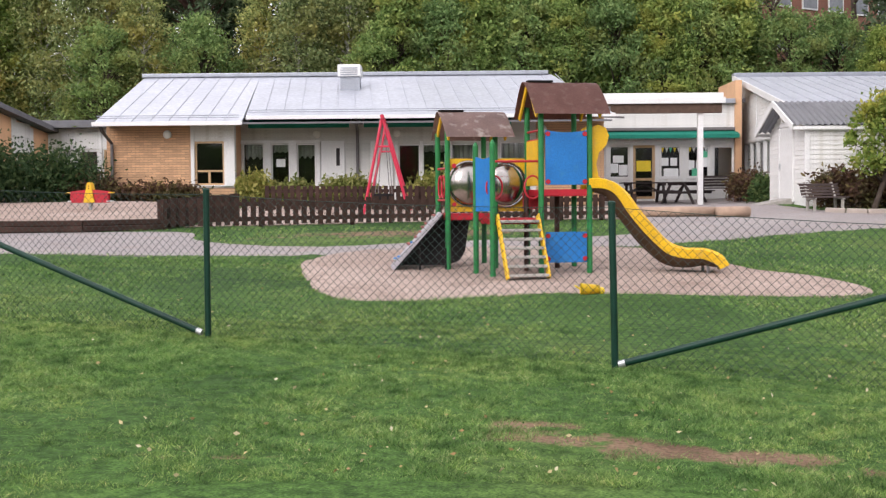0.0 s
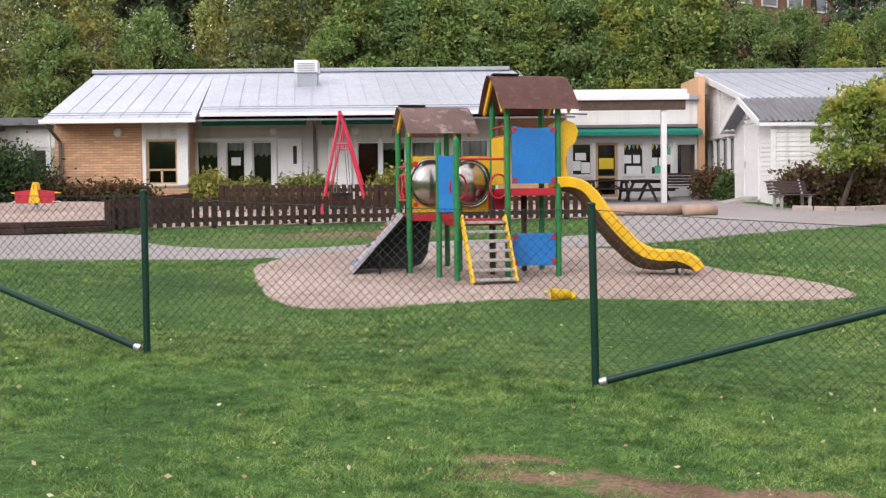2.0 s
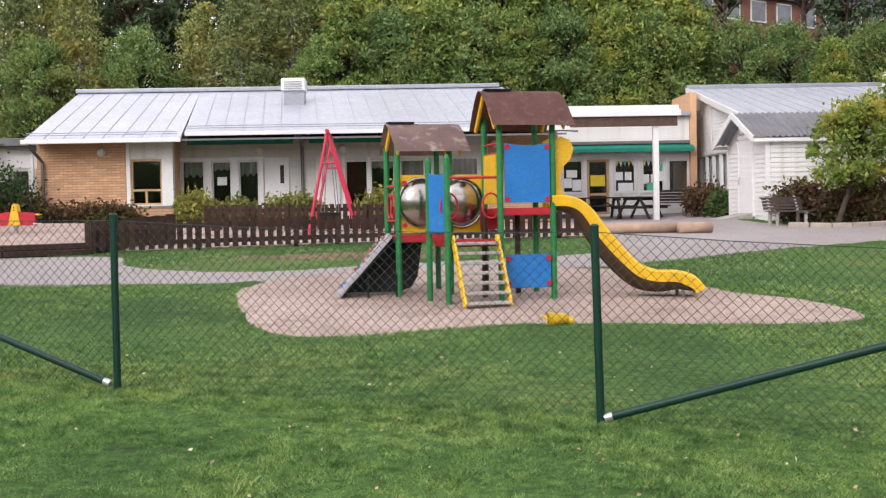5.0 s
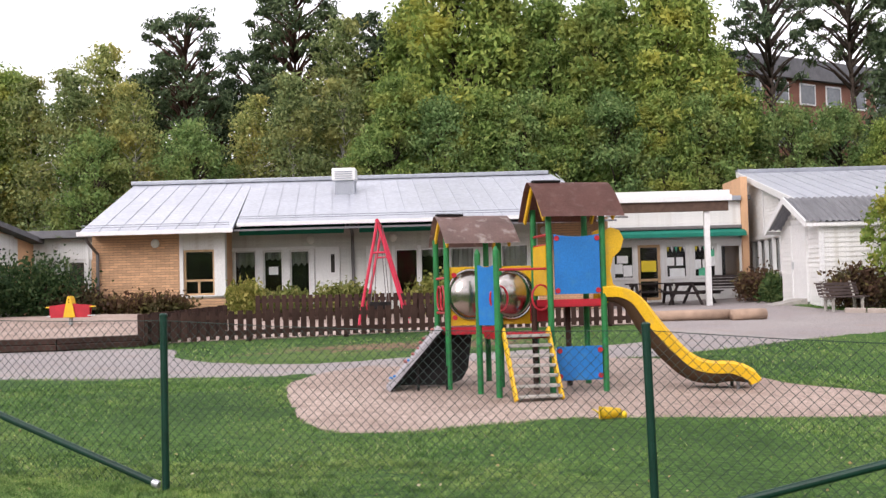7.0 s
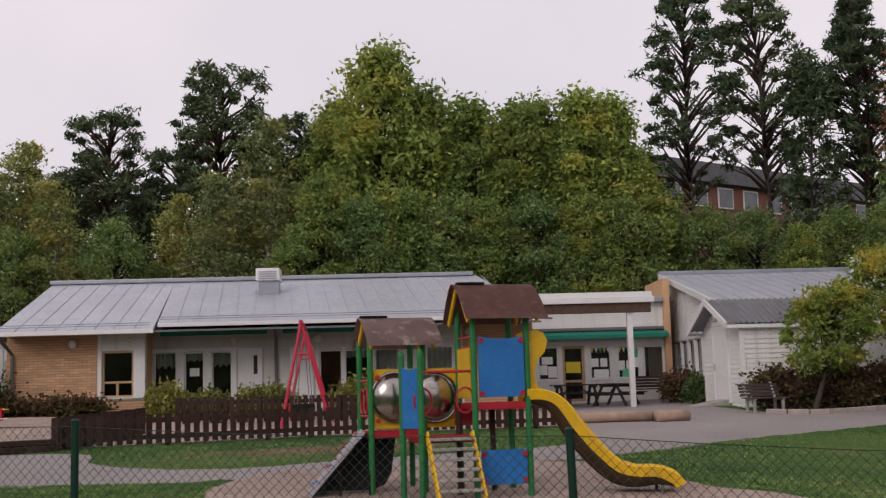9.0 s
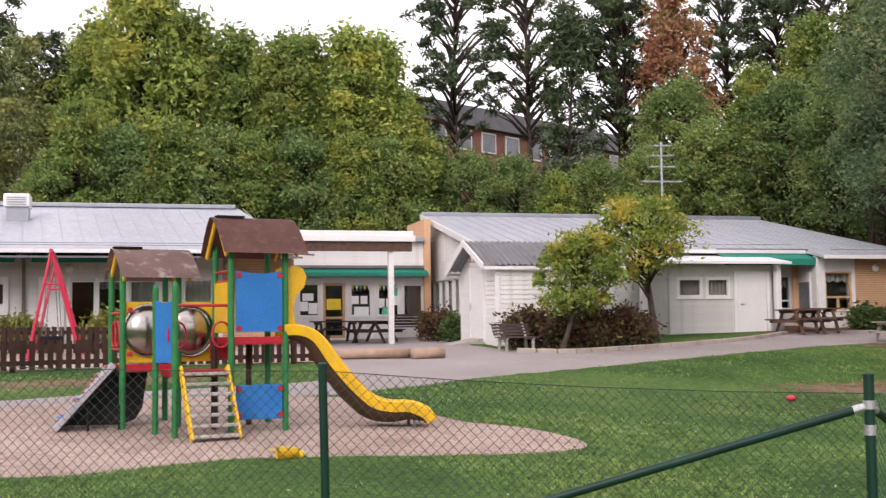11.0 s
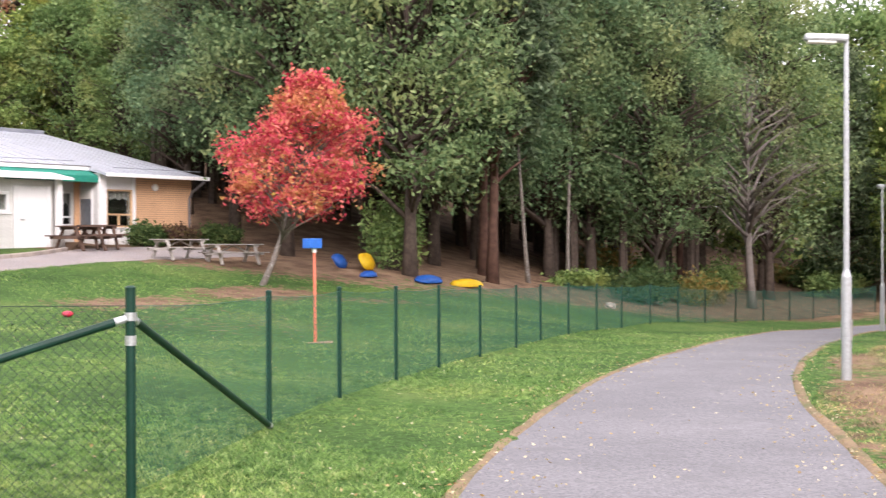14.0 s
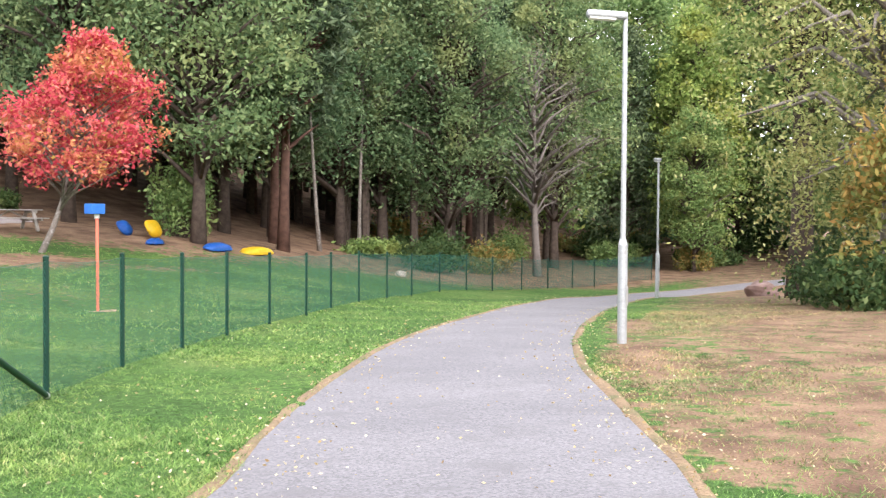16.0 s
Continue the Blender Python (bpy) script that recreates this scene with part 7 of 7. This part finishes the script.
picnic_table(19.75, 33.0, .2, M_REDWOODTABLE, "brown picnic table by the house", 1.4)
picnic_table(20.7, 33.5, -.1, M_REDWOODTABLE, "brown picnic table by the house", 1.2)
for a, c, r in (((4.4, 27.2), (6.2, 27.35), .12), ((6.15, 27.1), (6.95, 27.3), .13), ((4.3, 27.2), (4.5, 29.5), .12)):
    za, zc = ground(*a) + .1, ground(*c) + .1
    lg = thing("log_edging", (a[0], a[1], za - .1), "round debarked log lying as edging", "log", "edging logs")
    part("log", tubed([(*a, za), ((a[0] + c[0]) / 2, (a[1] + c[1]) / 2, (za + zc) / 2 + .01), (*c, zc)], r, 14), M_LOG, lg, "", True, True)


def kerb_line(pts):
    """Low stones along the planting bed."""
    line = smooth_line(pts, 8)
    d = np.concatenate([[0], np.cumsum(np.hypot(*np.diff(line, axis=0).T))])
    n = int(d[-1] / .5)
    t = thing("kerb", (*line[0], ground(*line[0])), "low stone kerb round the planting bed", "kerb", kind="structure")
    for k in range(n):
        p = [(np.interp(d[-1] * (k + e) / n, d, line[:, 0]), np.interp(d[-1] * (k + e) / n, d, line[:, 1])) for e in (.02, .98)]
        part("stone", beamed((*p[0], ground(*p[0]) + .03), (*p[1], ground(*p[1]) + .03), .12, .14, bevel=.02), M_KERB, t, "", True)


kerb_line([(9.2, 28.7), (10.4, 28.35), (12.2, 29.1), (14.2, 30.0), (17, 31.2), (19.2, 32.9)])


def street_lamp(x, y, h, arm):
    t = thing("street_lamp", (x, y, ground(x, y)), "grey galvanised path lamp with flat grey head", "street lamp", "street lamps")
    part("lower_pole", tubed([(0, 0, -.1), (0, 0, 1.28), (0, 0, 1.36)], [.062, .062, .04], 14), M_LAMPPOST, t)
    part("upper_pole", tubed([(0, 0, 1.36), (0, 0, h)], [.036, .03], 12), M_LAMPPOST, t)
    a = Vector(arm).normalized()
    bm = boxed(-.02, .5, -.085, .085, -.04, .05, bevel=.03)
    bmesh.ops.rotate(bm, cent=(0, 0, 0), matrix=Matrix.Rotation(math.atan2(a.y, a.x), 3, "Z") @ Matrix.Rotation(-.06, 3, "Y"), verts=bm.verts)
    bmesh.ops.translate(bm, vec=(0, 0, h), verts=bm.verts)
    head = part("head", bm, M_LAMPPOST, t, "flat grey lamp head")
    bm = boxed(.12, .46, -.07, .07, -.065, -.035, bevel=.01)
    bmesh.ops.rotate(bm, cent=(0, 0, 0), matrix=Matrix.Rotation(math.atan2(a.y, a.x), 3, "Z") @ Matrix.Rotation(-.06, 3, "Y"), verts=bm.verts)
    bmesh.ops.translate(bm, vec=(0, 0, h), verts=bm.verts)
    part("lens", bm, M_LAMPGLASS, head)
    part("hatch", boxed(-.03, .03, -.066, -.058, .5, .75, bevel=.003), M_ZINC, t)


street_lamp(14.24, 6.16, 4.2, (-.55, .83, 0))
street_lamp(33.4, 13.5, 4.1, (.85, .5, 0))


def sign_pole():
    x, y = 14.64, 16.4
    t = thing("sign_pole", (x, y, ground(x, y)), "faded red pole with a small blue box on top", "pole")
    part("pole", tubed([(0, 0, -.1), (-.02, 0, 1.72)], .028, 10), M_REDPOLE, t)
    part("band", tubed([(-.02, 0, 1.66), (-.02, 0, 1.74)], .045, 10), M_TRIM, t)
    part("box", boxed(-.22, .08, -.1, .1, 1.74, 1.92, bevel=.012), M_BLUETARP, t, "blue box")
    part("plate", boxed(-.4, .4, -.03, .03, -.02, .02, bevel=.005), M_LOG, t, "ground plate")


sign_pole()


def sled(x, y, L, W, mat, rz, tilt, label, flip=False, cat="sled"):
    """A shallow moulded tray with a raised rim."""
    t = thing("plastic_sled", (x, y, ground(x, y) + (.12 if not tilt else .12 + .45 * W * math.sin(tilt))), label, cat, "plastic sleds", rz=rz)
    bm = bmesh.new()
    rings = []
    for f, zz in ((1.0, .10), (1.06, .12), (1.08, .1), (.9, .0), (.4, -.06)):
        rings.append([bm.verts.new((L / 2 * f * math.copysign(abs(math.cos(a)) ** .7, math.cos(a)), W / 2 * f * math.copysign(abs(math.sin(a)) ** .7, math.sin(a)), -zz)) for a in np.linspace(0, 2 * math.pi, 24, endpoint=False)])
    for a, b in zip(rings, rings[1:]):
        for k in range(24):
            bm.faces.new((a[k], a[(k + 1) % 24], b[(k + 1) % 24], b[k]))
    bm.faces.new(rings[-1])
    bmesh.ops.solidify(bm, geom=bm.faces[:], thickness=.015)
    bmesh.ops.rotate(bm, cent=(0, 0, 0), matrix=Matrix.Rotation(tilt, 3, "X"), verts=bm.verts)
    part("tray", bm, mat, t, "", False, True)
    part("cord", tubed([(L / 2, -.1, 0), (L / 2 + .12, 0, -.03), (L / 2, .1, 0)], .008, 5), M_BLACK, t)


sled(25.9, 26.6, .7, .55, M_YELTARP, .3, 1.1, "yellow plastic sled leaning against a trunk")
sled(25.2, 27.1, .5, .5, M_BLUETARP, .2, .9, "blue plastic sled leaning upright")
sled(25.0, 25.7, .7, .4, M_BLUETARP, .4, 0, "blue plastic sled lying on the slope")
sled(26.6, 24.7, 1.05, .5, M_BLUETARP, .1, .25, "blue plastic sled with pale lettering bars")
sled(28.0, 24.4, 1.05, .5, M_YELTARP, -.3, .2, "yellow plastic sled on the slope")


def rock(x, y, s, seed, label, mat=None):
    bm = bmesh.new()
    bmesh.ops.create_icosphere(bm, subdivisions=3, radius=s)
    for v in bm.verts:
        v.co += v.co.normalized() * s * .35 * noise.noise(v.co * (1.3 / s) + Vector((seed, 0, 0)))
        v.co.z *= .7
    bmesh.ops.translate(bm, verts=bm.verts, vec=(x, y, ground(x, y) + s * .3))
    single("rock", bm, mat or M_ROCK, label, "rock", (x, y, ground(x, y)), "rocks")


rock(36.5, 11.3, .5, 3, "brown boulder beside the path")
rock(34.5, 23.5, .2, 4, "small grey stone on the grass", M_KERB)
rock(42, 27.5, .55, 5, "grey boulder in the wood", M_KERB)
bm = bmesh.new()
bmesh.ops.create_icosphere(bm, subdivisions=2, radius=.085)
bmesh.ops.scale(bm, vec=(1.3, 1, .7), verts=bm.verts)
bmesh.ops.translate(bm, vec=(11.68, 19.92, ground(11.68, 19.92) + .06), verts=bm.verts)
single("toy_ball", bm, M_PINKRED, "flat red toy ball on the lawn", "toy", (11.68, 19.92, ground(11.68, 19.92)), smooth=True)


# ---- grass, fallen leaves ----
def in_any(xy, grow=0.0):
    road = np.vstack([PATH_L, PATH_R[::-1]])
    return inside(road, xy) | inside(SAND, xy) | inside(COURT, xy) | inside(YARD, xy)


def grass(name, n, near, far, h, w, seed, az=(-29, 84), mat=None, label="short green mown grass blades"):
    """Blades over a fan of lawn; tufts come from noise."""
    rng = np.random.default_rng(seed)
    az_ = np.radians(rng.uniform(az[0], az[1], n))
    d = np.sqrt(near ** 2 + (far ** 2 - near ** 2) * rng.uniform(0, 1, n))
    xy = np.stack([d * np.sin(az_), d * np.cos(az_)], 1)
    soil = soil_at(xy)
    verge = xy[:, 1] < 1.2 + .36 * xy[:, 0]
    keep = ~in_any(xy) & (rng.uniform(0, 1, n) > soil * (1.0 if mat else 1.35)) & (verge & (xy[:, 0] > 6) if mat else (~verge | (rng.uniform(0, 1, n) < .4)))
    xy = xy[keep]
    d = d[keep]
    m = len(xy)
    tuft = np.array([.7 * noise.noise((x * 1.1, y * 1.1, 7)) + .7 * noise.noise((x * 3.9, y * 3.9, 2)) + .8 * noise.noise((x * 9.5, y * 9.5, 4)) for x, y in xy])
    some = rng.uniform(0, 1, m) < .90 + .6 * tuft
    xy, d, tuft = xy[some], d[some], tuft[some]
    m = len(xy)
    tall = h * rng.uniform(.4, 1.25, m) * (1 + .75 * np.clip(tuft, -.7, 1.1))
    z = ground_many(xy) - .01
    a = rng.uniform(0, 2 * np.pi, m)
    lean = rng.uniform(.3, 2.0, m) * tall
    la = rng.uniform(0, 2 * np.pi, m)
    b = np.column_stack([xy, z])
    side = np.column_stack([np.cos(a) * w / 2, np.sin(a) * w / 2, np.zeros(m)]) * rng.uniform(.6, 1.3, m)[:, None]
    v = np.empty((m, 3, 3))
    v[:, 0], v[:, 1] = b - side, b + side
    v[:, 2] = b + np.column_stack([np.cos(la) * lean, np.sin(la) * lean, tall])
    me = bpy.data.meshes.new(name)
    me.vertices.add(3 * m)
    me.vertices.foreach_set("co", v.reshape(-1).astype(np.float32))
    me.loops.add(3 * m)
    me.loops.foreach_set("vertex_index", np.arange(3 * m, dtype=np.int32))
    me.polygons.add(m)
    me.polygons.foreach_set("loop_start", np.arange(0, 3 * m, 3, dtype=np.int32))
    me.polygons.foreach_set("loop_total", np.full(m, 3, dtype=np.int32))
    me.materials.append(mat or M_BLADE)
    me.update(calc_edges=True)
    tagged(link_mesh(name, me), label, "grass", kind="stuff")


grass("grass", 820000, 4.0, 9.6, .032, .0065, 1, (-31, 32))
grass("grass", 130000, 4.2, 9.6, .036, .009, 5, (32, 84))
grass("grass", 400000, 9.6, 16, .034, .0095, 2)
grass("grass", 230000, 16, 34, .038, .019, 3)
grass("dry_grass", 280000, 8, 30, .03, .012, 4, (56, 86), M_DRYBLADE, "short dry straw-coloured grass under the trees")


def fallen_leaves():
    rng = np.random.default_rng(9)
    n = 1500
    az, d = np.radians(rng.uniform(-22, 84, n)), 4 + 34 * rng.uniform(0, 1, n) ** 1.4
    xy = np.stack([d * np.sin(az), d * np.cos(az)], 1)
    off = xy[(~inside(COURT, xy)) & (~inside(SAND, xy))]
    # more of them along the path's edges
    s = rng.integers(10, len(PATH_L) - 20, 1700)
    e = np.where(rng.uniform(0, 1, 1700)[:, None] < .55, PATH_L[s], PATH_R[np.minimum(s, len(PATH_R) - 1)]) + rng.normal(size=(1700, 2)) * .35
    xy = np.vstack([off, e])
    p = np.column_stack([xy, ground_many(xy) + rng.uniform(.03, .06, len(xy))])
    me = leaves_mesh("fallen_leaves", p, .022, rng, M_LEAFLIT, .7, 1.3)
    tagged(link_mesh("fallen_leaves", me), "scattered dry yellow fallen leaves", "fallen leaves", kind="stuff")


fallen_leaves()
